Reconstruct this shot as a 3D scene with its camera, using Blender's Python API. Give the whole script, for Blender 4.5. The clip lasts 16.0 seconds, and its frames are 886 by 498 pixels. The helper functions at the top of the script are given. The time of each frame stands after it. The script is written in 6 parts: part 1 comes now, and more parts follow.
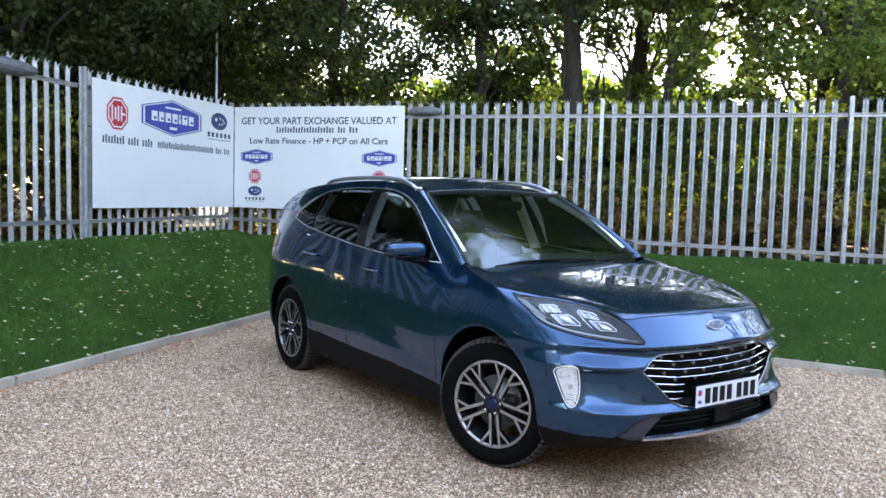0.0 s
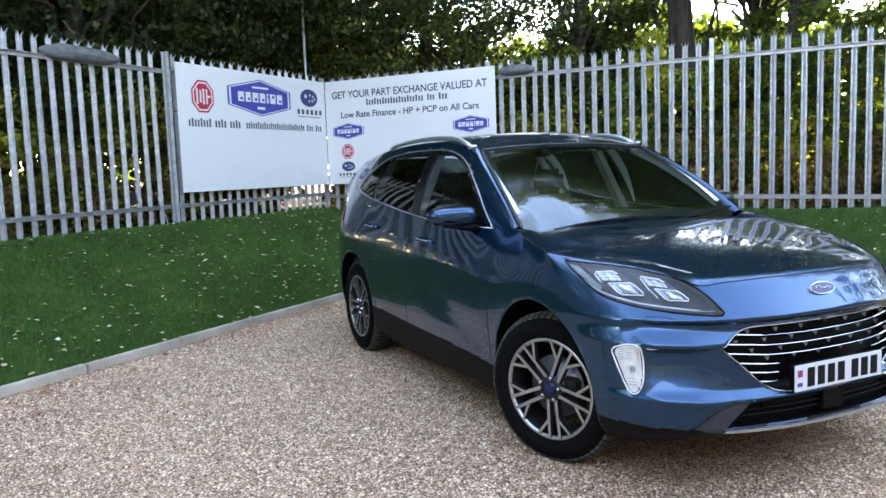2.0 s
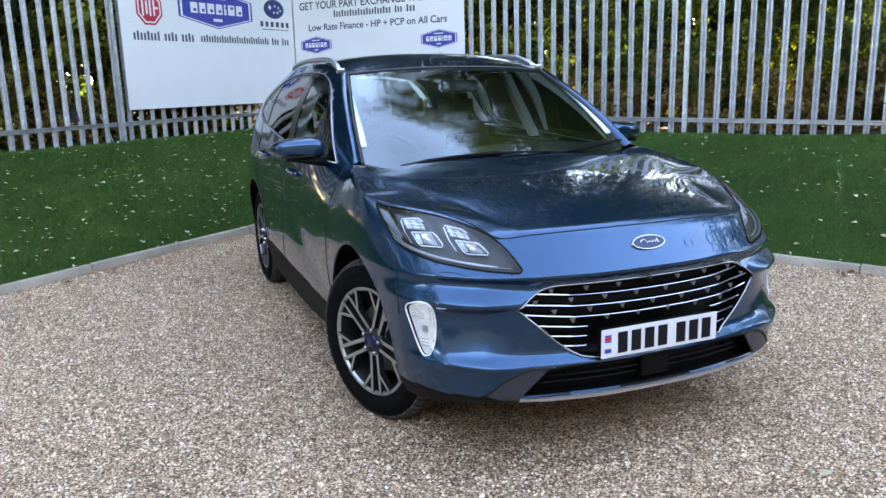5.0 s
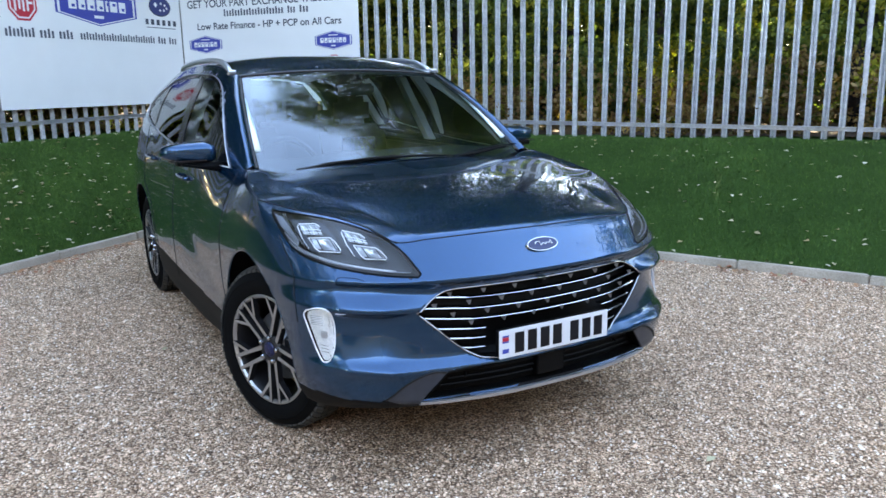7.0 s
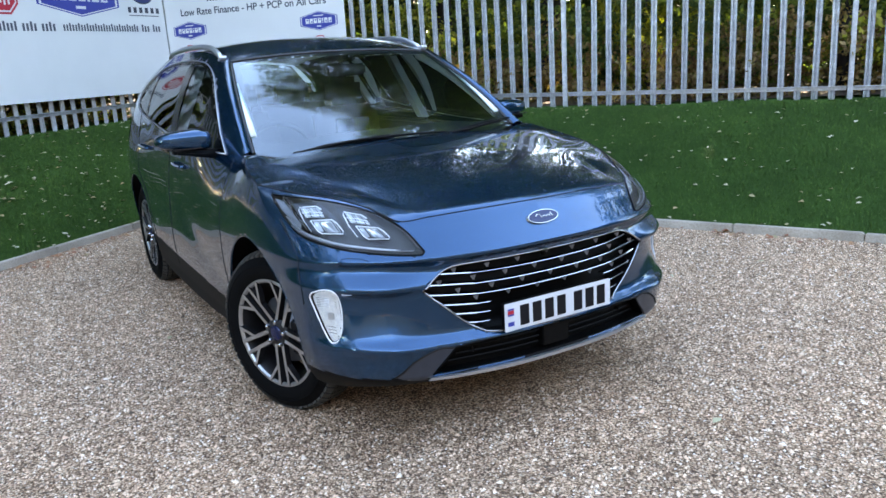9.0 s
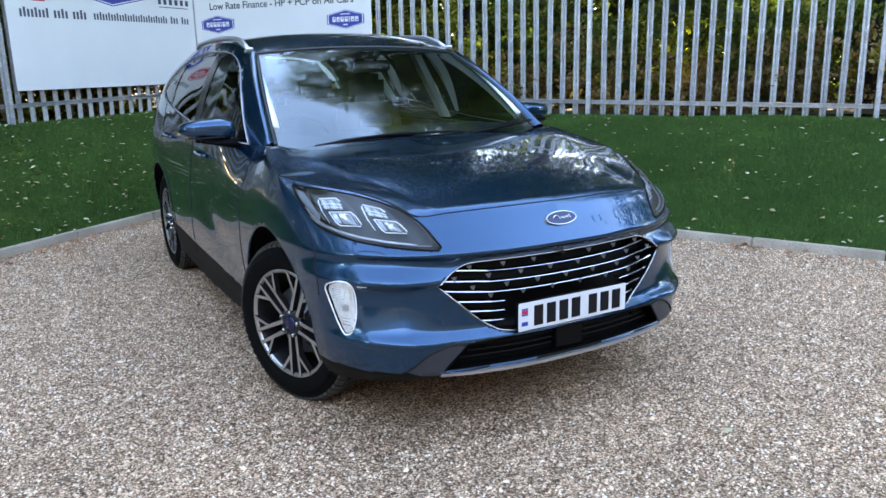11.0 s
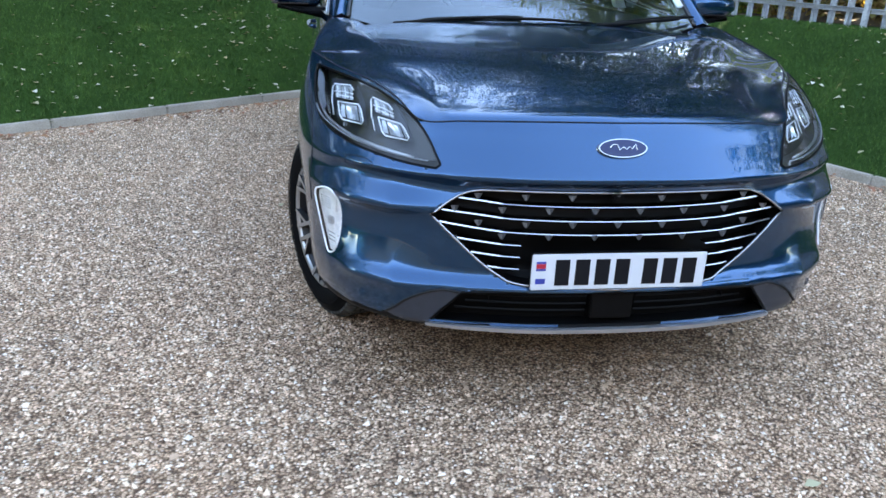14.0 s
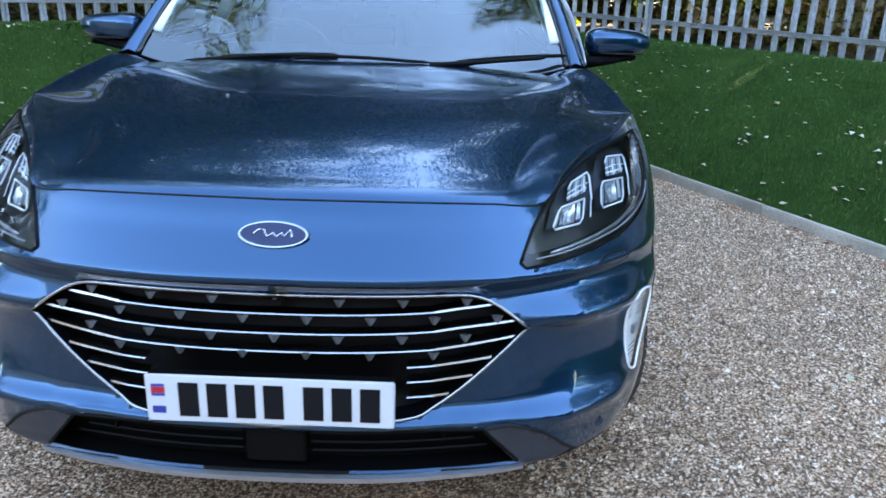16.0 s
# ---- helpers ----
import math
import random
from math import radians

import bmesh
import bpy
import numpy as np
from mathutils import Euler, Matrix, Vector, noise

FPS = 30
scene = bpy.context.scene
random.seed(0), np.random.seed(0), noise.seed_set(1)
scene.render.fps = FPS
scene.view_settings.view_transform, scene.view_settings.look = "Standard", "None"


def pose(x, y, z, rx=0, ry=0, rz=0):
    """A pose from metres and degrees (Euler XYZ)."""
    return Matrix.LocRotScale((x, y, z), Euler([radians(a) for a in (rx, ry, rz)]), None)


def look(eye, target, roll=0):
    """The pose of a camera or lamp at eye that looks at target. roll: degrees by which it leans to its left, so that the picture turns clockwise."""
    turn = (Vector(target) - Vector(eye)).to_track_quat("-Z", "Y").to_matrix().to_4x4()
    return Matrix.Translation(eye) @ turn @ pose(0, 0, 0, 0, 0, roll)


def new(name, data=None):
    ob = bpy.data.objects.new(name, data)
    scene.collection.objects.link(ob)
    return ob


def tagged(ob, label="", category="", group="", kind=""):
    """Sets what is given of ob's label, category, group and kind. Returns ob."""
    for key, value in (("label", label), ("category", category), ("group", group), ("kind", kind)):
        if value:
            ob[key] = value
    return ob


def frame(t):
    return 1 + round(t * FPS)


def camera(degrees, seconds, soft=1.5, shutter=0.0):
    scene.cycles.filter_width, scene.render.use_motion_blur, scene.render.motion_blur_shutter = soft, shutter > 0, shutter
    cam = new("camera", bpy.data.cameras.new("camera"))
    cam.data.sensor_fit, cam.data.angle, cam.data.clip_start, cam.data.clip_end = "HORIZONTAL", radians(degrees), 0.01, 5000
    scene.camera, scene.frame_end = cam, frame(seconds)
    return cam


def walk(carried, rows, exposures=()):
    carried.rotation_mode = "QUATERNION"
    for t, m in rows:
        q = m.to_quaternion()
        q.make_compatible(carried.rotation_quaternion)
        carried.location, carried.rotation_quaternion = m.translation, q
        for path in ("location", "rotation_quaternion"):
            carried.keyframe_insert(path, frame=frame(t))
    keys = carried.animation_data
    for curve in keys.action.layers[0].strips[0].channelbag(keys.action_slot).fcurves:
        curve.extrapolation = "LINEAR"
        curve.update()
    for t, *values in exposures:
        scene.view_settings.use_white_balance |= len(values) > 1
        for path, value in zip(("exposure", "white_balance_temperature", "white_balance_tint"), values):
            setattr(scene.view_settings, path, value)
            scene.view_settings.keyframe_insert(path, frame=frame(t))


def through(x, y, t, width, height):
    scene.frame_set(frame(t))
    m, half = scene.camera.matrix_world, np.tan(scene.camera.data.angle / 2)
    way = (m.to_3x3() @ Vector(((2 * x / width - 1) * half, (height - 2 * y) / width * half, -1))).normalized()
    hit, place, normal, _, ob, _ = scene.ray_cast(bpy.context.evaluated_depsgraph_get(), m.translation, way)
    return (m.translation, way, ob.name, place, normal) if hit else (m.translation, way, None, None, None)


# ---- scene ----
cam = camera(60.0, 16.0, shutter=0.25)
METRES, EYE, TILT, LEAN, TURN = 4.777, 1.5, 0.0, 0.0, 0.0
PATH = [
    (0, (-3.456, -4.64, 1.48), (-2.328, -2.994, 1.346), 1.5),
    (0.5, (-3.303, -4.64, 1.5), (-2.289, -2.919, 1.405), 1.8),
    (1, (-3.136, -4.644, 1.476), (-2.262, -2.847, 1.389), -0.2),
    (1.5, (-2.962, -4.542, 1.406), (-2.154, -2.724, 1.203), -1.3),
    (2, (-2.784, -4.398, 1.405), (-1.952, -2.59, 1.199), -2.1),
    (2.5, (-2.606, -4.365, 1.413), (-1.725, -2.591, 1.134), -2.3),
    (3, (-2.398, -4.473, 1.434), (-1.559, -2.68, 1.15), -0.8),
    (3.2, (-2.307, -4.507, 1.434), (-1.509, -2.699, 1.128), -0.6),
    (5.3, (-1.733, -4.467, 1.454), (-1.005, -2.653, 1.029), -1.6),
    (5.5, (-1.73, -4.465, 1.452), (-0.984, -2.657, 1.035), -1.4),
    (6, (-1.75, -4.476, 1.457), (-0.95, -2.69, 1.045), -1.1),
    (6.5, (-1.763, -4.472, 1.458), (-0.894, -2.718, 1.046), -1.0),
    (7, (-1.756, -4.478, 1.464), (-0.791, -2.778, 1.039), -1.0),
    (7.5, (-1.767, -4.463, 1.462), (-0.741, -2.804, 1.018), -1.8),
    (8, (-1.768, -4.466, 1.463), (-0.735, -2.819, 0.993), -3.3),
    (8.5, (-1.777, -4.482, 1.469), (-0.764, -2.827, 0.984), -3.7),
    (9, (-1.793, -4.478, 1.469), (-0.823, -2.797, 0.985), -3.5),
    (9.2, (-1.789, -4.481, 1.474), (-0.834, -2.792, 0.99), -3.3),
    (11.5, (-1.804, -4.486, 1.437), (-0.875, -2.778, 0.971), -0.9),
    (12, (-1.765, -4.452, 1.456), (-0.88, -2.719, 0.993), -1.8),
    (12.5, (-1.627, -4.41, 1.419), (-0.751, -2.68, 0.929), -2.6),
    (13, (-1.32, -4.4, 1.371), (-0.567, -2.652, 0.756), 0.8),
    (13.5, (-1.109, -4.363, 1.394), (-0.636, -2.557, 0.677), 2.2),
    (14, (-0.809, -4.181, 1.356), (-0.528, -2.34, 0.627), 2.3),
    (14.5, (-0.515, -4.082, 1.332), (-0.294, -2.226, 0.623), 2.0),
    (15, (-0.15, -4.031, 1.293), (-0.031, -2.153, 0.617), 0.9),
    (15.5, (0.091, -3.819, 1.315), (0.168, -1.938, 0.64), 2.1),
    (16, (0.366, -3.643, 1.351), (0.343, -1.755, 0.692), 1.8),
]
walk(cam, [(t, look(eye, target, roll)) for t, eye, target, roll in PATH], [(0, 3.99, 9000, 16), (3.2, 3.99, 9000, 16), (7, 3.90, 8600, 13), (12.5, 3.90, 8400, 12), (15, 3.88, 8000, 10), (16, 3.88, 7700, 9)])

# ---------------------------------------------------------------- light
SUN_DIR = Vector((0.70, 0.50, 0.52)).normalized()
SUN_EL = math.asin(SUN_DIR.z)
SUN_AZ = math.atan2(SUN_DIR.x, SUN_DIR.y)
world = bpy.data.worlds.new("sky")
scene.world = world
world.use_nodes = True
_wn = world.node_tree.nodes
_wl = world.node_tree.links
_sky = _wn.new("ShaderNodeTexSky")
_sky.sky_type = "NISHITA"
_sky.sun_disc = False
_sky.sun_elevation = SUN_EL
_sky.sun_rotation = SUN_AZ
_sky.air_density = 1.0
_sky.dust_density = 0.1
_sky.ozone_density = 1.6
_wl.new(_sky.outputs["Color"], _wn["Background"].inputs["Color"])
_wn["Background"].inputs["Strength"].default_value = 0.15
sun = new("sun", bpy.data.lights.new("sun", "SUN"))
sun.data.energy = 3.2
sun.data.angle = radians(0.8)
sun.data.color = (1.0, 0.94, 0.84)
sun.matrix_world = look(SUN_DIR * 40, (0, 0, 0))


# ---------------------------------------------------------------- materials
class Mat:
    """A node material with short calls for its nodes."""

    def __init__(self, name, color=(0.5, 0.5, 0.5), rough=0.5, metal=0.0, **more):
        self.m = bpy.data.materials.new(name)
        self.m.use_nodes = True
        self.n = self.m.node_tree.nodes
        self.l = self.m.node_tree.links
        self.b = self.n["Principled BSDF"]
        self.put("Base Color", (*color, 1))
        self.put("Roughness", rough)
        self.put("Metallic", metal)
        for key, value in more.items():
            self.put(key.replace("_", " "), value)

    def put(self, key, value):
        self.b.inputs[key].default_value = value

    def node(self, kind, **sockets):
        n = self.n.new(kind)
        for key, value in sockets.items():
            n.inputs[key].default_value = value
        return n

    def link(self, a, b):
        self.l.new(a, b)

    def coords(self):
        return self.node("ShaderNodeTexCoord").outputs["Object"]

    def noise(self, scale, detail=4.0, rough=0.55, vec=None):
        n = self.node("ShaderNodeTexNoise", Scale=scale, Detail=detail, Roughness=rough)
        self.link(vec or self.coords(), n.inputs["Vector"])
        return n.outputs["Fac"]

    def ramp(self, fac, *stops):
        r = self.node("ShaderNodeValToRGB")
        e = r.color_ramp.elements
        while len(e) < len(stops):
            e.new(0.5)
        for k, (p, c) in zip(e, stops):
            k.position, k.color = p, (*c, 1)
        self.link(fac, r.inputs["Fac"])
        return r.outputs["Color"]

    def mix(self, a, b, fac, blend="MIX"):
        x = self.n.new("ShaderNodeMix")
        x.data_type, x.blend_type = "RGBA", blend
        for sock, v in ((x.inputs[6], a), (x.inputs[7], b), (x.inputs[0], fac)):
            if isinstance(v, (int, float)):
                sock.default_value = v
            elif isinstance(v, tuple):
                sock.default_value = (*v, 1)
            else:
                self.link(v, sock)
        return x.outputs[2]

    def color(self, out):
        self.link(out, self.b.inputs["Base Color"])

    def bump(self, height, strength=0.3, dist=0.01):
        k = self.node("ShaderNodeBump", Strength=strength, Distance=dist)
        self.link(height, k.inputs["Height"])
        self.link(k.outputs["Normal"], self.b.inputs["Normal"])

    def roughness(self, fac, lo, hi):
        r = self.node("ShaderNodeMapRange", **{"To Min": lo, "To Max": hi})
        self.link(fac, r.inputs["Value"])
        self.link(r.outputs["Result"], self.b.inputs["Roughness"])

    def random(self, kind="object"):
        if kind == "object":
            return self.node("ShaderNodeObjectInfo").outputs["Random"]
        return self.node("ShaderNodeNewGeometry").outputs["Random Per Island"]


def mat_gravel():
    k = Mat("gravel_bed", rough=0.9)
    v = k.node("ShaderNodeTexVoronoi", Scale=120.0)
    k.link(k.coords(), v.inputs["Vector"])
    sep = k.node("ShaderNodeSeparateColor")
    k.link(v.outputs["Color"], sep.inputs["Color"])
    stones = k.ramp(sep.outputs["Red"], (0.0, (0.172, 0.101, 0.060)), (0.3, (0.553, 0.343, 0.219)), (0.6, (0.830, 0.559, 0.373)), (0.88, (0.925, 0.686, 0.485)), (1.0, (0.925, 0.786, 0.653)))
    # shade between the stones, painted into the bed's colour
    gap_shade = k.ramp(v.outputs["Distance"], (0.28, (1, 1, 1)), (0.72, (0.26, 0.22, 0.19)))
    big = k.ramp(k.noise(0.9, 5), (0.3, (0.82, 0.80, 0.79)), (0.7, (1.12, 1.05, 1.0)))
    mid = k.ramp(k.noise(16, 4, 0.7), (0.35, (0.72, 0.70, 0.68)), (0.65, (1.2, 1.2, 1.2)))
    k.color(k.mix(k.mix(k.mix(stones, gap_shade, 1.0, "MULTIPLY"), big, 1.0, "MULTIPLY"), mid, 1.0, "MULTIPLY"))
    inv = k.node("ShaderNodeMath")
    inv.operation = "SUBTRACT"
    inv.inputs[0].default_value = 1.0
    k.link(v.outputs["Distance"], inv.inputs[1])
    k.bump(inv.outputs[0], 0.9, 0.012)
    return k.m


def mat_stone_bits():
    k = Mat("gravel_stones", rough=0.8)
    c = k.ramp(k.random("island"), (0.0, (0.114, 0.073, 0.051)), (0.25, (0.477, 0.293, 0.191)), (0.55, (0.811, 0.545, 0.369)), (0.85, (0.925, 0.696, 0.509)), (1.0, (0.935, 0.823, 0.709)))
    k.color(k.mix(c, k.ramp(k.noise(16, 4, 0.7), (0.35, (0.74, 0.72, 0.70)), (0.65, (1.15, 1.15, 1.15))), 1.0, "MULTIPLY"))
    k.bump(k.noise(240, 3), 0.3, 0.002)
    return k.m


def mat_turf():
    k = Mat("artificial_turf", rough=0.85, Specular_IOR_Level=0.15)
    c = k.ramp(k.noise(1.3, 6, 0.65), (0.25, (0.028, 0.072, 0.015)), (0.55, (0.046, 0.108, 0.022)), (0.8, (0.080, 0.155, 0.034)))
    f = k.ramp(k.noise(420, 2), (0.3, (0.55, 0.6, 0.5)), (0.7, (1.3, 1.3, 1.2)))
    k.color(k.mix(c, f, 1.0, "MULTIPLY"))
    k.bump(k.noise(330, 3), 1.0, 0.02)
    return k.m


def mat_blades():
    k = Mat("turf_blades", rough=0.7, Specular_IOR_Level=0.2)
    c = k.ramp(k.random("island"), (0.0, (0.024, 0.065, 0.012)), (0.6, (0.052, 0.125, 0.024)), (1.0, (0.105, 0.18, 0.04)))
    big = k.ramp(k.noise(1.3, 6, 0.65), (0.3, (0.75, 0.78, 0.75)), (0.75, (1.25, 1.2, 1.2)))
    k.color(k.mix(c, big, 1.0, "MULTIPLY"))
    return k.m


def mat_galv():
    k = Mat("galvanised_steel", (0.45, 0.46, 0.48), 0.45, 0.55)
    c = k.ramp(k.noise(9, 5), (0.3, (0.385, 0.398, 0.408)), (0.7, (0.60, 0.618, 0.63)))
    spots = k.ramp(k.noise(55, 3), (0.35, (0.8, 0.8, 0.8)), (0.65, (1.08, 1.08, 1.08)))
    tone = k.ramp(k.random(), (0.0, (0.88, 0.88, 0.9)), (1.0, (1.1, 1.1, 1.1)))
    k.color(k.mix(k.mix(c, spots, 1.0, "MULTIPLY"), tone, 1.0, "MULTIPLY"))
    k.roughness(k.noise(14, 4), 0.38, 0.62)
    return k.m


def mat_concrete():
    k = Mat("kerb_concrete", rough=0.9)
    c = k.ramp(k.noise(3, 6), (0.3, (0.36, 0.315, 0.26)), (0.7, (0.56, 0.50, 0.42)))
    s = k.ramp(k.noise(90, 3), (0.3, (0.78, 0.77, 0.75)), (0.65, (1.06, 1.06, 1.06)))
    tone = k.ramp(k.random(), (0.0, (0.88, 0.87, 0.86)), (1.0, (1.08, 1.08, 1.08)))
    k.color(k.mix(k.mix(c, s, 1.0, "MULTIPLY"), tone, 1.0, "MULTIPLY"))
    k.bump(k.noise(160, 4), 0.4, 0.003)
    return k.m


def mat_leaf(name, *cols, through=(1.5, 1.6, 0.5)):
    k = Mat(name, rough=0.65, Specular_IOR_Level=0.22)
    n = len(cols) - 1
    c = k.ramp(k.random("island"), *[(i / n, q) for i, q in enumerate(cols)])
    c = k.mix(c, k.ramp(k.noise(0.75, 3), (0.32, (0.55, 0.58, 0.6)), (0.68, (1.4, 1.38, 1.25))), 1.0, "MULTIPLY")
    k.color(c)
    tr = k.node("ShaderNodeBsdfTranslucent")
    k.link(k.mix(c, through, 1.0, "MULTIPLY"), tr.inputs["Color"])
    ms = k.node("ShaderNodeMixShader", Fac=0.38)
    k.link(k.b.outputs[0], ms.inputs[1])
    k.link(tr.outputs[0], ms.inputs[2])
    k.link(ms.outputs[0], k.n["Material Output"].inputs["Surface"])
    return k.m


def mat_bark():
    k = Mat("bark", rough=0.95)
    mp = k.node("ShaderNodeMapping")
    mp.inputs["Scale"].default_value = (1, 1, 0.18)
    k.link(k.coords(), mp.inputs["Vector"])
    g = k.noise(26, 5, 0.6, mp.outputs["Vector"])
    k.color(k.ramp(g, (0.3, (0.014, 0.011, 0.009)), (0.7, (0.065, 0.052, 0.042))))
    k.bump(g, 0.8, 0.03)
    return k.m


def mat_fallen(name, *cols):
    k = Mat(name, rough=0.7)
    k.color(k.ramp(k.random("island"), *[(i / (len(cols) - 1), q) for i, q in enumerate(cols)]))
    return k.m


def plain(name, color, rough=0.5, metal=0.0, grain=0.08, scale=30, **more):
    """Paint, plastic or print with a slight unevenness."""
    k = Mat(name, color, rough, metal, **more)
    f = k.noise(scale, 4)
    k.color(k.ramp(f, (0.3, tuple(c * (1 - grain) for c in color)), (0.7, tuple(min(1, c * (1 + grain)) for c in color))))
    k.roughness(f, max(0.02, rough - 0.05), rough + 0.05)
    return k.m


GRAVEL, STONES, TURF, BLADES, GALV, KERB = mat_gravel(), mat_stone_bits(), mat_turf(), mat_blades(), mat_galv(), mat_concrete()
BARK = mat_bark()
LEAF_DARK = mat_leaf("dark_leaves", (0.044, 0.074, 0.032), (0.068, 0.108, 0.042), (0.100, 0.145, 0.052), (0.150, 0.19, 0.060), through=(1.2, 1.35, 0.5))
LEAF_TREE = mat_leaf("crown_leaves", (0.026, 0.042, 0.022), (0.042, 0.064, 0.030), (0.066, 0.092, 0.038), (0.108, 0.130, 0.046), through=(1.1, 1.2, 0.55))
LEAF_MID = mat_leaf("mid_leaves", (0.050, 0.085, 0.026), (0.080, 0.125, 0.036), (0.125, 0.175, 0.044), (0.22, 0.24, 0.055))
LEAF_YELLOW = mat_leaf("yellowing_leaves", (0.10, 0.13, 0.028), (0.24, 0.27, 0.048), (0.43, 0.43, 0.08), (0.52, 0.44, 0.11))
LEAF_BROWN = mat_leaf("dry_leaves", (0.11, 0.068, 0.038), (0.26, 0.16, 0.078), (0.38, 0.26, 0.135), (0.20, 0.18, 0.07))
ADDED_WALL = plain("grey_brick", (0.06, 0.06, 0.058), 0.9, grain=0.35, scale=9)
LITTER = plain("leaf_litter_soil", (0.10, 0.07, 0.045), 0.95, grain=0.45, scale=14)
BOARD = plain("white_board", (0.70, 0.71, 0.715), 0.42, grain=0.025, scale=2.2)
INK = plain("dark_grey_print", (0.035, 0.045, 0.07), 0.5)
GREY_INK = plain("grey_print", (0.06, 0.072, 0.10), 0.5)
BLUE_INK = plain("blue_print", (0.03, 0.05, 0.30), 0.45)
RED_INK = plain("red_print", (0.50, 0.02, 0.04), 0.45)
NAVY_INK = plain("navy_print", (0.015, 0.03, 0.14), 0.45)
BLACK_PLASTIC = plain("black_plastic", (0.012, 0.012, 0.013), 0.5, grain=0.2)
PALE_FALLEN = mat_fallen("pale_fallen_leaves", (0.30, 0.25, 0.12), (0.52, 0.47, 0.30), (0.62, 0.58, 0.42), (0.42, 0.29, 0.13), (0.70, 0.67, 0.54))
RUST_FALLEN = mat_fallen("rusty_fallen_leaves", (0.26, 0.09, 0.05), (0.42, 0.17, 0.09), (0.50, 0.27, 0.13), (0.34, 0.11, 0.07))
DARK_CLOTH = plain("grey_sheet", (0.12, 0.125, 0.13), 0.7, grain=0.4, scale=12)


# ---------------------------------------------------------------- mesh helpers
def mesh_of(name, verts, faces, material, smooth=False):
    me = bpy.data.meshes.new(name)
    me.from_pydata([tuple(v) for v in verts], [], [tuple(f) for f in faces])
    for m in material if isinstance(material, (list, tuple)) else (material,):
        me.materials.append(m)
    if smooth:
        me.shade_smooth()
    me.update()
    return me


def put_under(ob, parent, label=""):
    if parent is not None:
        ob.parent = parent
    if label:
        ob["label"] = label
    return ob


def part(name, bm, material, parent, label="", smooth=False):
    """Links a bmesh as one mesh object under a thing or a part."""
    me = bpy.data.meshes.new(name)
    bm.to_mesh(me)
    bm.free()
    for m in material if isinstance(material, (list, tuple)) else (material,):
        me.materials.append(m)
    if smooth:
        me.shade_smooth()
    return put_under(new(name, me), parent, label)


def raw(name, verts, faces, material, parent=None, label="", smooth=False):
    return put_under(new(name, mesh_of(name, verts, faces, material, smooth)), parent, label)


def quads(name, pts, n, material):
    """Many loose polygons with n corners each, from an array of their corners."""
    me = bpy.data.meshes.new(name)
    count = len(pts) // n
    me.vertices.add(len(pts))
    me.vertices.foreach_set("co", np.asarray(pts, np.float32).ravel())
    me.loops.add(count * n)
    me.loops.foreach_set("vertex_index", np.arange(count * n, dtype=np.int32))
    me.polygons.add(count)
    me.polygons.foreach_set("loop_start", np.arange(0, count * n, n, dtype=np.int32))
    me.materials.append(material)
    me.update(calc_edges=True)
    return me


def box(bm, x0, x1, y0, y1, z0, z1, bevel=0.0, m=None):
    r = bmesh.ops.create_cube(bm, size=1.0)
    vs = r["verts"]
    for v in vs:
        v.co = Vector((x0 + (v.co.x + 0.5) * (x1 - x0), y0 + (v.co.y + 0.5) * (y1 - y0), z0 + (v.co.z + 0.5) * (z1 - z0)))
    if bevel:
        es = {e for v in vs for e in v.link_edges}
        vs = bmesh.ops.bevel(bm, geom=list(es), offset=bevel, segments=2, affect="EDGES")["verts"]
    if m is not None:
        bmesh.ops.transform(bm, matrix=m, verts=[v for v in vs if v.is_valid])
    return vs


def tube(bm, pts, radius, sides=8, close=True):
    """A round bar along pts; radius a number or one per point."""
    pts = [Vector(p) for p in pts]
    rad = radius if isinstance(radius, (list, tuple)) else [radius] * len(pts)
    rings = []
    for i, p in enumerate(pts):
        d = (pts[min(i + 1, len(pts) - 1)] - pts[max(i - 1, 0)]).normalized()
        a = d.cross(Vector((0, 0, 1)) if abs(d.z) < 0.9 else Vector((1, 0, 0))).normalized()
        b = d.cross(a)
        rings.append([bm.verts.new(p + rad[i] * (math.cos(t) * a + math.sin(t) * b)) for t in [2 * math.pi * k / sides for k in range(sides)]])
    for r, q in zip(rings, rings[1:]):
        for k in range(sides):
            bm.faces.new((r[k], r[(k + 1) % sides], q[(k + 1) % sides], q[k]))
    if close:
        bm.faces.new(rings[0][::-1])
        bm.faces.new(rings[-1])


def empty(name, label, category, group="", kind="", at=(0, 0, 0)):
    ob = new(name)
    ob.location = at
    return tagged(ob, label, category, group, kind)


# ---------------------------------------------------------------- plan of the yard
CORNER = Vector((0.694, 7.428, 0))
DIR_R = Vector((math.cos(radians(-50.76)), math.sin(radians(-50.76)), 0))
DIR_L = Vector((math.cos(radians(218.0)), math.sin(radians(218.0)), 0))
OUT_R = Vector((-DIR_R.y, DIR_R.x, 0))   # away from the yard
OUT_L = Vector((DIR_L.y, -DIR_L.x, 0))
KERB_APEX = Vector((0.74, 4.60, 0))
KERB_R = Vector((0.425, -0.905, 0)).normalized()
KERB_L = Vector((-0.79, -0.613, 0)).normalized()


def fence_foot(side, s):
    """The height of the ground at the fence."""
    return 0.80 - 0.006 * s if side == "R" else 0.86 - 0.004 * s


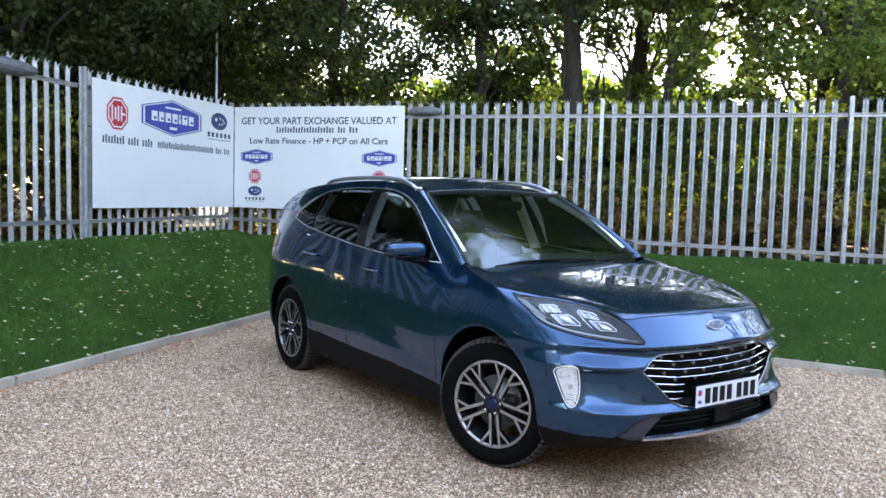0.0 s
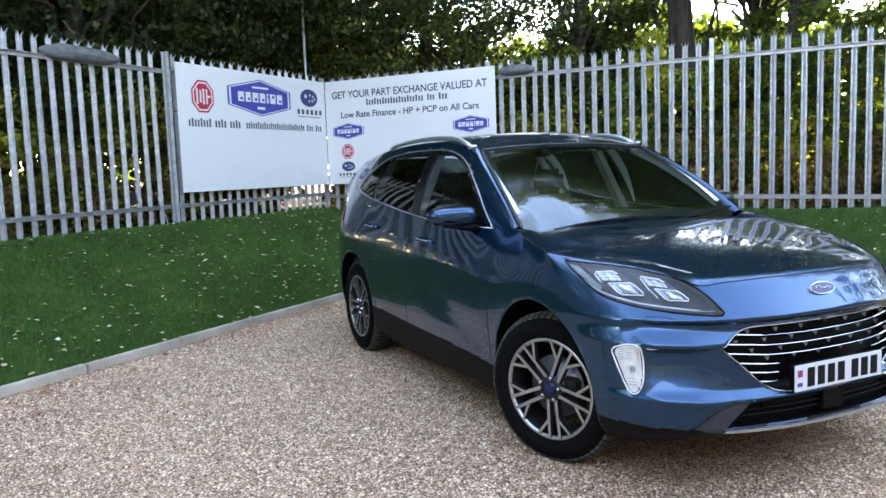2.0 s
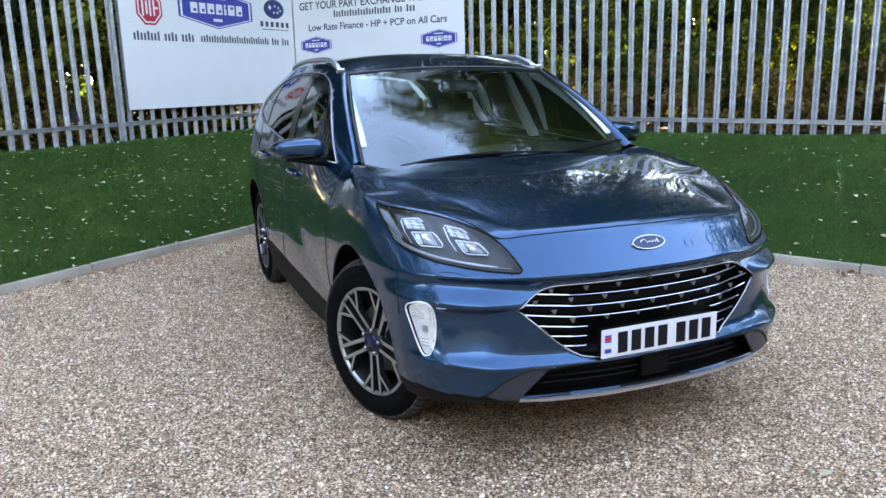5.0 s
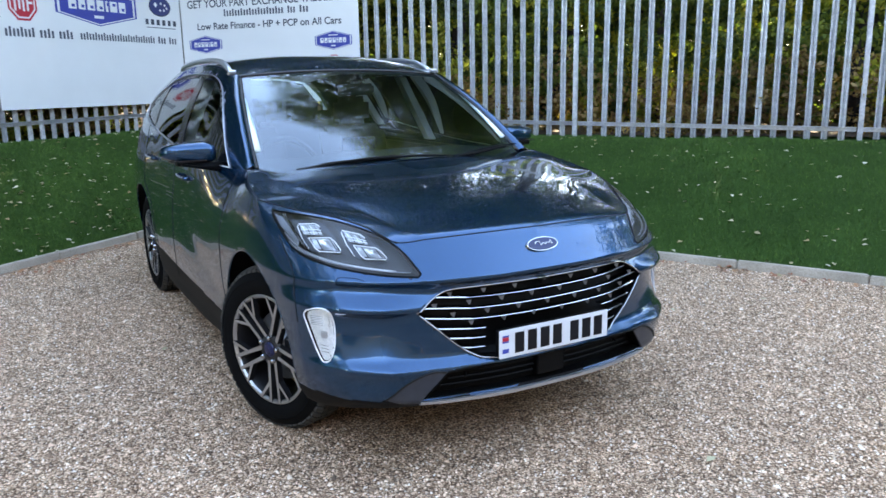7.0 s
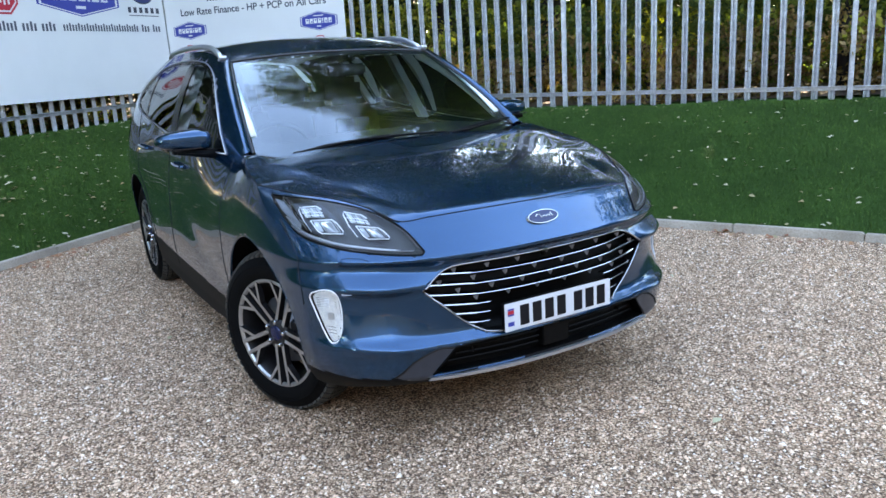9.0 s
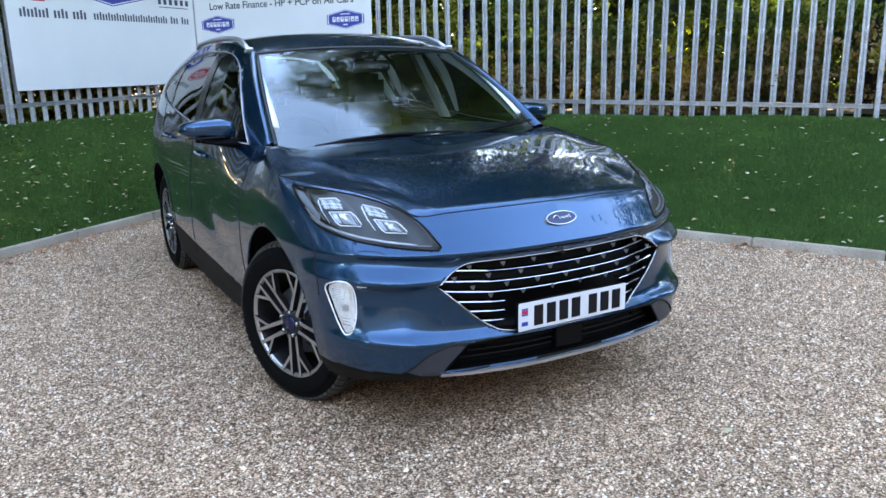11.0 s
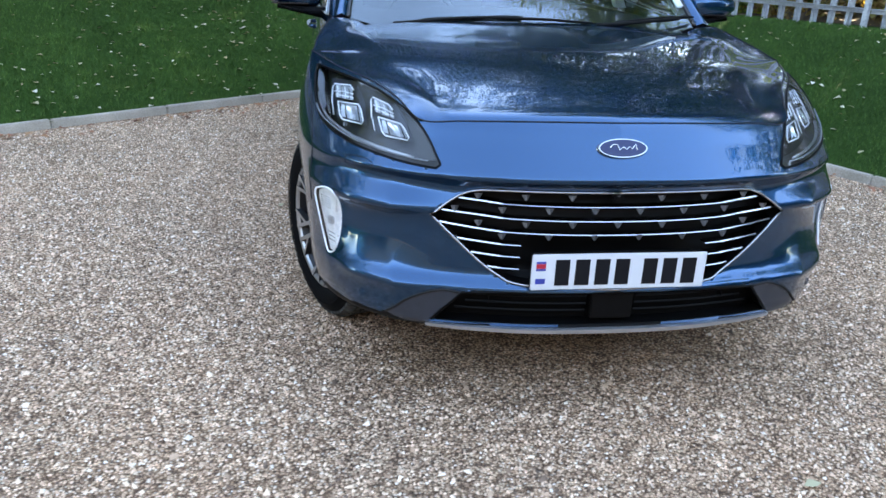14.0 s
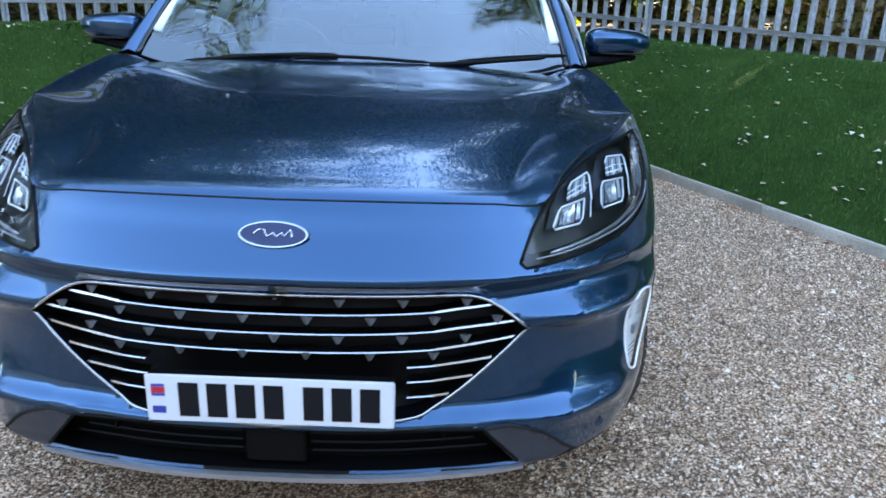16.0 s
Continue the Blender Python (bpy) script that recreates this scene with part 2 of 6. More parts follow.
def bank_point(side, s, w):
    """The turf bank between kerb (w = 0) and fence (w = 1)."""
    kd, fd = (KERB_R, DIR_R) if side == "R" else (KERB_L, DIR_L)
    a = KERB_APEX + kd * s
    b = CORNER + fd * s * 1.02
    p = a.lerp(b, w)
    rise = max(0.0, min(1.0, (w - 0.03) / 0.80))
    z = 0.05 + (fence_foot(side, s) + 0.02 - 0.05) * (rise ** 1.1 * (1.25 - 0.25 * rise))
    z += 0.03 * noise.noise(Vector((p.x * 0.8, p.y * 0.8, 3.0))) * min(1, w * 4)
    return Vector((p.x, p.y, z))


def build_ground():
    bm = bmesh.new()
    span = [-400, -120, -40, -16, -10, -6, -3, 0, 3, 6, 10, 16, 40, 120, 400]
    grid = [[bm.verts.new((x, y, 0.0)) for x in span] for y in span]
    for j in range(len(span) - 1):
        for i in range(len(span) - 1):
            bm.faces.new((grid[j][i], grid[j][i + 1], grid[j + 1][i + 1], grid[j + 1][i]))
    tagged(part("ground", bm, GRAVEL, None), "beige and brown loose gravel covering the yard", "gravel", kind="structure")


def build_banks():
    bm = bmesh.new()
    n_s, n_w = 60, 26
    for side in "LR":
        rows = []
        for i in range(n_s + 1):
            s = 18.0 * i / n_s
            row = [bm.verts.new(bank_point(side, s, j / n_w)) for j in range(n_w + 1)]
            out = (OUT_R if side == "R" else OUT_L)
            e = row[-1].co
            row.append(bm.verts.new((e.x + out.x * 7, e.y + out.y * 7, e.z - 0.1)))
            rows.append(row)
        for a, b in zip(rows, rows[1:]):
            for j in range(n_w + 1):
                f = (a[j], a[j + 1], b[j + 1], b[j])
                bm.faces.new(f if side == "L" else f[::-1])
    bmesh.ops.recalc_face_normals(bm, faces=bm.faces)
    ob = part("turf_bank", bm, TURF, None, smooth=True)
    return tagged(ob, "dark green artificial turf over a sloping bank", "grass bank", kind="structure")


def build_kerbs():
    for side, d in (("L", KERB_L), ("R", KERB_R)):
        top = new("kerb")
        tagged(top, "weathered grey concrete edging kerb along the gravel", "kerb", kind="structure")
        inward = Vector((-d.y, d.x, 0)) if side == "L" else Vector((d.y, -d.x, 0))
        bm = bmesh.new()
        box(bm, 0, 0.907, -0.05, 0.0, -0.05, 0.065, 0.008)
        me = bpy.data.meshes.new("edging_block")
        bm.to_mesh(me)
        bm.free()
        me.materials.append(KERB)
        off = 0.18 if side == "R" else 0.0
        for i in range(19):
            ob = new("edging_block", me)
            p = KERB_APEX + d * (i * 0.915 + off)
            rot = math.atan2(d.y, d.x)
            ob.matrix_basis = Matrix.Translation((p.x, p.y, random.uniform(-0.004, 0.004))) @ Matrix.Rotation(rot + radians(random.uniform(-0.25, 0.25)), 4, "Z") @ Matrix.Diagonal((1, 1 if side == "L" else 1, 1, 1))
            put_under(ob, top)


def build_wood_floor():
    """The littered ground under the trees, beyond both fences."""
    bm = bmesh.new()
    mid = (OUT_L + OUT_R).normalized()
    z = Vector((0, 0, 0.79))
    run = [CORNER + DIR_L * 22 + OUT_L * 0.3, CORNER + mid * 0.4, CORNER + DIR_R * 22 + OUT_R * 0.3]
    out = [run[0] + OUT_L * 60, run[1] + mid * 60, run[2] + OUT_R * 60]
    a = [bm.verts.new(p + z) for p in run]
    b = [bm.verts.new(p + z) for p in out]
    for i in (0, 1):
        bm.faces.new((a[i], a[i + 1], b[i + 1], b[i]))
    bmesh.ops.recalc_face_normals(bm, faces=bm.faces)
    tagged(part("ground_wood", bm, LITTER, None), "brown leaf-strewn soil under the trees", "soil", kind="structure")


def build_added_walls():
    """Plain walls added unseen behind the camera, closing the yard and darkening reflections."""
    line = [(-13.2, -3.6), (-14.0, -15.0), (13.0, -15.0), (12.0, -6.2)]
    for i, (a, b) in enumerate(zip(line, line[1:]), 1):
        a, b = Vector((*a, 0)), Vector((*b, 0))
        bm = bmesh.new()
        box(bm, 0, (b - a).length + 0.15, 0.0, 0.25, -0.1, 7.5, 0.01)
        ob = part(f"wall_{i}", bm, ADDED_WALL, None)
        ob.matrix_basis = Matrix.Translation(a) @ Matrix.Rotation(math.atan2((b - a).y, (b - a).x), 4, "Z") @ Matrix.Diagonal((1, -1, 1, 1))
        tagged(ob, "plain dark grey brick yard wall", "wall", kind="structure")


# ---------------------------------------------------------------- palisade fence
def pale_mesh(height):
    """A W-section pale, split at the top into three points."""
    w, d = 0.034, 0.022
    prof = [(-w, d * 0.4), (-w * 0.76, d), (-w * 0.46, d), (0, 0.0), (w * 0.46, d), (w * 0.76, d), (w, d * 0.4)]
    t = 0.0025
    verts, faces = [], []

    def strip(idx, z0, z1, tip=None):
        base = len(verts)
        for z in (z0, z1):
            for k in idx:
                verts.append((prof[k][0], prof[k][1], z))
            for k in idx:
                verts.append((prof[k][0], prof[k][1] + t, z))
        m = len(idx)
        for a in range(m - 1):
            faces.append((base + a, base + a + 1, base + 2 * m + a + 1, base + 2 * m + a))
            faces.append((base + m + a + 1, base + m + a, base + 3 * m + a, base + 3 * m + a + 1))
        faces.append((base, base + 2 * m, base + 3 * m, base + m))
        faces.append((base + m - 1, base + 2 * m - 1, base + 4 * m - 1, base + 3 * m - 1))
        if tip:
            p = len(verts)
            verts.append(tip)
            for a in range(m - 1):
                faces.append((base + 2 * m + a, base + 2 * m + a + 1, p))
                faces.append((base + 3 * m + a + 1, base + 3 * m + a, p))
            faces.append((base + 2 * m, p, base + 3 * m))
            faces.append((base + 3 * m - 1, base + 4 * m - 1, p))

    split = height - 0.13
    strip(range(7), 0, split)
    strip([0, 1, 2], split, height - 0.055, (-w * 1.35, -0.02, height - 0.004))
    strip([2, 3, 4], split, height - 0.06, (0, 0.016, height))
    strip([4, 5, 6], split, height - 0.055, (w * 1.35, -0.02, height - 0.004))
    return mesh_of("pale", verts, faces, GALV)


def build_fence(side, posts, z_low, z_top, label):
    d, out = (DIR_R, OUT_R) if side == "R" else (DIR_L, OUT_L)
    base = empty("palisade_fence", label, "metal fence", kind="structure")
    rot = math.atan2(d.y, d.x)
    flip = 1 if side == "R" else -1   # local y points away from the yard

    def frame_at(s, z, away):
        p = CORNER + d * s + out * away
        return Matrix.Translation((p.x, p.y, z)) @ Matrix.Rotation(rot, 4, "Z") @ Matrix.Diagonal((1, flip, 1, 1))

    # posts: rolled steel I-section
    for s in posts[1 if side == "L" else 0:]:   # both fences share the corner post
        bm = bmesh.new()
        zf = fence_foot(side, s) - 0.25
        h = z_top(s) + 0.23 - zf
        box(bm, -0.023, 0.023, -0.045, -0.038, 0, h)
        box(bm, -0.023, 0.023, 0.025, 0.032, 0, h)
        box(bm, -0.003, 0.003, -0.0375, 0.0245, 0, h)
        ob = part("post", bm, GALV, base)
        ob.matrix_basis = frame_at(s, zf, -0.03)
    # rails: angle section between the posts
    for s0, s1 in zip(posts, posts[1:]):
        for zf in (z_low, z_top):
            bm = bmesh.new()
            n = (s1 - s0) - 0.062
            box(bm, 0.031, 0.031 + n, 0.003, 0.008, -0.022, 0.026, 0.001)
            box(bm, 0.031, 0.031 + n, -0.032, 0.0028, 0.019, 0.025, 0.001)
            for k in range(int(n / 0.166) + 1):   # bolt heads
                xx = 0.09 + k * 0.166
                if xx < n:
                    box(bm, xx - 0.007, xx + 0.007, -0.006, 0.0025, -0.009, 0.005)
            ob = part("rail", bm, GALV, base)
            a, b = zf(s0), zf(s1)
            ob.matrix_basis = frame_at(s0, a, 0.0) @ Matrix.Rotation(-math.atan2(b - a, s1 - s0), 4, "Y")
    # pales
    me = pale_mesh(2.12)
    rng = random.Random(5)
    spots = []
    for s0, s1 in zip(posts, posts[1:]):   # each bay is divided evenly
        n = max(1, round((s1 - s0) / 0.168))
        spots += [s0 + (s1 - s0) * k / n for k in range(1, n)]
    for s in spots:
        ob = new("pale", me)
        ob.matrix_basis = frame_at(s, z_top(s) + 0.235 - 2.12 + rng.uniform(-0.012, 0.012), 0.009) @ Matrix.Rotation(radians(rng.uniform(-0.35, 0.35)), 4, "Y")
        put_under(ob, base)
    return base


def build_boards():
    def lettering(text, size, parent, x, z, y, align="CENTER", width=None):
        cu = bpy.data.curves.new("lettering", "FONT")
        cu.body, cu.size, cu.align_x, cu.align_y = text, size, align, "CENTER"
        cu.extrude = 0.0006
        cu.offset = 0.0022
        ob = new("lettering", cu)
        dg = bpy.context.evaluated_depsgraph_get()
        me = bpy.data.meshes.new_from_object(ob.evaluated_get(dg))
        bpy.data.objects.remove(ob)
        lo, hi = min(v.co.x for v in me.vertices), max(v.co.x for v in me.vertices)
        k = width / (hi - lo) if width else 1.0
        # one object a letter: loose pieces that overlap in x belong together
        bm = bmesh.new()
        bm.from_mesh(me)
        todo, groups = set(bm.faces), []
        while todo:
            stack, piece = [todo.pop()], []
            while stack:
                f = stack.pop()
                piece.append(f)
                for e in f.edges:
                    for g in e.link_faces:
                        if g in todo:
                            todo.remove(g)
                            stack.append(g)
            xs = [v.co.x for f in piece for v in f.verts]
            groups.append([min(xs), max(xs), piece])
        groups.sort(key=lambda g: g[0])
        letters = []
        for g in groups:
            if letters and g[0] < letters[-1][1] - 0.004:
                letters[-1][1] = max(letters[-1][1], g[1])
                letters[-1][2] += g[2]
            else:
                letters.append(g)
        for g in letters:
            ids, vs, fs = {}, [], []
            for f in g[2]:
                for v in f.verts:
                    if v not in ids:
                        ids[v] = len(vs)
                        vs.append((x + v.co.x * k, y - v.co.z, z + v.co.y))
                fs.append([ids[v] for v in f.verts])
            raw("letter", vs, fs, INK, parent)
        bm.free()

    def plate(name, outline, material, parent, x, z, y, thick=0.001, label=""):
        bm = bmesh.new()
        f = bm.faces.new([bm.verts.new((x + a, 0, z + b)) for a, b in outline])
        bmesh.ops.recalc_face_normals(bm, faces=[f])
        r = bmesh.ops.extrude_face_region(bm, geom=[f])
        for v in r["geom"]:
            if isinstance(v, bmesh.types.BMVert):
                v.co.y -= thick
        for v in bm.verts:
            v.co.y += y
        bmesh.ops.recalc_face_normals(bm, faces=bm.faces)
        return part(name, bm, material, parent, label)

    def ngon(n, rx, rz, start=0.0):
        return [(rx * math.cos(start + 2 * math.pi * k / n), rz * math.sin(start + 2 * math.pi * k / n)) for k in range(n)]

    def bar(w, h):
        return [(-w / 2, -h / 2), (w / 2, -h / 2), (w / 2, h / 2), (-w / 2, h / 2)]

    def hexagon(w, h, parent, x, z):
        shape = [(-w / 2, -h * 0.24), (0, -h / 2), (w / 2, -h * 0.24), (w / 2, h * 0.24), (0, h / 2), (-w / 2, h * 0.24)]
        sc = lambda k: [(a * k, b * k) for a, b in shape]
        plate("logo_edge", shape, BLUE_INK, parent, x, z, -0.0012)
        plate("logo_line", sc(0.95), BOARD, parent, x, z, -0.0026)
        plate("logo_field", sc(0.90), BLUE_INK, parent, x, z, -0.0040, label="blue hexagonal emblem field")
        widths = [0.09, 0.08, 0.09, 0.085, 0.03, 0.09, 0.085]
        run = sum(widths) + 0.025 * 6
        a = -run / 2
        for q in widths:
            plate("emblem_bar", bar(q * w, h * 0.26), BOARD, parent, x + (a + q / 2) * w, z, -0.0054)
            plate("emblem_notch", bar(q * w * 0.42, h * 0.07), BLUE_INK, parent, x + (a + q / 2 + 0.008) * w, z + h * random.choice((-0.05, 0.05)), -0.0066)
            a += q + 0.025
        plate("emblem_bar", bar(w * 0.26, h * 0.05), BOARD, parent, x, z + h * 0.27, -0.0054)
        plate("emblem_bar", bar(w * 0.12, h * 0.07), BOARD, parent, x, z - h * 0.28, -0.0054)

    def octagon(r, parent, x, z):
        s = math.pi / 8
        plate("logo_edge", ngon(8, r, r * 1.05, s), RED_INK, parent, x, z, -0.0012, label="red octagonal emblem")
        plate("logo_line", ngon(8, r * 0.88, r * 0.93, s), BOARD, parent, x, z, -0.0026)
        plate("logo_field", ngon(8, r * 0.78, r * 0.83, s), RED_INK, parent, x, z, -0.0040)
        for a, w, h in ((-0.48, 0.13, 0.95), (-0.2, 0.13, 0.75), (0.05, 0.13, 0.95), (0.32, 0.12, 0.9), (0.5, 0.26, 0.13)):
            plate("emblem_bar", bar(w * r, h * r), BOARD, parent, x + a * r, z, -0.0054)

    def oval(r, parent, x, z):
        plate("logo_edge", ngon(28, r, r * 0.62), INK, parent, x, z, -0.0012)
        plate("logo_field", ngon(28, r * 0.93, r * 0.55), NAVY_INK, parent, x, z, -0.0026, label="dark blue oval emblem")
        for a, b, k in ((-0.4, 0.1, 0.17), (0.1, 0.2, 0.1), (0.45, 0.12, 0.1), (0.0, -0.22, 0.1), (0.35, -0.2, 0.1), (0.62, -0.06, 0.1)):
            plate("emblem_star", ngon(4, r * k, r * k), BOARD, parent, x + a * r, z + b * r, -0.0040)
        a = -1.48
        for q in (0.42, 0.45, 0.45, 0.47, 0.44, 0.44):
            plate("emblem_bar", bar(q * r * 0.62, r * 0.34), INK, parent, x + (a + q / 2) * r, z - r * 1.0, -0.0012)
            a += q + 0.06
        plate("emblem_bar", bar(2.7 * r, r * 0.05), GREY_INK, parent, x, z - r * 1.34, -0.0012)

    def words(parent, x, z, h, widths):
        """Writing that stays unread, as one upright bar a character."""
        run = sum(widths) + 0.055 * (len(widths) - 1)
        a = x - run / 2
        for q in widths:
            n = max(1, round(q / (h * 0.62)))
            for i in range(n):
                tall = h if (i * 7 + n) % 3 else h * 1.25
                plate("print_bar", bar(q / n * 0.58, tall), GREY_INK, parent, a + q * (i + 0.5) / n, z + (tall - h) / 2, -0.0012)
            a += q + 0.055

    def board(m, start, width, z0, z1, label):
        base = empty("sign_board", label, "sign board", "sign boards on the fence")
        base.matrix_basis = m
        bm = bmesh.new()
        box(bm, start, width, 0.0, 0.006, z0, z1, 0.0015)
        part("panel", bm, BOARD, base)
        return base

    # the board on the left fence reads from its far end to the corner
    e = CORNER + DIR_L * 3.03 - OUT_L * 0.085
    m = Matrix.Translation((e.x, e.y, 0)) @ Matrix.Rotation(math.atan2(-DIR_L.y, -DIR_L.x), 4, "Z")
    lb = board(m, -0.085, 2.938, 1.24, 2.81, "white sign board with blue, red and navy emblems on fence")
    octagon(0.205, lb, 0.345, 2.425)
    hexagon(1.30, 0.50, lb, 1.44, 2.475)
    oval(0.21, lb, 2.54, 2.545)
    words(lb, 0.54, 2.09, 0.085, [0.40, 0.215, 0.215])
    words(lb, 1.965, 2.09, 0.075, [1.28, 0.16, 0.16])
    e = CORNER - OUT_R * 0.085
    m = Matrix.Translation((e.x, e.y, 0)) @ Matrix.Rotation(math.atan2(DIR_R.y, DIR_R.x), 4, "Z")
    rb = board(m, 0.092, 2.925, 1.24, 2.81, "white sign board with dark lettering and small emblems")
    lettering("GET YOUR PART EXCHANGE VALUED AT", 0.15, rb, 1.51, 2.59, -0.0016, width=2.585)
    words(rb, 1.505, 2.452, 0.075, [0.98, 0.13, 0.15])
    lettering("Low Rate Finance - HP + PCP on All Cars", 0.13, rb, 1.517, 2.285, -0.0016, width=2.305)
    hexagon(0.555, 0.246, rb, 0.486, 2.043)
    hexagon(0.555, 0.246, rb, 2.54, 2.035)
    for x in (0.46, 2.54):
        octagon(0.115, rb, x, 1.737)
        oval(0.12, rb, x, 1.507)


# ---------------------------------------------------------------- foliage
def leaf_cloud(rng, centres, radii, count, size, squash=0.8, sprays=16):
    """Leaf-shaped quads in clumps round the centres."""
    centres, radii = np.asarray(centres, float), np.asarray(radii, float)
    # each clump is a set of sprays with gaps between them
    n = len(centres) * sprays
    owner = np.repeat(np.arange(len(centres)), sprays)
    d = rng.normal(size=(n, 3))
    d /= np.linalg.norm(d, axis=1)[:, None]
    heart = centres[owner] + d * (radii[owner] * rng.uniform(0.15, 1.0, n) ** 0.5)[:, None] * np.array([1, 1, squash])
    extent = radii[owner] * rng.uniform(0.16, 0.34, n)
    pick = rng.choice(n, count, p=extent ** 2 / (extent ** 2).sum())
    pos = heart[pick] + rng.normal(size=(count, 3)) * (extent[pick] * 0.55)[:, None] * np.array([1.15, 1.15, 0.7])
    a = rng.normal(size=(count, 3))
    a[:, 2] -= 0.5
    a /= np.linalg.norm(a, axis=1)[:, None]
    b = np.cross(a, rng.normal(size=(count, 3)))
    b /= np.linalg.norm(b, axis=1)[:, None]
    ln = size * rng.uniform(0.6, 1.3, count)[:, None]
    wd = ln * rng.uniform(0.24, 0.36, count)[:, None]
    up = np.cross(a, b) * ln * 0.12
    pts = np.stack([pos - a * ln * 0.5, pos + b * wd - up, pos + a * ln * 0.5, pos - b * wd - up], 1)
    return pts.reshape(-1, 3)


def limb(bm, a, b, r0, r1, rng, bend=0.25):
    a, b = Vector(a), Vector(b)
    n = 6
    pts, rad = [], []
    for i in range(n + 1):
        t = i / n
        p = a.lerp(b, t) + Vector(rng.normal(size=3) * bend * 0.3 * math.sin(math.pi * t))
        pts.append(p)
        rad.append(r0 + (r1 - r0) * t)
    tube(bm, pts, rad, 9)
    return pts


def build_tree(seed, x, y, z, trunk_r, height, spread, fork, leaves, size, material, label, lean=(0, 0), clumps=26, low=0.45):
    rng = np.random.default_rng(seed)
    base = empty("tree", label, "tree", "trees behind the fence", at=(x, y, z))
    bm = bmesh.new()
    top = Vector((lean[0], lean[1], height * 0.8))
    pts = limb(bm, (0, 0, -0.3), top, trunk_r, trunk_r * 0.25, rng, 0.5)
    for v in bm.verts:   # root flare
        if v.co.z < 0.3:
            v.co.x *= 1.3
            v.co.y *= 1.3
    part("trunk", bm, BARK, base, smooth=True)
    centres, radii = [], []
    for i in range(clumps):
        ang = 2 * math.pi * (i * 0.618 + rng.uniform(-0.08, 0.08))
        h = height * (low + (1 - low) * (i + 0.5) / clumps)
        k = 1 - abs((h / height) - 0.68) * 1.1
        rr = spread * k * rng.uniform(0.55, 1.1)
        c = Vector((lean[0] * h / height + rr * math.cos(ang), lean[1] * h / height + rr * math.sin(ang), h + rng.uniform(-0.4, 0.4)))
        if i % 2 == 0:
            bl = bmesh.new()
            s = pts[max(1, min(len(pts) - 2, int(len(pts) * (h / height) * 0.75)))]
            limb(bl, s, c, trunk_r * 0.30, 0.012, rng, 0.5)
            part("branch", bl, BARK, base, smooth=True)
        centres.append(c)
        radii.append(spread * rng.uniform(0.26, 0.46))
    pts = leaf_cloud(rng, centres, radii, leaves, size)
    mid = pts.reshape(-1, 4, 3).mean(1) + np.array([x, y, z])
    off = mid[:, :2] - np.array([CORNER.x, CORNER.y])
    beyond = np.maximum(off @ np.array([OUT_R.x, OUT_R.y]), off @ np.array([OUT_L.x, OUT_L.y]))
    keep = (beyond > 0.15) | (mid[:, 2] > 3.3 - beyond * 0.9)   # nothing hangs down in front of the fence
    # a ragged clearing cut into the lower crowns to let the bonnet mirror low sky
    along = off @ np.array([DIR_R.x, DIR_R.y])
    ragged = rng.normal(0, 0.35, len(mid))
    keep &= ~((off @ np.array([OUT_R.x, OUT_R.y]) > 0) & (abs(along - 7.5 + 0.3 * ragged) < 0.30) & (mid[:, 2] > 3.2) & (mid[:, 2] + ragged < 5.2))
    pts = pts.reshape(-1, 4, 3)[keep].reshape(-1, 3)
    put_under(new("crown", quads("crown", pts, 4, material)), base)
    return base


def build_hedge(seed, side, s0, s1, away, z0, z1, thick, count, size, material, name, label, clump=(0.22, 0.5)):
    rng = np.random.default_rng(seed)
    d, out = (DIR_R, OUT_R) if side == "R" else (DIR_L, OUT_L)
    n = int((s1 - s0) * 5)
    cs, rs = [], []
    for i in range(n):
        s = s0 + (s1 - s0) * (i + rng.uniform(0, 1)) / n
        z = rng.uniform(z0, z1)
        p = CORNER + d * s + out * (away + rng.uniform(0, thick))
        cs.append((p.x, p.y, z))
        rs.append(rng.uniform(*clump))
    pts = leaf_cloud(rng, cs, rs, count, size, 1.1)
    ob = new(name, quads(name, pts, 4, material))
    return tagged(ob, label, "undergrowth", kind="stuff")

build_ground()
build_banks()
build_kerbs()
build_fence("R", [0.0, 2.80, 5.78, 8.87, 11.9, 14.9, 17.0], lambda s: 1.05 - 0.0185 * s, lambda s: 2.655, "galvanised steel palisade fence on top of the turf bank")
build_fence("L", [0.03, 3.21, 6.35, 9.5, 12.6, 15.7, 17.0], lambda s: 1.09 - 0.005 * s, lambda s: 2.69, "galvanised steel palisade fence beside the sign boards")
build_boards()
build_added_walls()
build_wood_floor()


# ---------------------------------------------------------------- the car
# Forward is -y; the car stands over the origin with its axles at y = -1.365 and 1.36.
def mat_paint():
    k = Mat("blue_metallic_paint", (0.0012, 0.052, 0.128), 0.30, 0.85, Coat_Weight=1.0, Coat_IOR=1.46, Coat_Roughness=0.02)
    f = k.noise(900, 2)
    k.color(k.ramp(f, (0.3, (0.0006, 0.040, 0.102)), (0.7, (0.0010, 0.057, 0.141))))
    k.roughness(k.noise(3, 5), 0.20, 0.25)
    return k.m


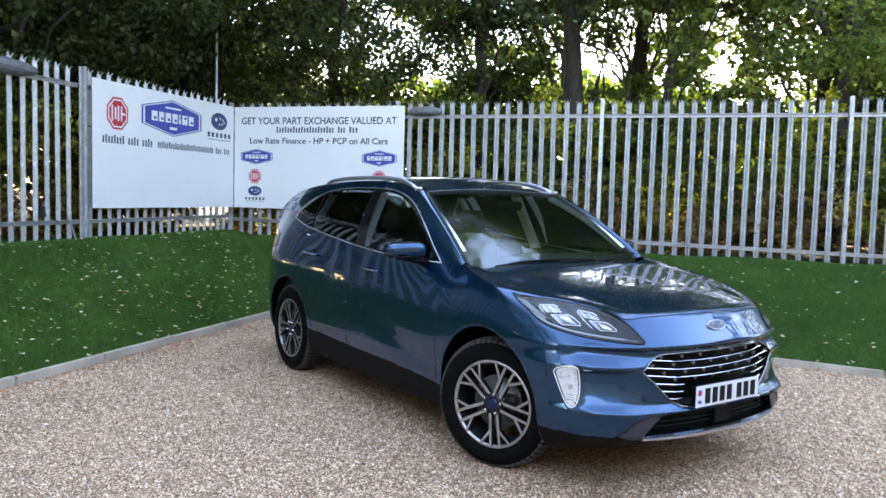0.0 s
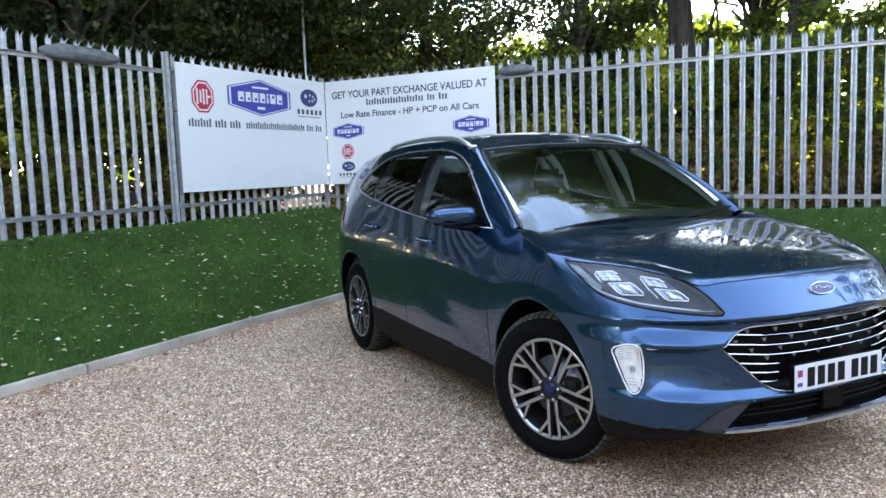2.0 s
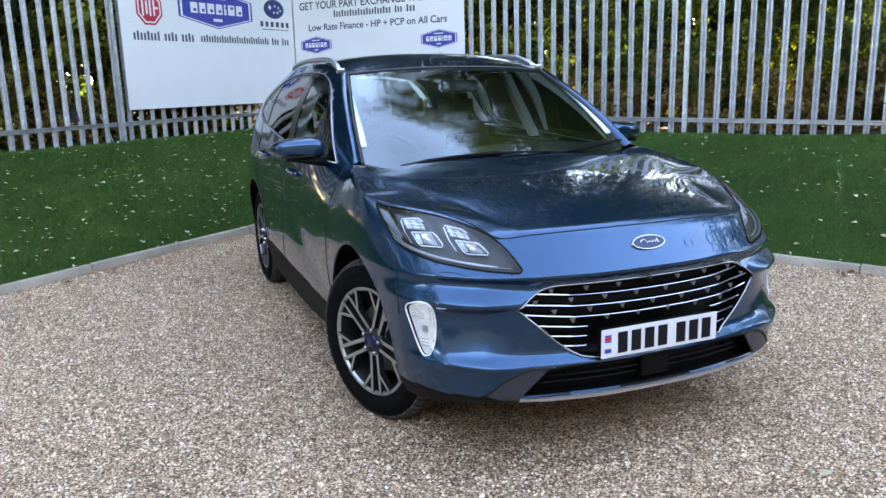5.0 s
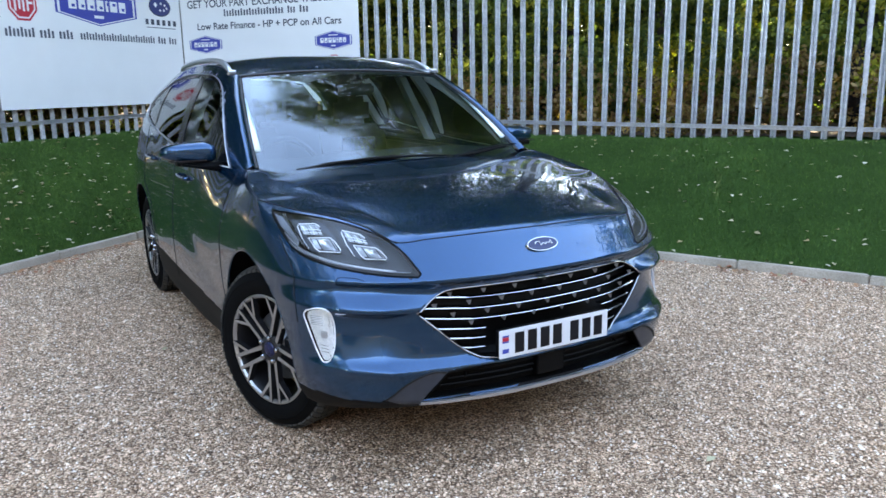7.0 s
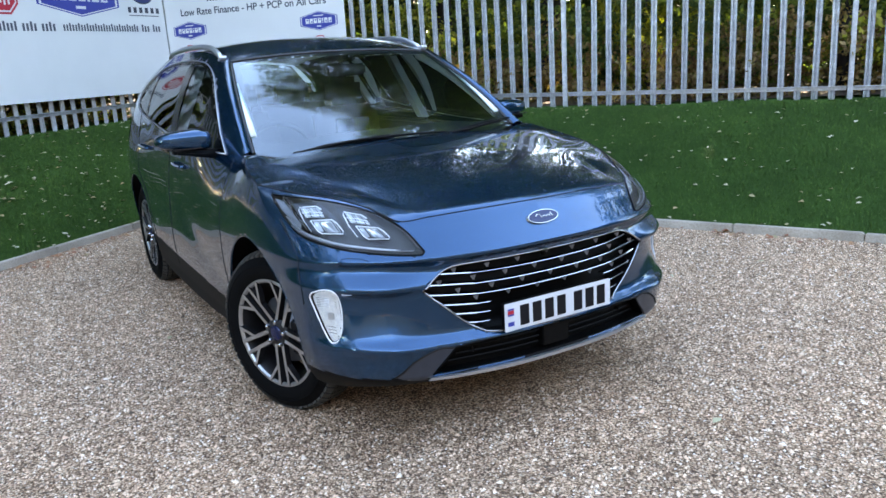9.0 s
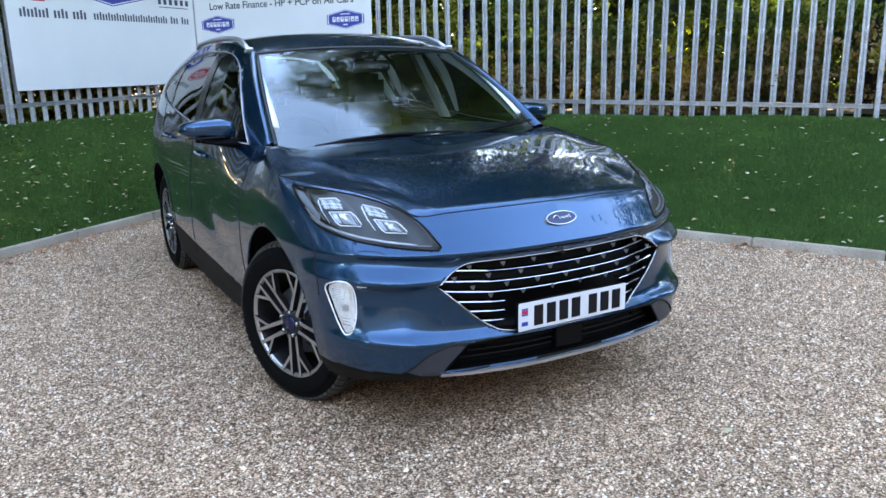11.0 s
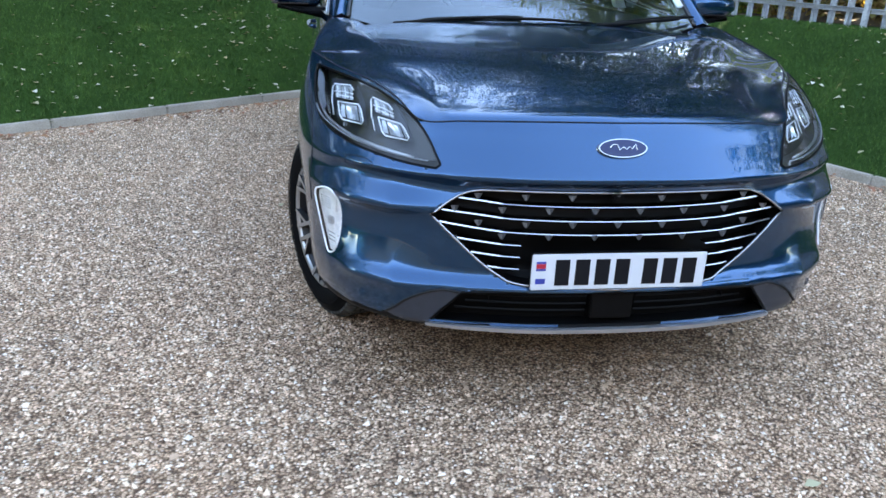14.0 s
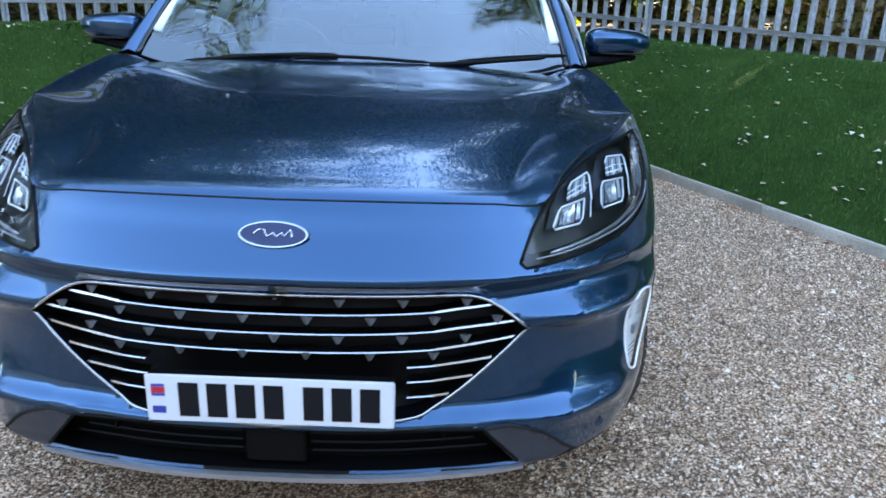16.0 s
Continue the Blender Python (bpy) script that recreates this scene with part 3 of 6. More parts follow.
def mat_glass(name, tint, rough=0.0, gloss=(1, 1, 1), ior=1.85):
    """Thin tinted glass that lets light through and mirrors by its angle."""
    k = Mat(name)
    tr = k.node("ShaderNodeBsdfTransparent", Color=(*tint, 1))
    gl = k.node("ShaderNodeBsdfGlossy", Roughness=rough, Color=(*gloss, 1))
    fr = k.node("ShaderNodeFresnel", IOR=ior)
    ms = k.node("ShaderNodeMixShader")
    k.link(fr.outputs[0], ms.inputs[0])
    k.link(tr.outputs[0], ms.inputs[1])
    k.link(gl.outputs[0], ms.inputs[2])
    k.link(ms.outputs[0], k.n["Material Output"].inputs["Surface"])
    return k.m


PAINT = mat_paint()
GLASS = mat_glass("windscreen_glass", (0.74, 0.90, 0.88), gloss=(0.80, 0.91, 1.0), ior=2.1)
SIDE_GLASS = mat_glass("side_glass", (0.78, 0.91, 0.89))
DARK_GLASS = mat_glass("privacy_glass", (0.16, 0.19, 0.20))
LENS = mat_glass("lamp_lens", (0.97, 0.98, 0.99), ior=1.44)
CHROME = plain("chrome", (0.42, 0.43, 0.45), 0.18, 1.0, grain=0.03)
SATIN = plain("satin_silver", (0.55, 0.57, 0.60), 0.32, 0.85, grain=0.04)
ALLOY = plain("machined_alloy", (0.42, 0.42, 0.43), 0.36, 0.9, grain=0.04, scale=80)
ALLOY_DARK = plain("dark_alloy", (0.012, 0.012, 0.014), 0.4, 0.3, grain=0.15)
TRIM = plain("black_trim", (0.0018, 0.0018, 0.002), 0.5, grain=0.25, Specular_IOR_Level=0.12)
GLOSS_BLACK = plain("gloss_black", (0.006, 0.006, 0.007), 0.12, grain=0.2)
BLADE_GREY = plain("dark_grey_satin", (0.040, 0.046, 0.060), 0.32, 0.3, grain=0.08)
CLAD = plain("dark_grey_cladding", (0.003, 0.003, 0.0035), 0.6, grain=0.15, scale=200, Specular_IOR_Level=0.15)
RUBBER = plain("tyre_rubber", (0.003, 0.003, 0.0033), 0.85, grain=0.3, scale=60, Specular_IOR_Level=0.1)
DUSTY_RUBBER = plain("dusty_tread_rubber", (0.055, 0.052, 0.048), 0.9, grain=0.3, scale=60, Specular_IOR_Level=0.1)
FOG_WHITE = plain("fog_lamp_white", (0.86, 0.90, 0.94), 0.25, 0.0, grain=0.15, scale=90)
SHADOW_GAP = plain("panel_gap", (0.003, 0.003, 0.004), 0.8)
CABIN = plain("dark_cabin_trim", (0.022, 0.022, 0.024), 0.75, grain=0.2, scale=90)
PALE_TRIM = plain("pale_cabin_trim", (0.70, 0.72, 0.70), 0.85, grain=0.05, scale=120)
SEAT = plain("charcoal_seat_cloth", (0.03, 0.03, 0.032), 0.9, grain=0.3, scale=160)
LAMP_WHITE = plain("lamp_reflector", (0.78, 0.81, 0.85), 0.18, 0.7, grain=0.05)
LAMP_FROST = plain("white_light_guide", (0.93, 0.95, 0.97), 0.25, 0.0, grain=0.03)
LAMP_GREY = plain("grey_lamp_housing", (0.012, 0.013, 0.015), 0.3, 0.2, grain=0.1)
STUD = plain("grille_stud_grey", (0.20, 0.21, 0.225), 0.35, 0.6)
LENS_BLOCK = plain("clear_projector", (0.62, 0.66, 0.70), 0.08, 0.3, grain=0.1, scale=120)
SIDE_GREY = plain("grey_lamp_reflector", (0.20, 0.22, 0.25), 0.3, 0.3, grain=0.1)
RED_LENS = plain("red_lamp", (0.25, 0.008, 0.01), 0.1, grain=0.1)
PLATE_WHITE = plain("number_plate_white", (0.64, 0.66, 0.69), 0.35, grain=0.02)
PLATE_INK = plain("number_plate_black", (0.008, 0.008, 0.010), 0.6, Specular_IOR_Level=0.15)
BADGE_BLUE = plain("badge_blue", (0.005, 0.012, 0.06), 0.15, 0.2)


class Curve:
    """A smooth curve through a few keys (k, value or vector)."""

    def __init__(self, *keys):
        self.k = np.array([q[0] for q in keys], float)
        self.v = np.array([np.atleast_1d(q[1]) for q in keys], float)
        d = np.diff(self.v, axis=0) / np.diff(self.k)[:, None]
        m = np.zeros_like(self.v)
        m[0], m[-1] = d[0], d[-1]
        h = np.diff(self.k)[:, None]
        m[1:-1] = (d[:-1] * h[1:] + d[1:] * h[:-1]) / (h[1:] + h[:-1])
        flat = d[:-1] * d[1:] <= 0
        m[1:-1][flat] *= 0.35
        self.m = m

    def __call__(self, k):
        k = np.asarray(k, float)
        i = np.clip(np.searchsorted(self.k, k) - 1, 0, len(self.k) - 2)
        h = (self.k[i + 1] - self.k[i])[..., None]
        t = np.clip((k - self.k[i])[..., None] / h, 0, 1)
        a, b, ma, mb = self.v[i], self.v[i + 1], self.m[i], self.m[i + 1]
        out = a * (1 + 2 * t) * (1 - t) ** 2 + h * ma * t * (1 - t) ** 2 + b * t * t * (3 - 2 * t) + h * mb * t * t * (t - 1)
        return out[..., 0] if out.shape[-1] == 1 else out


AXLE_F, AXLE_R, POWER = -1.37, 1.36, 2.66
NOSE = Curve((0.18, -1.90), (0.25, -2.085), (0.30, -2.195), (0.318, -2.222), (0.36, -2.232), (0.43, -2.240), (0.452, -2.235), (0.475, -2.212), (0.52, -2.205), (0.60, -2.208), (0.655, -2.196), (0.70, -2.178), (0.722, -2.172), (0.736, -2.180), (0.750, -2.195), (0.761, -2.209), (0.768, -2.213), (0.776, -2.208), (0.80, -2.190), (0.85, -2.152), (0.91, -2.110), (1.05, -1.85))
HALF = Curve((0.18, 0.82), (0.25, 0.872), (0.34, 0.902), (0.45, 0.916), (0.55, 0.925), (0.68, 0.930), (0.82, 0.930), (0.91, 0.926), (0.96, 0.918), (1.05, 0.895), (1.15, 0.87), (1.35, 0.80))
TAIL = Curve((0.18, 2.15), (0.28, 2.30), (0.40, 2.36), (0.62, 2.37), (0.80, 2.34), (0.95, 2.30), (1.10, 2.25), (1.30, 2.14))
# the upper edge of the lower body, from the nose over the wing and along the window line to the tail
EDGE = Curve(
    (0.0, (0, -2.11, 0.912)), (0.18, (0.30, -2.088, 0.909)), (0.27, (0.450, -2.060, 0.9035)), (0.333, (0.550, -2.024, 0.896)), (0.40, (0.616, -1.905, 0.939)), (0.455, (0.668, -1.80, 0.961)),
    (0.59, (0.788, -1.60, 0.984)), (0.70, (0.850, -1.45, 1.000)), (1.0, (0.862, -1.29, 1.026)), (1.08, (0.838, -1.13, 1.058)),
    (1.14, (0.803, -0.99, 1.086)), (1.20, (0.818, -0.84, 1.080)), (1.27, (0.842, -0.64, 1.078)), (1.58, (0.862, 0.20, 1.116)),
    (1.83, (0.856, 0.90, 1.190)), (2.0, (0.828, 1.36, 1.268)), (2.3, (0.78, 1.75, 1.262)), (2.6, (0.66, 2.06, 1.235)), (3.0, (0.0, 2.20, 1.21)))
# relief of the bumper's corner: out along the shoulder under the lamp, in at the hollow, out again at the lower crease
CORNER_RELIEF = Curve((0.18, 0.0), (0.25, -0.018), (0.32, -0.038), (0.36, -0.043), (0.40, -0.042), (0.432, -0.052), (0.448, -0.061), (0.462, -0.060), (0.48, -0.051), (0.53, -0.026), (0.57, -0.011), (0.60, -0.006), (0.63, -0.012), (0.652, -0.034), (0.664, -0.056), (0.676, -0.059), (0.70, -0.044), (0.735, -0.010), (0.75, 0.002), (0.760, -0.003), (0.768, -0.009), (0.78, -0.004), (0.80, 0.0))
LAMP_RELIEF = Curve((0.18, 0.0), (0.30, -0.030), (0.45, -0.046), (0.50, -0.040), (0.64, -0.036), (0.67, -0.042), (0.70, -0.030), (0.76, -0.006), (0.80, 0.0))
FOOT = Curve((0.0, 0.215), (0.5, 0.205), (0.75, 0.225), (1.0, 0.25), (1.3, 0.235), (1.8, 0.245), (2.1, 0.27), (3.0, 0.29))


def outline(c, z):
    """The plan outline at height z: c 0..1 nose to front axle, 1..2 the side, 2..3 round the tail."""
    c, z = np.asarray(c, float), np.asarray(z, float)
    w = HALF(z)
    e = 2 / POWER
    th = np.clip(c, 0, 1) * math.pi / 2
    fx = w * np.clip(np.sin(th), 0, 1) ** e
    fy = AXLE_F - (AXLE_F - NOSE(z)) * np.clip(np.cos(th), 0, 1) ** e
    sy = AXLE_F + (np.clip(c, 1, 2) - 1) * (AXLE_R - AXLE_F)
    tr = np.clip(c - 2, 0, 1) * math.pi / 2
    rx = w * np.clip(np.cos(tr), 0, 1) ** 0.72
    ry = AXLE_R + (TAIL(z) - AXLE_R) * np.clip(np.sin(tr), 0, 1) ** 0.72
    x = np.where(c <= 1, fx, np.where(c <= 2, w, rx))
    y = np.where(c <= 1, fy, np.where(c <= 2, sy, ry))
    # the doors are fullest below the handles and lean in towards the windows
    flank = np.exp(-((y - 0.1) / 1.0) ** 4)
    x = x + flank * (np.interp(z, [0.30, 0.42, 0.50, 0.58, 0.95, 1.3], [0.910, 0.925, 0.929, 0.929, 0.906, 0.89]) - HALF(z))
    # a hollow along the lower doors, rising to the back and dying out on the rear door
    line = np.clip(0.61 + 0.27 * (y + 0.28), 0.47, 0.75)
    x = x - 0.009 * np.exp(-((z - line) / 0.10) ** 2) * np.exp(-((y + 0.50) / 0.50) ** 4)
    # the bumper's corner, and the flatter face that holds the fog lamp
    k = np.clip((c - 0.555) / 0.08, 0, 1)
    k = k * k * (3 - 2 * k)
    reach = np.interp(c, [0.20, 0.30, 0.36, 0.43, 0.58, 0.66, 0.74, 0.84], [0, 0.30, 0.62, 1, 1, 0.95, 0.8, 0])
    zz = np.clip(z, 0.18, 0.80)
    d = (CORNER_RELIEF(zz) * (1 - k) + LAMP_RELIEF(zz) * k) * reach
    y = y + d
    x = x - 0.35 * d * np.clip((c - 0.45) / 0.2, 0, 1)
    return np.stack([x, y, z], -1)


def shell(c, z):
    """A point of the lower body on the side of positive x."""
    c, z = np.broadcast_arrays(np.asarray(c, float), np.asarray(z, float))
    top = EDGE(c)
    zt = top[..., 2]
    p = outline(c, z)
    q = outline(c, zt)
    s = np.clip((z - 0.74) / (zt - 0.74), 0, 1)[..., None] ** 1.7
    return p + (top - q) * s * np.array([1, 1, 0])


def seek(value, axis, z, lo, hi):
    """c at which the shell at height z has that x or y."""
    for _ in range(40):
        mid = (lo + hi) / 2
        if shell(mid, z)[axis] < value:
            lo = mid
        else:
            hi = mid
    return (lo + hi) / 2


def at_x(x, z):
    return seek(x, 0, z, 0.0, 0.97)


def at_y(y, z):
    return seek(y, 1, z, 0.02, 2.98)


def ring(cy, cz, r, n=44):
    return [(cy + r * math.cos(2 * math.pi * k / n), cz + r * math.sin(2 * math.pi * k / n)) for k in range(n)]


def inside(poly, u, v):
    res = np.zeros(np.shape(u), bool)
    n = len(poly)
    for i in range(n):
        (x0, y0), (x1, y1) = poly[i], poly[(i + 1) % n]
        if y0 == y1:
            continue
        hit = ((y0 > v) != (y1 > v)) & (u < (x1 - x0) * (v - y0) / (y1 - y0) + x0)
        res ^= hit
    return res


def panel_grid(u, v, polys, su, sv, reach):
    """Snaps a grid's points to the outlines of regions, and tells for each face its region (0: none)."""
    u, v = u.copy(), v.copy()
    flag = np.zeros(u.shape, int)
    for pid, poly in enumerate(polys, 1):
        best = np.full(u.shape, 1e9)
        bu, bv = u.copy(), v.copy()
        n = len(poly)
        for i in range(n):
            (x0, y0), (x1, y1) = poly[i], poly[(i + 1) % n]
            ax, ay, bx, by = x0 * su, y0 * sv, x1 * su, y1 * sv
            px, py = u * su, v * sv
            dx, dy = bx - ax, by - ay
            t = np.clip(((px - ax) * dx + (py - ay) * dy) / max(dx * dx + dy * dy, 1e-12), 0, 1)
            qx, qy = ax + t * dx, ay + t * dy
            d = np.hypot(px - qx, py - qy)
            k = d < best
            best = np.where(k, d, best)
            bu, bv = np.where(k, qx / su, bu), np.where(k, qy / sv, bv)
        k = (best < reach) & (flag == 0)
        u, v, flag = np.where(k, bu, u), np.where(k, bv, v), np.where(k, pid, flag)
    faces, region = [], []
    nu, nv = u.shape
    idx = np.arange(nu * nv).reshape(nu, nv)
    for i in range(nu - 1):
        for j in range(nv - 1):
            q = (idx[i, j], idx[i + 1, j], idx[i + 1, j + 1], idx[i, j + 1])
            f = (flag[i, j], flag[i + 1, j], flag[i + 1, j + 1], flag[i, j + 1])
            if f[0] and f[0] == f[2] and not (f[1] and f[1] == f[3]):
                faces += [(q[0], q[1], q[2]), (q[0], q[2], q[3])]
            elif f[1] and f[1] == f[3] and not (f[0] and f[0] == f[2]):
                faces += [(q[1], q[2], q[3]), (q[1], q[3], q[0])]
            else:
                faces.append(q)
    uf, vf = u.ravel(), v.ravel()
    cu = np.array([np.mean([uf[k] for k in f]) for f in faces])
    cv = np.array([np.mean([vf[k] for k in f]) for f in faces])
    region = np.zeros(len(faces), int)
    for pid, poly in enumerate(polys, 1):
        region = np.where((region == 0) & inside(poly, cu, cv), pid, region)
    return u, v, faces, region, cu, cv


def sub_mesh(name, pts, faces, material, parent, mirror=False, smooth=True, label=""):
    """A part from some faces of a point list; mirror: on the other side."""
    used = sorted({k for f in faces for k in f})
    where = {k: i for i, k in enumerate(used)}
    s = -1 if mirror else 1
    vs = [(pts[k][0] * s, pts[k][1], pts[k][2]) for k in used]
    fs = [tuple(where[k] for k in (f[::-1] if mirror else f)) for f in faces]
    fs = [tuple(dict.fromkeys(f)) for f in fs]
    return raw(name, vs, [f for f in fs if len(f) > 2], material, parent, label, smooth)


def shell_line(cz, lift=0.0015):
    """Points on the shell through (c, z) pairs, lifted off it."""
    out = []
    for c, z in cz:
        p = shell(c, z)
        a, b = shell(c + 0.01, z) - shell(c - 0.01, z), shell(c, z + 0.008) - shell(c, z - 0.008)
        n = np.cross(a, b)
        n /= np.linalg.norm(n)
        if n[0] < 0 and c > 0.3 or (c <= 0.3 and n[1] > 0):
            n = -n
        out.append(p + n * lift)
    return out


def dense(pts, n=8):
    k = Curve(*[(i, p) for i, p in enumerate(pts)])
    return [tuple(q) if np.ndim(q) else q for q in k(np.linspace(0, len(pts) - 1, (len(pts) - 1) * n + 1))]


def flip(p, mirror):
    return (-p[0], p[1], p[2]) if mirror else tuple(p)


def strip_part(name, pts, radius, material, parent, mirror=False, sides=6, label=""):
    bm = bmesh.new()
    tube(bm, [flip(p, mirror) for p in pts], radius, sides)
    return part(name, bm, material, parent, label, smooth=True)


def surface_patch(poly, fn, n, m, lift):
    """A patch over a polygon in two parameters, on the surface fn, lifted by a height or a function of (u, v)."""
    us, vs = [p[0] for p in poly], [p[1] for p in poly]
    u, v = np.meshgrid(np.linspace(min(us), max(us), n), np.linspace(min(vs), max(vs), m), indexing="ij")
    su, sv = 1.0 / (max(us) - min(us)) * n, 1.0 / (max(vs) - min(vs)) * m
    u, v, faces, region, *_ = panel_grid(u, v, [poly], su, sv, 0.5)
    pts = fn(u.ravel(), v.ravel())
    du, dv = (max(us) - min(us)) * 0.01, (max(vs) - min(vs)) * 0.01
    nrm = np.cross(fn(u.ravel() + du, v.ravel()) - fn(u.ravel() - du, v.ravel()), fn(u.ravel(), v.ravel() + dv) - fn(u.ravel(), v.ravel() - dv))
    nrm /= np.linalg.norm(nrm, axis=1)[:, None] + 1e-9
    mid = pts.mean(0)
    if (nrm.mean(0) @ np.array([mid[0], mid[1] * 0.6, 0.3])) < 0:
        nrm = -nrm
        faces = [f[::-1] for f in faces]
    pts = pts + nrm * lift
    return pts, [f for f, r in zip(faces, region) if r]


# outlines of the openings, in shell coordinates (c, z)
LAMP = dense([(0.300, 0.795), (0.335, 0.876), (0.385, 0.920), (0.455, 0.949), (0.54, 0.966), (0.63, 0.974), (0.70, 0.977)], 4) + \
    dense([(0.713, 0.952), (0.704, 0.895), (0.668, 0.848), (0.57, 0.817), (0.47, 0.801), (0.38, 0.790), (0.31, 0.785)], 4)
FOG = dense([(0.690, 0.654), (0.642, 0.670), (0.602, 0.662), (0.587, 0.605), (0.590, 0.552), (0.600, 0.512), (0.616, 0.480), (0.638, 0.468), (0.654, 0.482), (0.690, 0.590), (0.702, 0.634), (0.690, 0.654)], 3)[:-1]
GRILLE_X = dense([(0.0, 0.725), (0.2, 0.727), (0.36, 0.728), (0.43, 0.720), (0.485, 0.693), (0.538, 0.654)], 4) + \
    dense([(0.528, 0.644), (0.47, 0.590), (0.40, 0.525), (0.34, 0.482), (0.27, 0.462), (0.0, 0.452)], 4)
GRILLE = [(at_x(x, z) if x > 0 else 0.0, z) for x, z in GRILLE_X]
INTAKE = [(0.0, 0.443), (0.15, 0.442), (0.252, 0.434), (0.326, 0.338), (0.2, 0.338), (0.0, 0.338)]
BLADE_TOP = dense([(0.458, 0.340), (0.425, 0.366), (0.395, 0.393), (0.348, 0.423), (0.295, 0.440), (0.256, 0.434)], 4)
BLADE = BLADE_TOP + [(0.330, 0.335), (0.343, 0.314), (0.40, 0.318)]
ARCH_F = [(at_y(y, z), z) for y, z in ring(AXLE_F + 0.023, 0.374, 0.415)]
ARCH_R = [(at_y(y, z), z) for y, z in ring(AXLE_R, 0.362, 0.432)]


def build_lower_body(car):
    cs = np.concatenate([np.linspace(0, 1, 136)[:-1], np.linspace(1, 2, 118)[:-1], np.linspace(2, 3, 40)])
    # even steps along the nose
    ref = outline(np.linspace(0, 1, 400), np.full(400, 0.6))
    ln = np.concatenate([[0], np.cumsum(np.linalg.norm(np.diff(ref, axis=0), axis=1))])
    cs[:136] = np.interp(np.linspace(0, ln[-1], 136), ln, np.linspace(0, 1, 400))
    v = np.linspace(0, 1, 92)
    C, V = np.meshgrid(cs, v, indexing="ij")
    Z = FOOT(C) + (EDGE(C)[..., 2] - FOOT(C)) * V
    C, Z, faces, region, fc, fz = panel_grid(C, Z, [GRILLE, LAMP, FOG, INTAKE, BLADE, ARCH_F, ARCH_R], 1.35, 1.0, 0.0055)
    c, z = C.ravel(), Z.ravel()
    pts = shell(c, z)
    # side panels by their seams
    yy = np.array([pts[list(f)][:, 1].mean() for f in faces])
    low = np.interp(fc, [0, 0.36, 0.44, 0.50, 0.6, 0.74, 1.0, 1.3, 2.0, 2.3, 3.0], [0.335, 0.325, 0.336, 0.333, 0.331, 0.338, 0.34, 0.395, 0.435, 0.435, 0.45])
    names = {}
    for f, r, k, q, y, lo in zip(faces, region, fc, fz, yy, low):
        if r in (6, 7, 1, 2, 3, 4, 5):
            continue
        if q < lo:
            key = "lower_cladding"
        elif k < 0.735:
            key = "front_bumper"
        elif y < -0.885:
            key = "front_wing"
        elif y < 0.265 - 0.03 * abs(q - 0.85):
            key = "front_door"
        elif k < 2 and y < 1.16 and not (q < 0.86 and (y - AXLE_R) ** 2 + (q - 0.362) ** 2 < 0.50 ** 2):
            key = "rear_door"
        else:
            key = "rear_quarter"
        names.setdefault(key, []).append(f)
    panels = {}
    for key, fs in names.items():
        for mirror in (False, True):
            panels[key, mirror] = sub_mesh(key, pts, fs, CLAD if key == "lower_cladding" else PAINT, car, mirror)
    # the recesses: floor pulled in, with side walls
    for pid, name, depth, material in ((1, "grille", 0.055, TRIM), (2, "headlamp", 0.075, LAMP_GREY), (3, "fog_lamp", 0.016, LAMP_GREY), (4, "lower_intake", 0.055, TRIM)):
        fs = [f for f, r in zip(faces, region) if r == pid]
        ids = sorted({k for f in fs for k in f})
        count = {}
        for f in fs:
            for a, b in zip(f, f[1:] + f[:1]):
                e = (min(a, b), max(a, b))
                count[e] = count.get(e, 0) + 1
        ins = {}
        p2 = list(pts)
        for k in ids:
            g = np.array([pts[k][0] * (1 - depth * 0.25), pts[k][1] + depth, pts[k][2]])
            ins[k] = len(p2)
            p2.append(g)
        out = [tuple(ins[k] for k in f) for f in fs]
        for (a, b), n in count.items():
            if n == 1 and not (c[a] < 1e-4 and c[b] < 1e-4):
                out.append((a, b, ins[b], ins[a]))
        for mirror in (False, True):
            sub_mesh(name, p2, out, material, car, mirror, smooth=False)
    for mirror in (False, True):
        fs = [f for f, r in zip(faces, region) if r == 5]
        sub_mesh("bumper_blade", pts, fs, BLADE_GREY, car, mirror)
        strip_part("blade_gap", shell_line(BLADE_TOP, 0.0), 0.0045, SHADOW_GAP, car, mirror, 5)
        strip_part("intake_edge", shell_line([(0.0, 0.443), (0.15, 0.442), (0.252, 0.435), (0.328, 0.337)], 0.0), 0.0045, TRIM, car, mirror, 5)
    # shut lines
    lines = {
        "wing_gap": [(0.735, z) for z in np.linspace(0.60, 0.90, 10)],
        "door_gap": [(1 + (-0.885 - AXLE_F) / 2.73, z) for z in np.linspace(0.34, 1.07, 16)],
        "door_gap_rear": [(1 + (0.265 - 0.03 * abs(z - 0.85) - AXLE_F) / 2.73, z) for z in np.linspace(0.345, 1.115, 16)],
        "rear_door_gap": [(at_y(AXLE_R + 0.5 * math.cos(a), 0.362 + 0.5 * math.sin(a)), 0.362 + 0.5 * math.sin(a)) for a in np.linspace(math.pi * 0.98, math.pi * 0.62, 10)] + [(1 + (1.16 - AXLE_F) / 2.73, z) for z in np.linspace(0.86, 1.23, 7)],
    }
    for key, cz in lines.items():
        for mirror in (False, True):
            strip_part(key.replace("_rear", ""), shell_line(cz, -0.0005), 0.0028, SHADOW_GAP, car, mirror, 5)
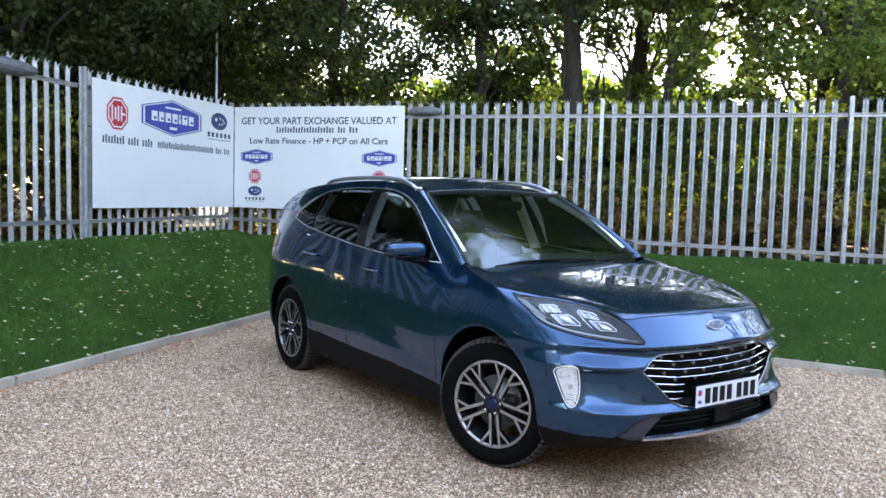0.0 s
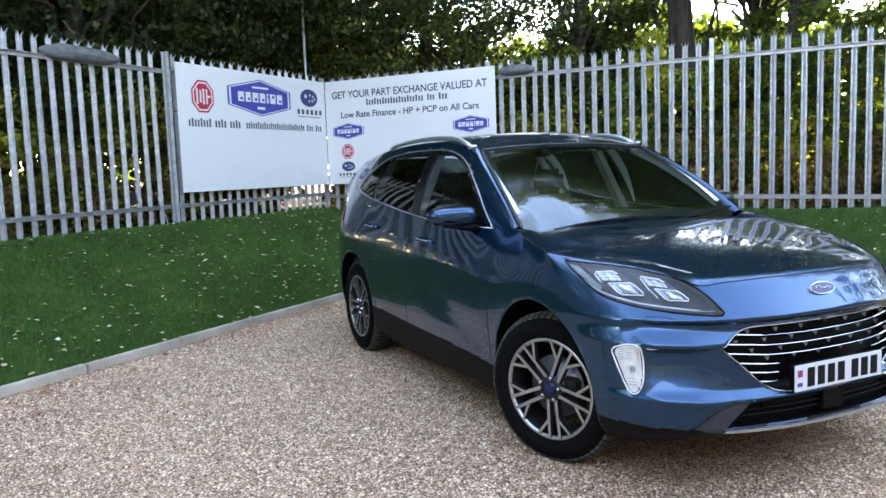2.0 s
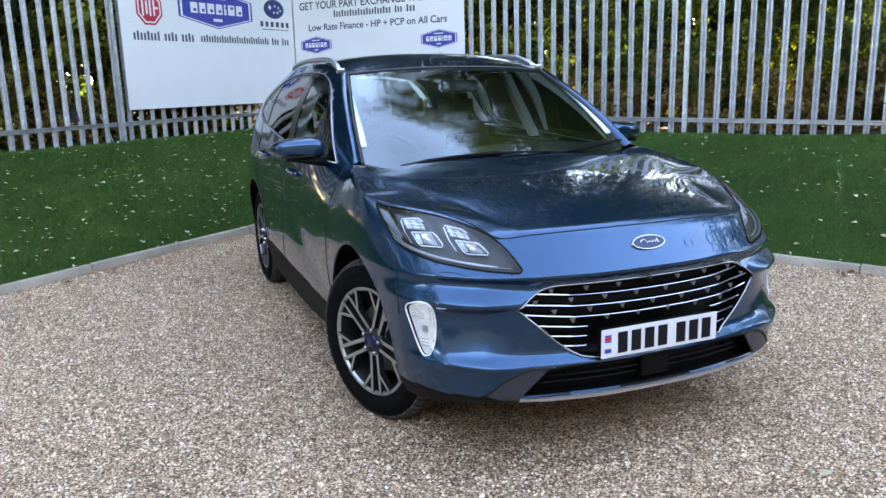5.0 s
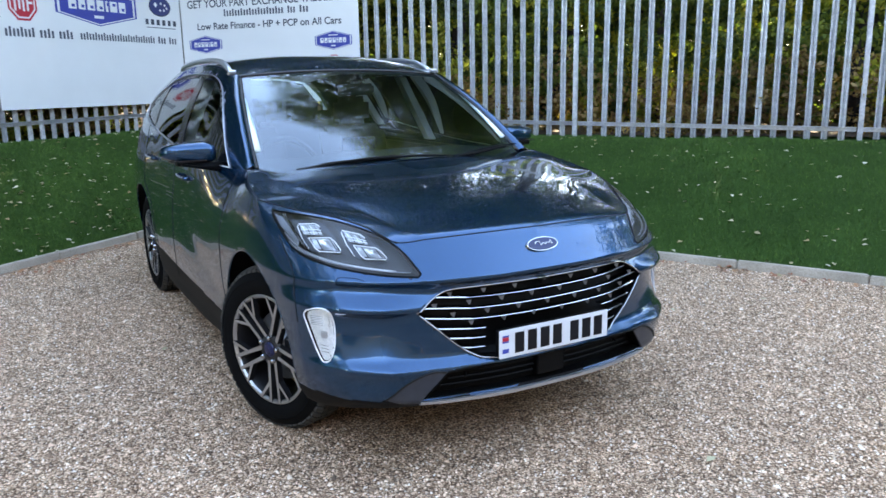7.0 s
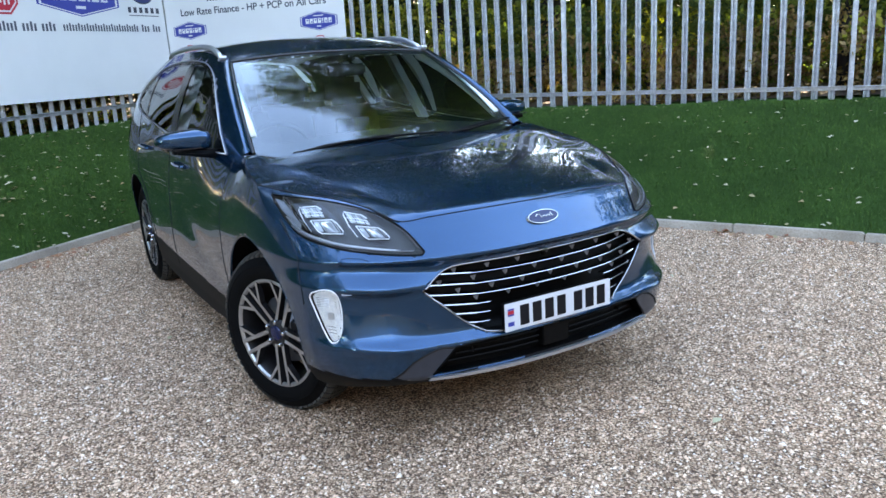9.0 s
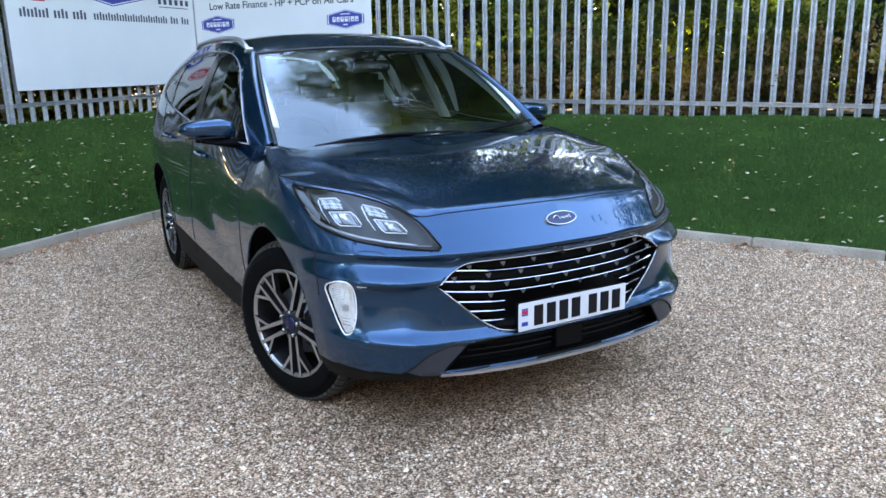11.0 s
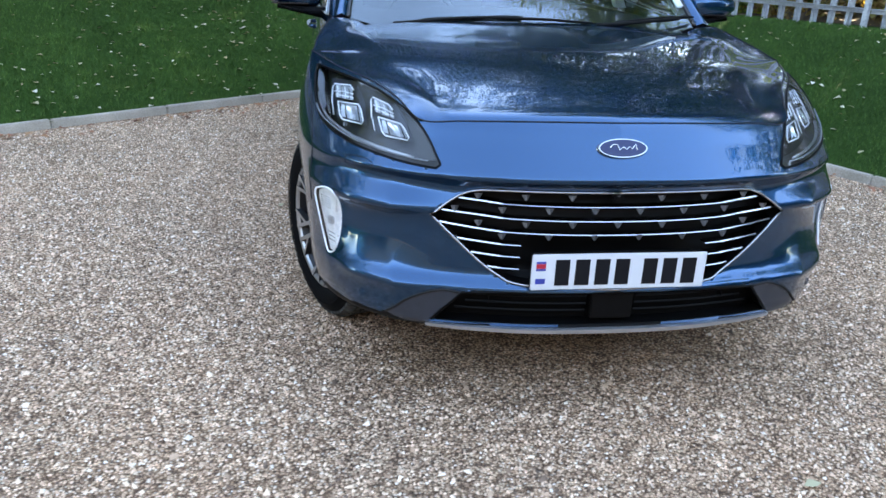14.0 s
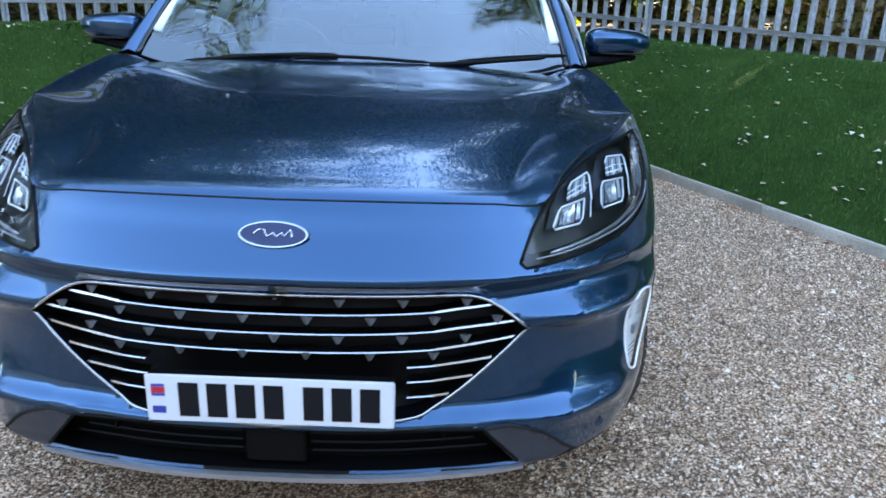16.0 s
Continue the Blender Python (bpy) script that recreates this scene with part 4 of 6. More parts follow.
    # arch lips and liners
    for cy, cz, poly, r in ((AXLE_F + 0.023, 0.374, ARCH_F, 0.415), (AXLE_R, 0.362, ARCH_R, 0.432)):
        run = [poly[(i + len(poly) - 6) % len(poly)] for i in range(len(poly)) if poly[(i + len(poly) - 6) % len(poly)][1] > 0.25]
        for mirror in (False, True):
            strip_part("arch_lip", shell_line(run, -0.005), 0.0065, PAINT, car, mirror, 8)
            bm = bmesh.new()
            n = 30
            s = -1 if mirror else 1
            a0, a1 = -0.30, math.pi + 0.30
            prev = None
            for i in range(n + 1):
                a = a0 + (a1 - a0) * i / n
                y, z = cy + (r + 0.004) * math.cos(a), cz + (r + 0.004) * math.sin(a)
                z = max(z, 0.33)
                side = float(shell(at_y(y, z), z)[0]) - 0.014
                row = [bm.verts.new((s * q, y, z)) for q in (side, 0.72, 0.56)] + [bm.verts.new((s * 0.56, cy, 0.3))]
                if prev:
                    for j in range(3):
                        bm.faces.new((prev[j], row[j], row[j + 1], prev[j + 1]))
                prev = row
            part("wheel_arch_liner", bm, TRIM, car, smooth=True)
    # floor pan
    bm = bmesh.new()
    box(bm, -0.80, 0.80, -0.93, 0.93, 0.21, 0.30, 0.01)
    box(bm, -0.50, 0.50, -1.80, -0.93, 0.20, 0.34, 0.01)
    box(bm, -0.55, 0.55, 0.93, 2.2, 0.24, 0.36, 0.01)
    part("floor_pan", bm, TRIM, car)


def build_bonnet(car):
    edge = lambda g: EDGE(np.interp(g, [0, 1], [0.333, 1.14]))
    mid = Curve((0, (0, -2.108, 0.914)), (0.25, (0, -1.86, 0.980)), (0.5, (0, -1.58, 1.024)), (0.75, (0, -1.30, 1.060)), (1.0, (0, -1.04, 1.091)))
    lip_c = np.linspace(0, 0.333, 80)
    lip = EDGE(lip_c)
    # the crease at the foot of the raised middle: half width and height along y
    dome = Curve((-2.12, (0.45, 0.895)), (-2.04, (0.475, 0.909)), (-1.95, (0.505, 0.926)), (-1.85, (0.53, 0.943)), (-1.75, (0.56, 0.962)), (-1.6, (0.60, 0.997)), (-1.45, (0.645, 1.018)), (-1.3, (0.685, 1.040)), (-1.15, (0.705, 1.055)), (-0.98, (0.67, 1.062)))
    gs, fs = np.linspace(0, 1, 61), np.linspace(-1, 1, 141)
    verts, faces = [], []
    for g in gs:
        e, m = edge(g), mid(g)
        foot = 0.8
        for _ in range(12):
            foot = 0.5 * foot + 0.5 * float(dome(m[1] + (e[1] - m[1]) * foot ** 2.4)[0]) / e[0]
        foot = min(foot, 0.985)
        low = float(dome(m[1] + (e[1] - m[1]) * foot ** 2.4)[1])
        for f in fs:
            a = abs(f)   # one line of points follows the crease
            a = foot * a / 0.8 if a <= 0.8 else foot + (1 - foot) * (a - 0.8) / 0.2
            x = math.copysign(e[0] * a, f)
            y = m[1] + (e[1] - m[1]) * a ** 2.4
            z = m[2] + (e[2] - m[2]) * a ** 2.3
            lift = 0.008 * (1 - math.exp(-g / 0.05)) * (1 - g * g)   # the front edge rolls over
            if a <= foot + 1e-6:   # the raised middle
                q = a / foot
                rise = m[2] + (low - m[2]) * (0.85 * q ** 2 + 0.15 * q ** 6) + lift
            else:          # a short drop from the crease, then the shelf out to the wing
                q = (a - foot) / (1 - foot)
                rise = low + lift + (e[2] - low - lift) * (1 - (1 - q) ** 3)
            z += (rise - z) * min(1, g * 30)
            # the first rows close up with the nose panel
            c = float(np.interp(abs(x), lip[:, 0], lip_c))
            k = max(0.0, 1 - g * 14)
            y += k * (float(EDGE(c)[1]) - (m[1] + (e[1] - m[1]) * a ** 2.4)) * (1 if g == 0 else 0.8)
            z += (float(EDGE(c)[2]) - z) * (1 if g == 0 else 0)
            verts.append((x, y, z + 0.001))
    n = len(fs)
    for i in range(len(gs) - 1):
        for j in range(n - 1):
            a = i * n + j
            faces.append((a, a + 1, a + n + 1, a + n))
    raw("bonnet", verts, faces, PAINT, car, smooth=True)
    # the gap round it
    front = [verts[j] for j in range(n)]
    strip_part("bonnet_gap", front, 0.0022, SHADOW_GAP, car, sides=5)
    for k in (0, n - 1):
        strip_part("bonnet_gap", [verts[i * n + k] for i in range(len(gs))], 0.0022, SHADOW_GAP, car, sides=5)
    return verts, n


ROOF_EDGE = Curve((-0.97, (0.783, -0.97, 1.094)), (-0.72, (0.742, -0.72, 1.262)), (-0.46, (0.692, -0.46, 1.410)), (-0.22, (0.640, -0.22, 1.516)), (0.0, (0.625, 0.0, 1.562)), (0.4, (0.618, 0.4, 1.590)), (0.9, (0.608, 0.9, 1.586)), (1.35, (0.592, 1.35, 1.562)), (1.75, (0.570, 1.75, 1.524)), (1.98, (0.552, 1.98, 1.492)))
BELT = Curve(*[(float(q[1]), tuple(q)) for q in EDGE(np.linspace(1.14, 2.45, 60))])
ROOF_MID = Curve((-0.24, (0, -0.255, 1.545)), (0.0, (0, 0.0, 1.616)), (0.4, (0, 0.4, 1.642)), (0.9, (0, 0.9, 1.638)), (1.35, (0, 1.35, 1.612)), (1.75, (0, 1.80, 1.572)), (1.98, (0, 2.06, 1.540)))


def cabin_side(y, v):
    """The upper side between the window line (v = 0) and the roof (v = 1)."""
    y, v = np.asarray(y, float), np.asarray(v, float)
    a, b = BELT(np.clip(y, -0.985, 1.9)), ROOF_EDGE(y)
    p = a + (b - a) * v[..., None]
    p[..., 0] += 0.030 * np.sin(np.clip(v, 0, 1) * math.pi) * np.clip((y + 1.0) / 0.6, 0, 1)
    p[..., 1] = y
    return p


def side_v(y, z):
    a, b = BELT(y)[2], ROOF_EDGE(y)[2]
    return (z - a) / (b - a)


WIN_F = [(y, side_v(y, z)) for y, z in dense([(-0.735, 1.092), (-0.3, 1.098), (0.13, 1.124)], 3) + dense([(0.165, 1.30), (0.215, 1.505)], 3) + dense([(0.10, 1.508), (-0.10, 1.470), (-0.30, 1.392), (-0.52, 1.262), (-0.70, 1.125)], 3)]
WIN_R = [(y, side_v(y, z)) for y, z in dense([(0.265, 1.134), (0.60, 1.165), (0.985, 1.21)], 3) + dense([(1.035, 1.33), (1.075, 1.478)], 3) + dense([(0.85, 1.507), (0.60, 1.516), (0.345, 1.513)], 3)]
WIN_Q = [(y, side_v(y, z)) for y, z in dense([(1.035, 1.218), (1.20, 1.248), (1.365, 1.290)], 3) + dense([(1.33, 1.345), (1.22, 1.420), (1.115, 1.470)], 3)]
FRAME = [(y, side_v(y, z)) for y, z in dense([(-0.79, 1.083), (-0.3, 1.088), (0.2, 1.118), (0.7, 1.170), (1.1, 1.218), (1.415, 1.283)], 3) + dense([(1.37, 1.35), (1.24, 1.44), (1.10, 1.500), (0.80, 1.531), (0.45, 1.538), (0.10, 1.526), (-0.12, 1.486), (-0.32, 1.408), (-0.54, 1.276), (-0.74, 1.125)], 3)]


def build_upper_body(car):
    ys, vs = np.linspace(-0.97, 1.98, 150), np.linspace(0, 1, 34)
    Y, V = np.meshgrid(ys, vs, indexing="ij")
    Y, V, faces, region, fy, fv = panel_grid(Y, V, [WIN_F, WIN_R, WIN_Q, FRAME], 1.0, 0.42, 0.010)
    pts = cabin_side(Y.ravel(), V.ravel())
    body = [f for f, r in zip(faces, region) if r == 0]
    black = [f for f, r in zip(faces, region) if r == 4]
    for mirror in (False, True):
        sub_mesh("side_frame", pts, body, PAINT, car, mirror)
        sub_mesh("window_surround", pts, black, GLOSS_BLACK, car, mirror)
        for name, poly, mat in (("front_side_window", WIN_F, SIDE_GLASS), ("rear_side_window", WIN_R, DARK_GLASS), ("quarter_window", WIN_Q, DARK_GLASS)):
            p, fs = surface_patch(poly, cabin_side, 26, 16, -0.003)
            ob = sub_mesh(name, p, fs, mat, car, mirror)
            ob.visible_shadow = False
        # chrome line round the side windows
        loop = [cabin_side(y, v) + np.array([0.004, 0, 0]) for y, v in FRAME]
        strip_part("window_chrome", loop + loop[:1], [0.0085 if 1.2 < p[1] and p[2] > 1.3 else 0.0048 if p[2] < 1.3 and p[1] > -0.6 else 0.003 for p in loop + loop[:1]], SATIN, car, mirror, 6, "satin chrome window line")
    # windscreen
    gs, fs = np.linspace(0, 1, 20), np.linspace(-1, 1, 31)
    e0, e1 = np.array([0.738, -0.945, 1.098]), np.array([0.600, -0.262, 1.512])
    m0, m1 = np.array([0, -1.035, 1.086]), np.array([0, -0.262, 1.540])
    verts, faces = [], []
    for g in gs:
        bow = math.sin(math.pi * g)
        e = e0 + (e1 - e0) * g + np.array([0.012, 0, 0.018]) * bow
        m = m0 + (m1 - m0) * g + np.array([0, 0, 0.026]) * bow
        for f in fs:
            a = abs(f)
            dip = 0.040 * math.exp(-((a - 0.78) / 0.22) ** 2) * (1 - g) ** 4   # the foot sinks beside the pillars
            verts.append((e[0] * f, m[1] + (e[1] - m[1]) * a ** 2.2, m[2] + (e[2] - m[2]) * a ** 2.2 - dip))
    n = len(fs)
    for i in range(len(gs) - 1):
        for j in range(n - 1):
            a = i * n + j
            faces.append((a, a + 1, a + n + 1, a + n))
    ws = raw("windscreen", verts, faces, GLASS, car, smooth=True)
    ws.visible_shadow = False
    # dark ceramic border printed behind the glass
    border = [f for i in range(len(gs) - 1) for j, f in enumerate(faces[i * (n - 1):(i + 1) * (n - 1)]) if i < 2 or i > len(gs) - 3 or j < 1 or j > n - 3]
    raw("screen_border", [(x * 0.998, y + 0.002, z - 0.003) for x, y, z in verts], border, CABIN, car, smooth=True)
    left = [verts[i * n] for i in range(len(gs))]
    # black edge of the screen
    rim = left + [verts[(len(gs) - 1) * n + j] for j in range(n)] + [verts[i * n + n - 1] for i in range(len(gs))][::-1]
    strip_part("screen_edge", rim, 0.010, GLOSS_BLACK, car, sides=6)
    # front pillars between screen and doors
    for mirror in (False, True):
        vs2, fs2 = [], []
        for i, g in enumerate(gs):
            y = -0.97 + (0.75) * g
            o = ROOF_EDGE(y)
            k = np.array([abs(left[i][0]), left[i][1], left[i][2]])
            mid = (o + k) / 2 + np.array([0.004, -0.006, 0.012])
            for q in (o, mid, k + np.array([0.004, 0, 0.004])):
                vs2.append(flip(q, mirror))
        for i in range(len(gs) - 1):
            for j in range(2):
                a = i * 3 + j
                fs2.append((a, a + 1, a + 4, a + 3))
        raw("front_pillar", vs2, fs2, PAINT, car, smooth=True)
    # roof
    ys = np.linspace(-0.235, 1.98, 40)
    fs = np.linspace(-1, 1, 35)
    verts, faces = [], []
    for y in ys:
        e, m = ROOF_EDGE(y), ROOF_MID(y)
        for f in fs:
            a = abs(f)
            verts.append((e[0] * f, m[1] + (e[1] - m[1]) * a ** 2.2, m[2] + (e[2] - m[2]) * a ** 2.6))
    n = len(fs)
    for i in range(len(ys) - 1):
        for j in range(n - 1):
            a = i * n + j
            faces.append((a, a + 1, a + n + 1, a + n))
    raw("roof", verts, faces, PAINT, car, smooth=True)
    # tailgate glass and the panel below it
    tv, tf = [], []
    for i in range(10):
        t = i / 9
        for f in np.linspace(-1, 1, 21):
            a = abs(f)
            top = np.array([0.540 * f, 2.03 - 0.07 * a ** 2.2, 1.512 - 0.040 * a ** 2.6])
            c = 3.0 - 0.5 * a
            bot = EDGE(c) * np.array([np.sign(f), 1, 1])
            p = top + (bot - top) * t
            tv.append(tuple(p))
    for i in range(9):
        for j in range(20):
            a = i * 21 + j
            tf.append((a, a + 1, a + 22, a + 21))
    raw("rear_window", tv, tf, DARK_GLASS, car, smooth=True)
    # roof rails
    for mirror in (False, True):
        run = [ROOF_EDGE(y) + np.array([-0.012, 0, 0.019 * min(1, (y + 0.16) / 0.16, (1.32 - y) / 0.14) + 0.006]) for y in np.linspace(-0.155, 1.31, 26)]
        strip_part("roof_rail", run, [0.012] + [0.0155] * 24 + [0.009], SATIN, car, mirror, 10, "satin silver roof rail")
        y0 = ROOF_EDGE(-0.19)
        bm = bmesh.new()
        box(bm, -0.02, 0.02, -0.025, 0.02, -0.004, 0.008, 0.003, Matrix.Translation(flip(y0 + np.array([-0.012, 0, 0.006]), mirror)) @ Matrix.Rotation(radians(-25), 4, "X"))
        part("rail_foot", bm, PALE_TRIM, car)


def build_front_details(car):
    F = lambda x, z: shell(at_x(abs(x), z) if abs(x) > 1e-5 else 0.0, z) * np.array([np.sign(x) if x else 1, 1, 1])
    # chrome frame round the grille
    half = [(x, z) for x, z in GRILLE_X]
    loop = [F(x, z) for x, z in half] + [F(-x, z) for x, z in half[::-1] if x > 0]
    loop = [p + np.array([0, -0.004, 0]) for p in loop]
    strip_part("grille_frame", loop + loop[:1], 0.0038, CHROME, car, sides=8, label="chrome grille frame")
    # smooth lip above the lower intake
    for name, span, low, high in (("intake_lip", 0.44, lambda x: 0.4445, 0.014),):
        verts, faces = [], []
        for x in np.linspace(-span, span, 61):
            for k in range(5):
                p = F(x, low(abs(x)) + high * k / 4)
                verts.append((p[0], p[1] - (0.0022 if k < 4 else -0.001), p[2]))
        for a in range(60):
            for b in range(4):
                q = a * 5 + b
                faces.append((q, q + 5, q + 6, q + 1))
        raw(name, verts, faces, PAINT, car, smooth=True)
    # bars
    poly = [(x, z) for x, z in GRILLE_X] + [(-x, z) for x, z in GRILLE_X[::-1] if x > 0]
    for zc in (0.688, 0.650, 0.612, 0.574, 0.537, 0.500):
        run = []
        for x in np.linspace(-0.53, 0.53, 107):
            z = zc + 0.020 * max(0.0, (abs(x) - 0.33) / 0.2) - 0.006 * (1 - min(1, abs(x) / 0.33) ** 2)
            if inside(poly, np.array([x]), np.array([z]))[0]:
                run.append((x, z))
        if zc < 0.58:
            pieces = [[q for q in run if q[0] < -0.27], [q for q in run if q[0] > 0.27]]
        else:
            pieces = [run]
        for r in pieces:
            if len(r) < 3:
                continue
            verts, faces = [], []
            for x, z in r:
                k = 0.0040 if abs(x) > 0.335 else 0.0022
                p = F(x, z) + np.array([0, 0.012, 0])
                verts += [(p[0], p[1] - 0.004, p[2] + k * 0.6), (p[0], p[1] - 0.006, p[2] - k * 0.4), (p[0], p[1] + 0.03, p[2] - k), (p[0], p[1] + 0.03, p[2] + k)]
            for i in range(len(r) - 1):
                a = i * 4
                for j in range(4):
                    faces.append((a + j, a + (j + 1) % 4, a + 4 + (j + 1) % 4, a + 4 + j))
            raw("grille_bar", verts, faces, CHROME, car, smooth=False)
    # studs between the bars
    for row, z in enumerate((0.698, 0.663, 0.625, 0.589)):
        for k in range(-4, 5):
            x = (k + 0.5 * (row % 2)) * 0.134
            if not inside(poly, np.array([abs(x) + 0.03]), np.array([z]))[0]:
                continue
            p = F(x, z)
            bm = bmesh.new()
            r = bmesh.ops.create_cone(bm, cap_ends=True, segments=4, radius1=0.013, radius2=0.003, depth=0.016)
            bmesh.ops.transform(bm, matrix=Matrix.Translation((p[0], p[1] + 0.010, p[2] + 0.009)) @ Matrix.Rotation(radians(165), 4, "X"), verts=bm.verts)
            part("grille_stud", bm, STUD, car)
    # parking camera above the grille middle
    bm = bmesh.new()
    p = F(0.0, 0.705)
    box(bm, -0.018, 0.018, p[1] - 0.002, p[1] + 0.02, 0.700, 0.718, 0.004)
    part("front_camera", bm, TRIM, car)
    # number plate, its characters as bars
    plate = bmesh.new()
    box(plate, -0.26, 0.26, -2.250, -2.244, 0.459, 0.570, 0.003)
    pl = part("number_plate", plate, PLATE_WHITE, car, "white number plate with dark bars")
    bm = bmesh.new()
    box(bm, -0.255, 0.255, -2.2435, -2.215, 0.462, 0.566, 0.003)
    part("plate_holder", bm, TRIM, car)
    xs = [-0.170, -0.111, -0.052, 0.007, 0.090, 0.149, 0.208]
    for x in xs:
        bm = bmesh.new()
        box(bm, x - 0.021, x + 0.021, -2.2512, -2.2502, 0.474, 0.553)
        part("character_bar", bm, PLATE_INK, pl)
    for z0, z1, m in ((0.527, 0.541, RED_INK), (0.520, 0.526, BLUE_INK), (0.542, 0.548, BLUE_INK), (0.480, 0.496, BLUE_INK)):
        bm = bmesh.new()
        box(bm, -0.247, -0.219, -2.2512, -2.2502, z0, z1)
        part("plate_mark", bm, m, pl)
    # badge
    bm = bmesh.new()
    r = bmesh.ops.create_cone(bm, cap_ends=True, segments=48, radius1=0.5, radius2=0.47, depth=1.0)
    tilt = Matrix.Translation((0, -2.157, 0.850)) @ Matrix.Rotation(radians(57), 4, "X")
    bmesh.ops.transform(bm, matrix=tilt @ Matrix.Diagonal((0.152, 0.060, 0.010, 1)), verts=bm.verts)
    bd = part("badge", bm, CHROME, car, "oval badge with a chrome rim", smooth=False)
    bm = bmesh.new()
    bmesh.ops.create_cone(bm, cap_ends=True, segments=48, radius1=0.5, radius2=0.5, depth=1.0)
    bmesh.ops.transform(bm, matrix=tilt @ Matrix.Translation((0, 0, 0.0055)) @ Matrix.Diagonal((0.135, 0.0495, 0.002, 1)), verts=bm.verts)
    part("badge_field", bm, BADGE_BLUE, bd, "dark blue oval field")
    bm = bmesh.new()
    pts = [(-0.040, 0.0), (-0.030, 0.009), (-0.018, 0.010), (-0.012, -0.006), (0.0, 0.002), (0.008, -0.005), (0.018, 0.003), (0.024, -0.004), (0.036, 0.010), (0.040, -0.006)]
    tube(bm, [tilt @ Vector((a, b, 0.0075)) for a, b in pts], 0.0022, 6)
    part("badge_stroke", bm, CHROME, bd)
    # lower intake: two dark ducts with slats, silver skid strip, black valance
    for s in (-1, 1):
        for k in range(3):
            bm = bmesh.new()
            zz = 0.372 + k * 0.024
            run = [F(s * x, zz) + np.array([0, 0.030, 0]) for x in np.linspace(0.075, 0.46 - 0.03 * k, 9)]
            tube(bm, run, 0.0035, 6)
            part("intake_slat", bm, TRIM, car)
        bm = bmesh.new()
        p = F(s * 0.5, 0.40)
        tube(bm, [F(s * x, 0.4) + np.array([0, 0.035, 0]) for x in (0.36, 0.363)], 0.011, 12)
        part("parking_sensor", bm, CLAD, car)
    bm = bmesh.new()
    box(bm, -0.065, 0.065, -2.222, -2.18, 0.35, 0.44, 0.004)
    part("intake_divider", bm, TRIM, car)
    run = np.linspace(-0.545, 0.545, 45)
    verts, faces = [], []
    for x in run:
        p = F(x, 0.322)
        d = 0.006 * (1 - (abs(x) / 0.56) ** 6)
        h = 0.0065 + 0.0025 * (1 - (abs(x) / 0.56) ** 4)
        zc = 0.320 - 0.002 * (1 - (x / 0.55) ** 2)
        verts += [(p[0], p[1] + 0.012, zc + h), (p[0], p[1] - d - 0.010, zc + h * 0.6), (p[0], p[1] - d - 0.006, zc - h), (p[0], p[1] + 0.02, zc - h)]
    for i in range(len(run) - 1):
        for j in range(4):
            a = i * 4
            faces.append((a + j, a + (j + 1) % 4, a + 4 + (j + 1) % 4, a + 4 + j))
    raw("skid_strip", verts, faces, SATIN, car, "satin silver skid strip")
    # parking sensors in the bumper
    for s in (-1, 1):
        p = F(s * 0.726, 0.383)
        bm = bmesh.new()
        bmesh.ops.create_cone(bm, cap_ends=True, segments=18, radius1=0.012, radius2=0.011, depth=0.006)
        q = Vector((s * 0.62, -1, 0)).to_track_quat("Z", "Y").to_matrix().to_4x4()
        bmesh.ops.transform(bm, matrix=Matrix.Translation(p) @ q, verts=bm.verts)
        part("parking_sensor", bm, PAINT, car)
        # washer flap under the headlamp
        cz = dense([(0.475, 0.775), (0.49, 0.752), (0.545, 0.747), (0.57, 0.765), (0.555, 0.782), (0.50, 0.783), (0.475, 0.775)], 4)
        strip_part("washer_flap_gap", shell_line(cz, 0.0), 0.0014, SHADOW_GAP, car, s > 0, 4)
        # chrome flick beside the fog lamp
        strip_part("fog_flick", shell_line(dense([(0.580, 0.659), (0.564, 0.657), (0.548, 0.658)], 4), 0.0005), [0.0028] * 5 + [0.0012] * 4, SATIN, car, s < 0, 5)


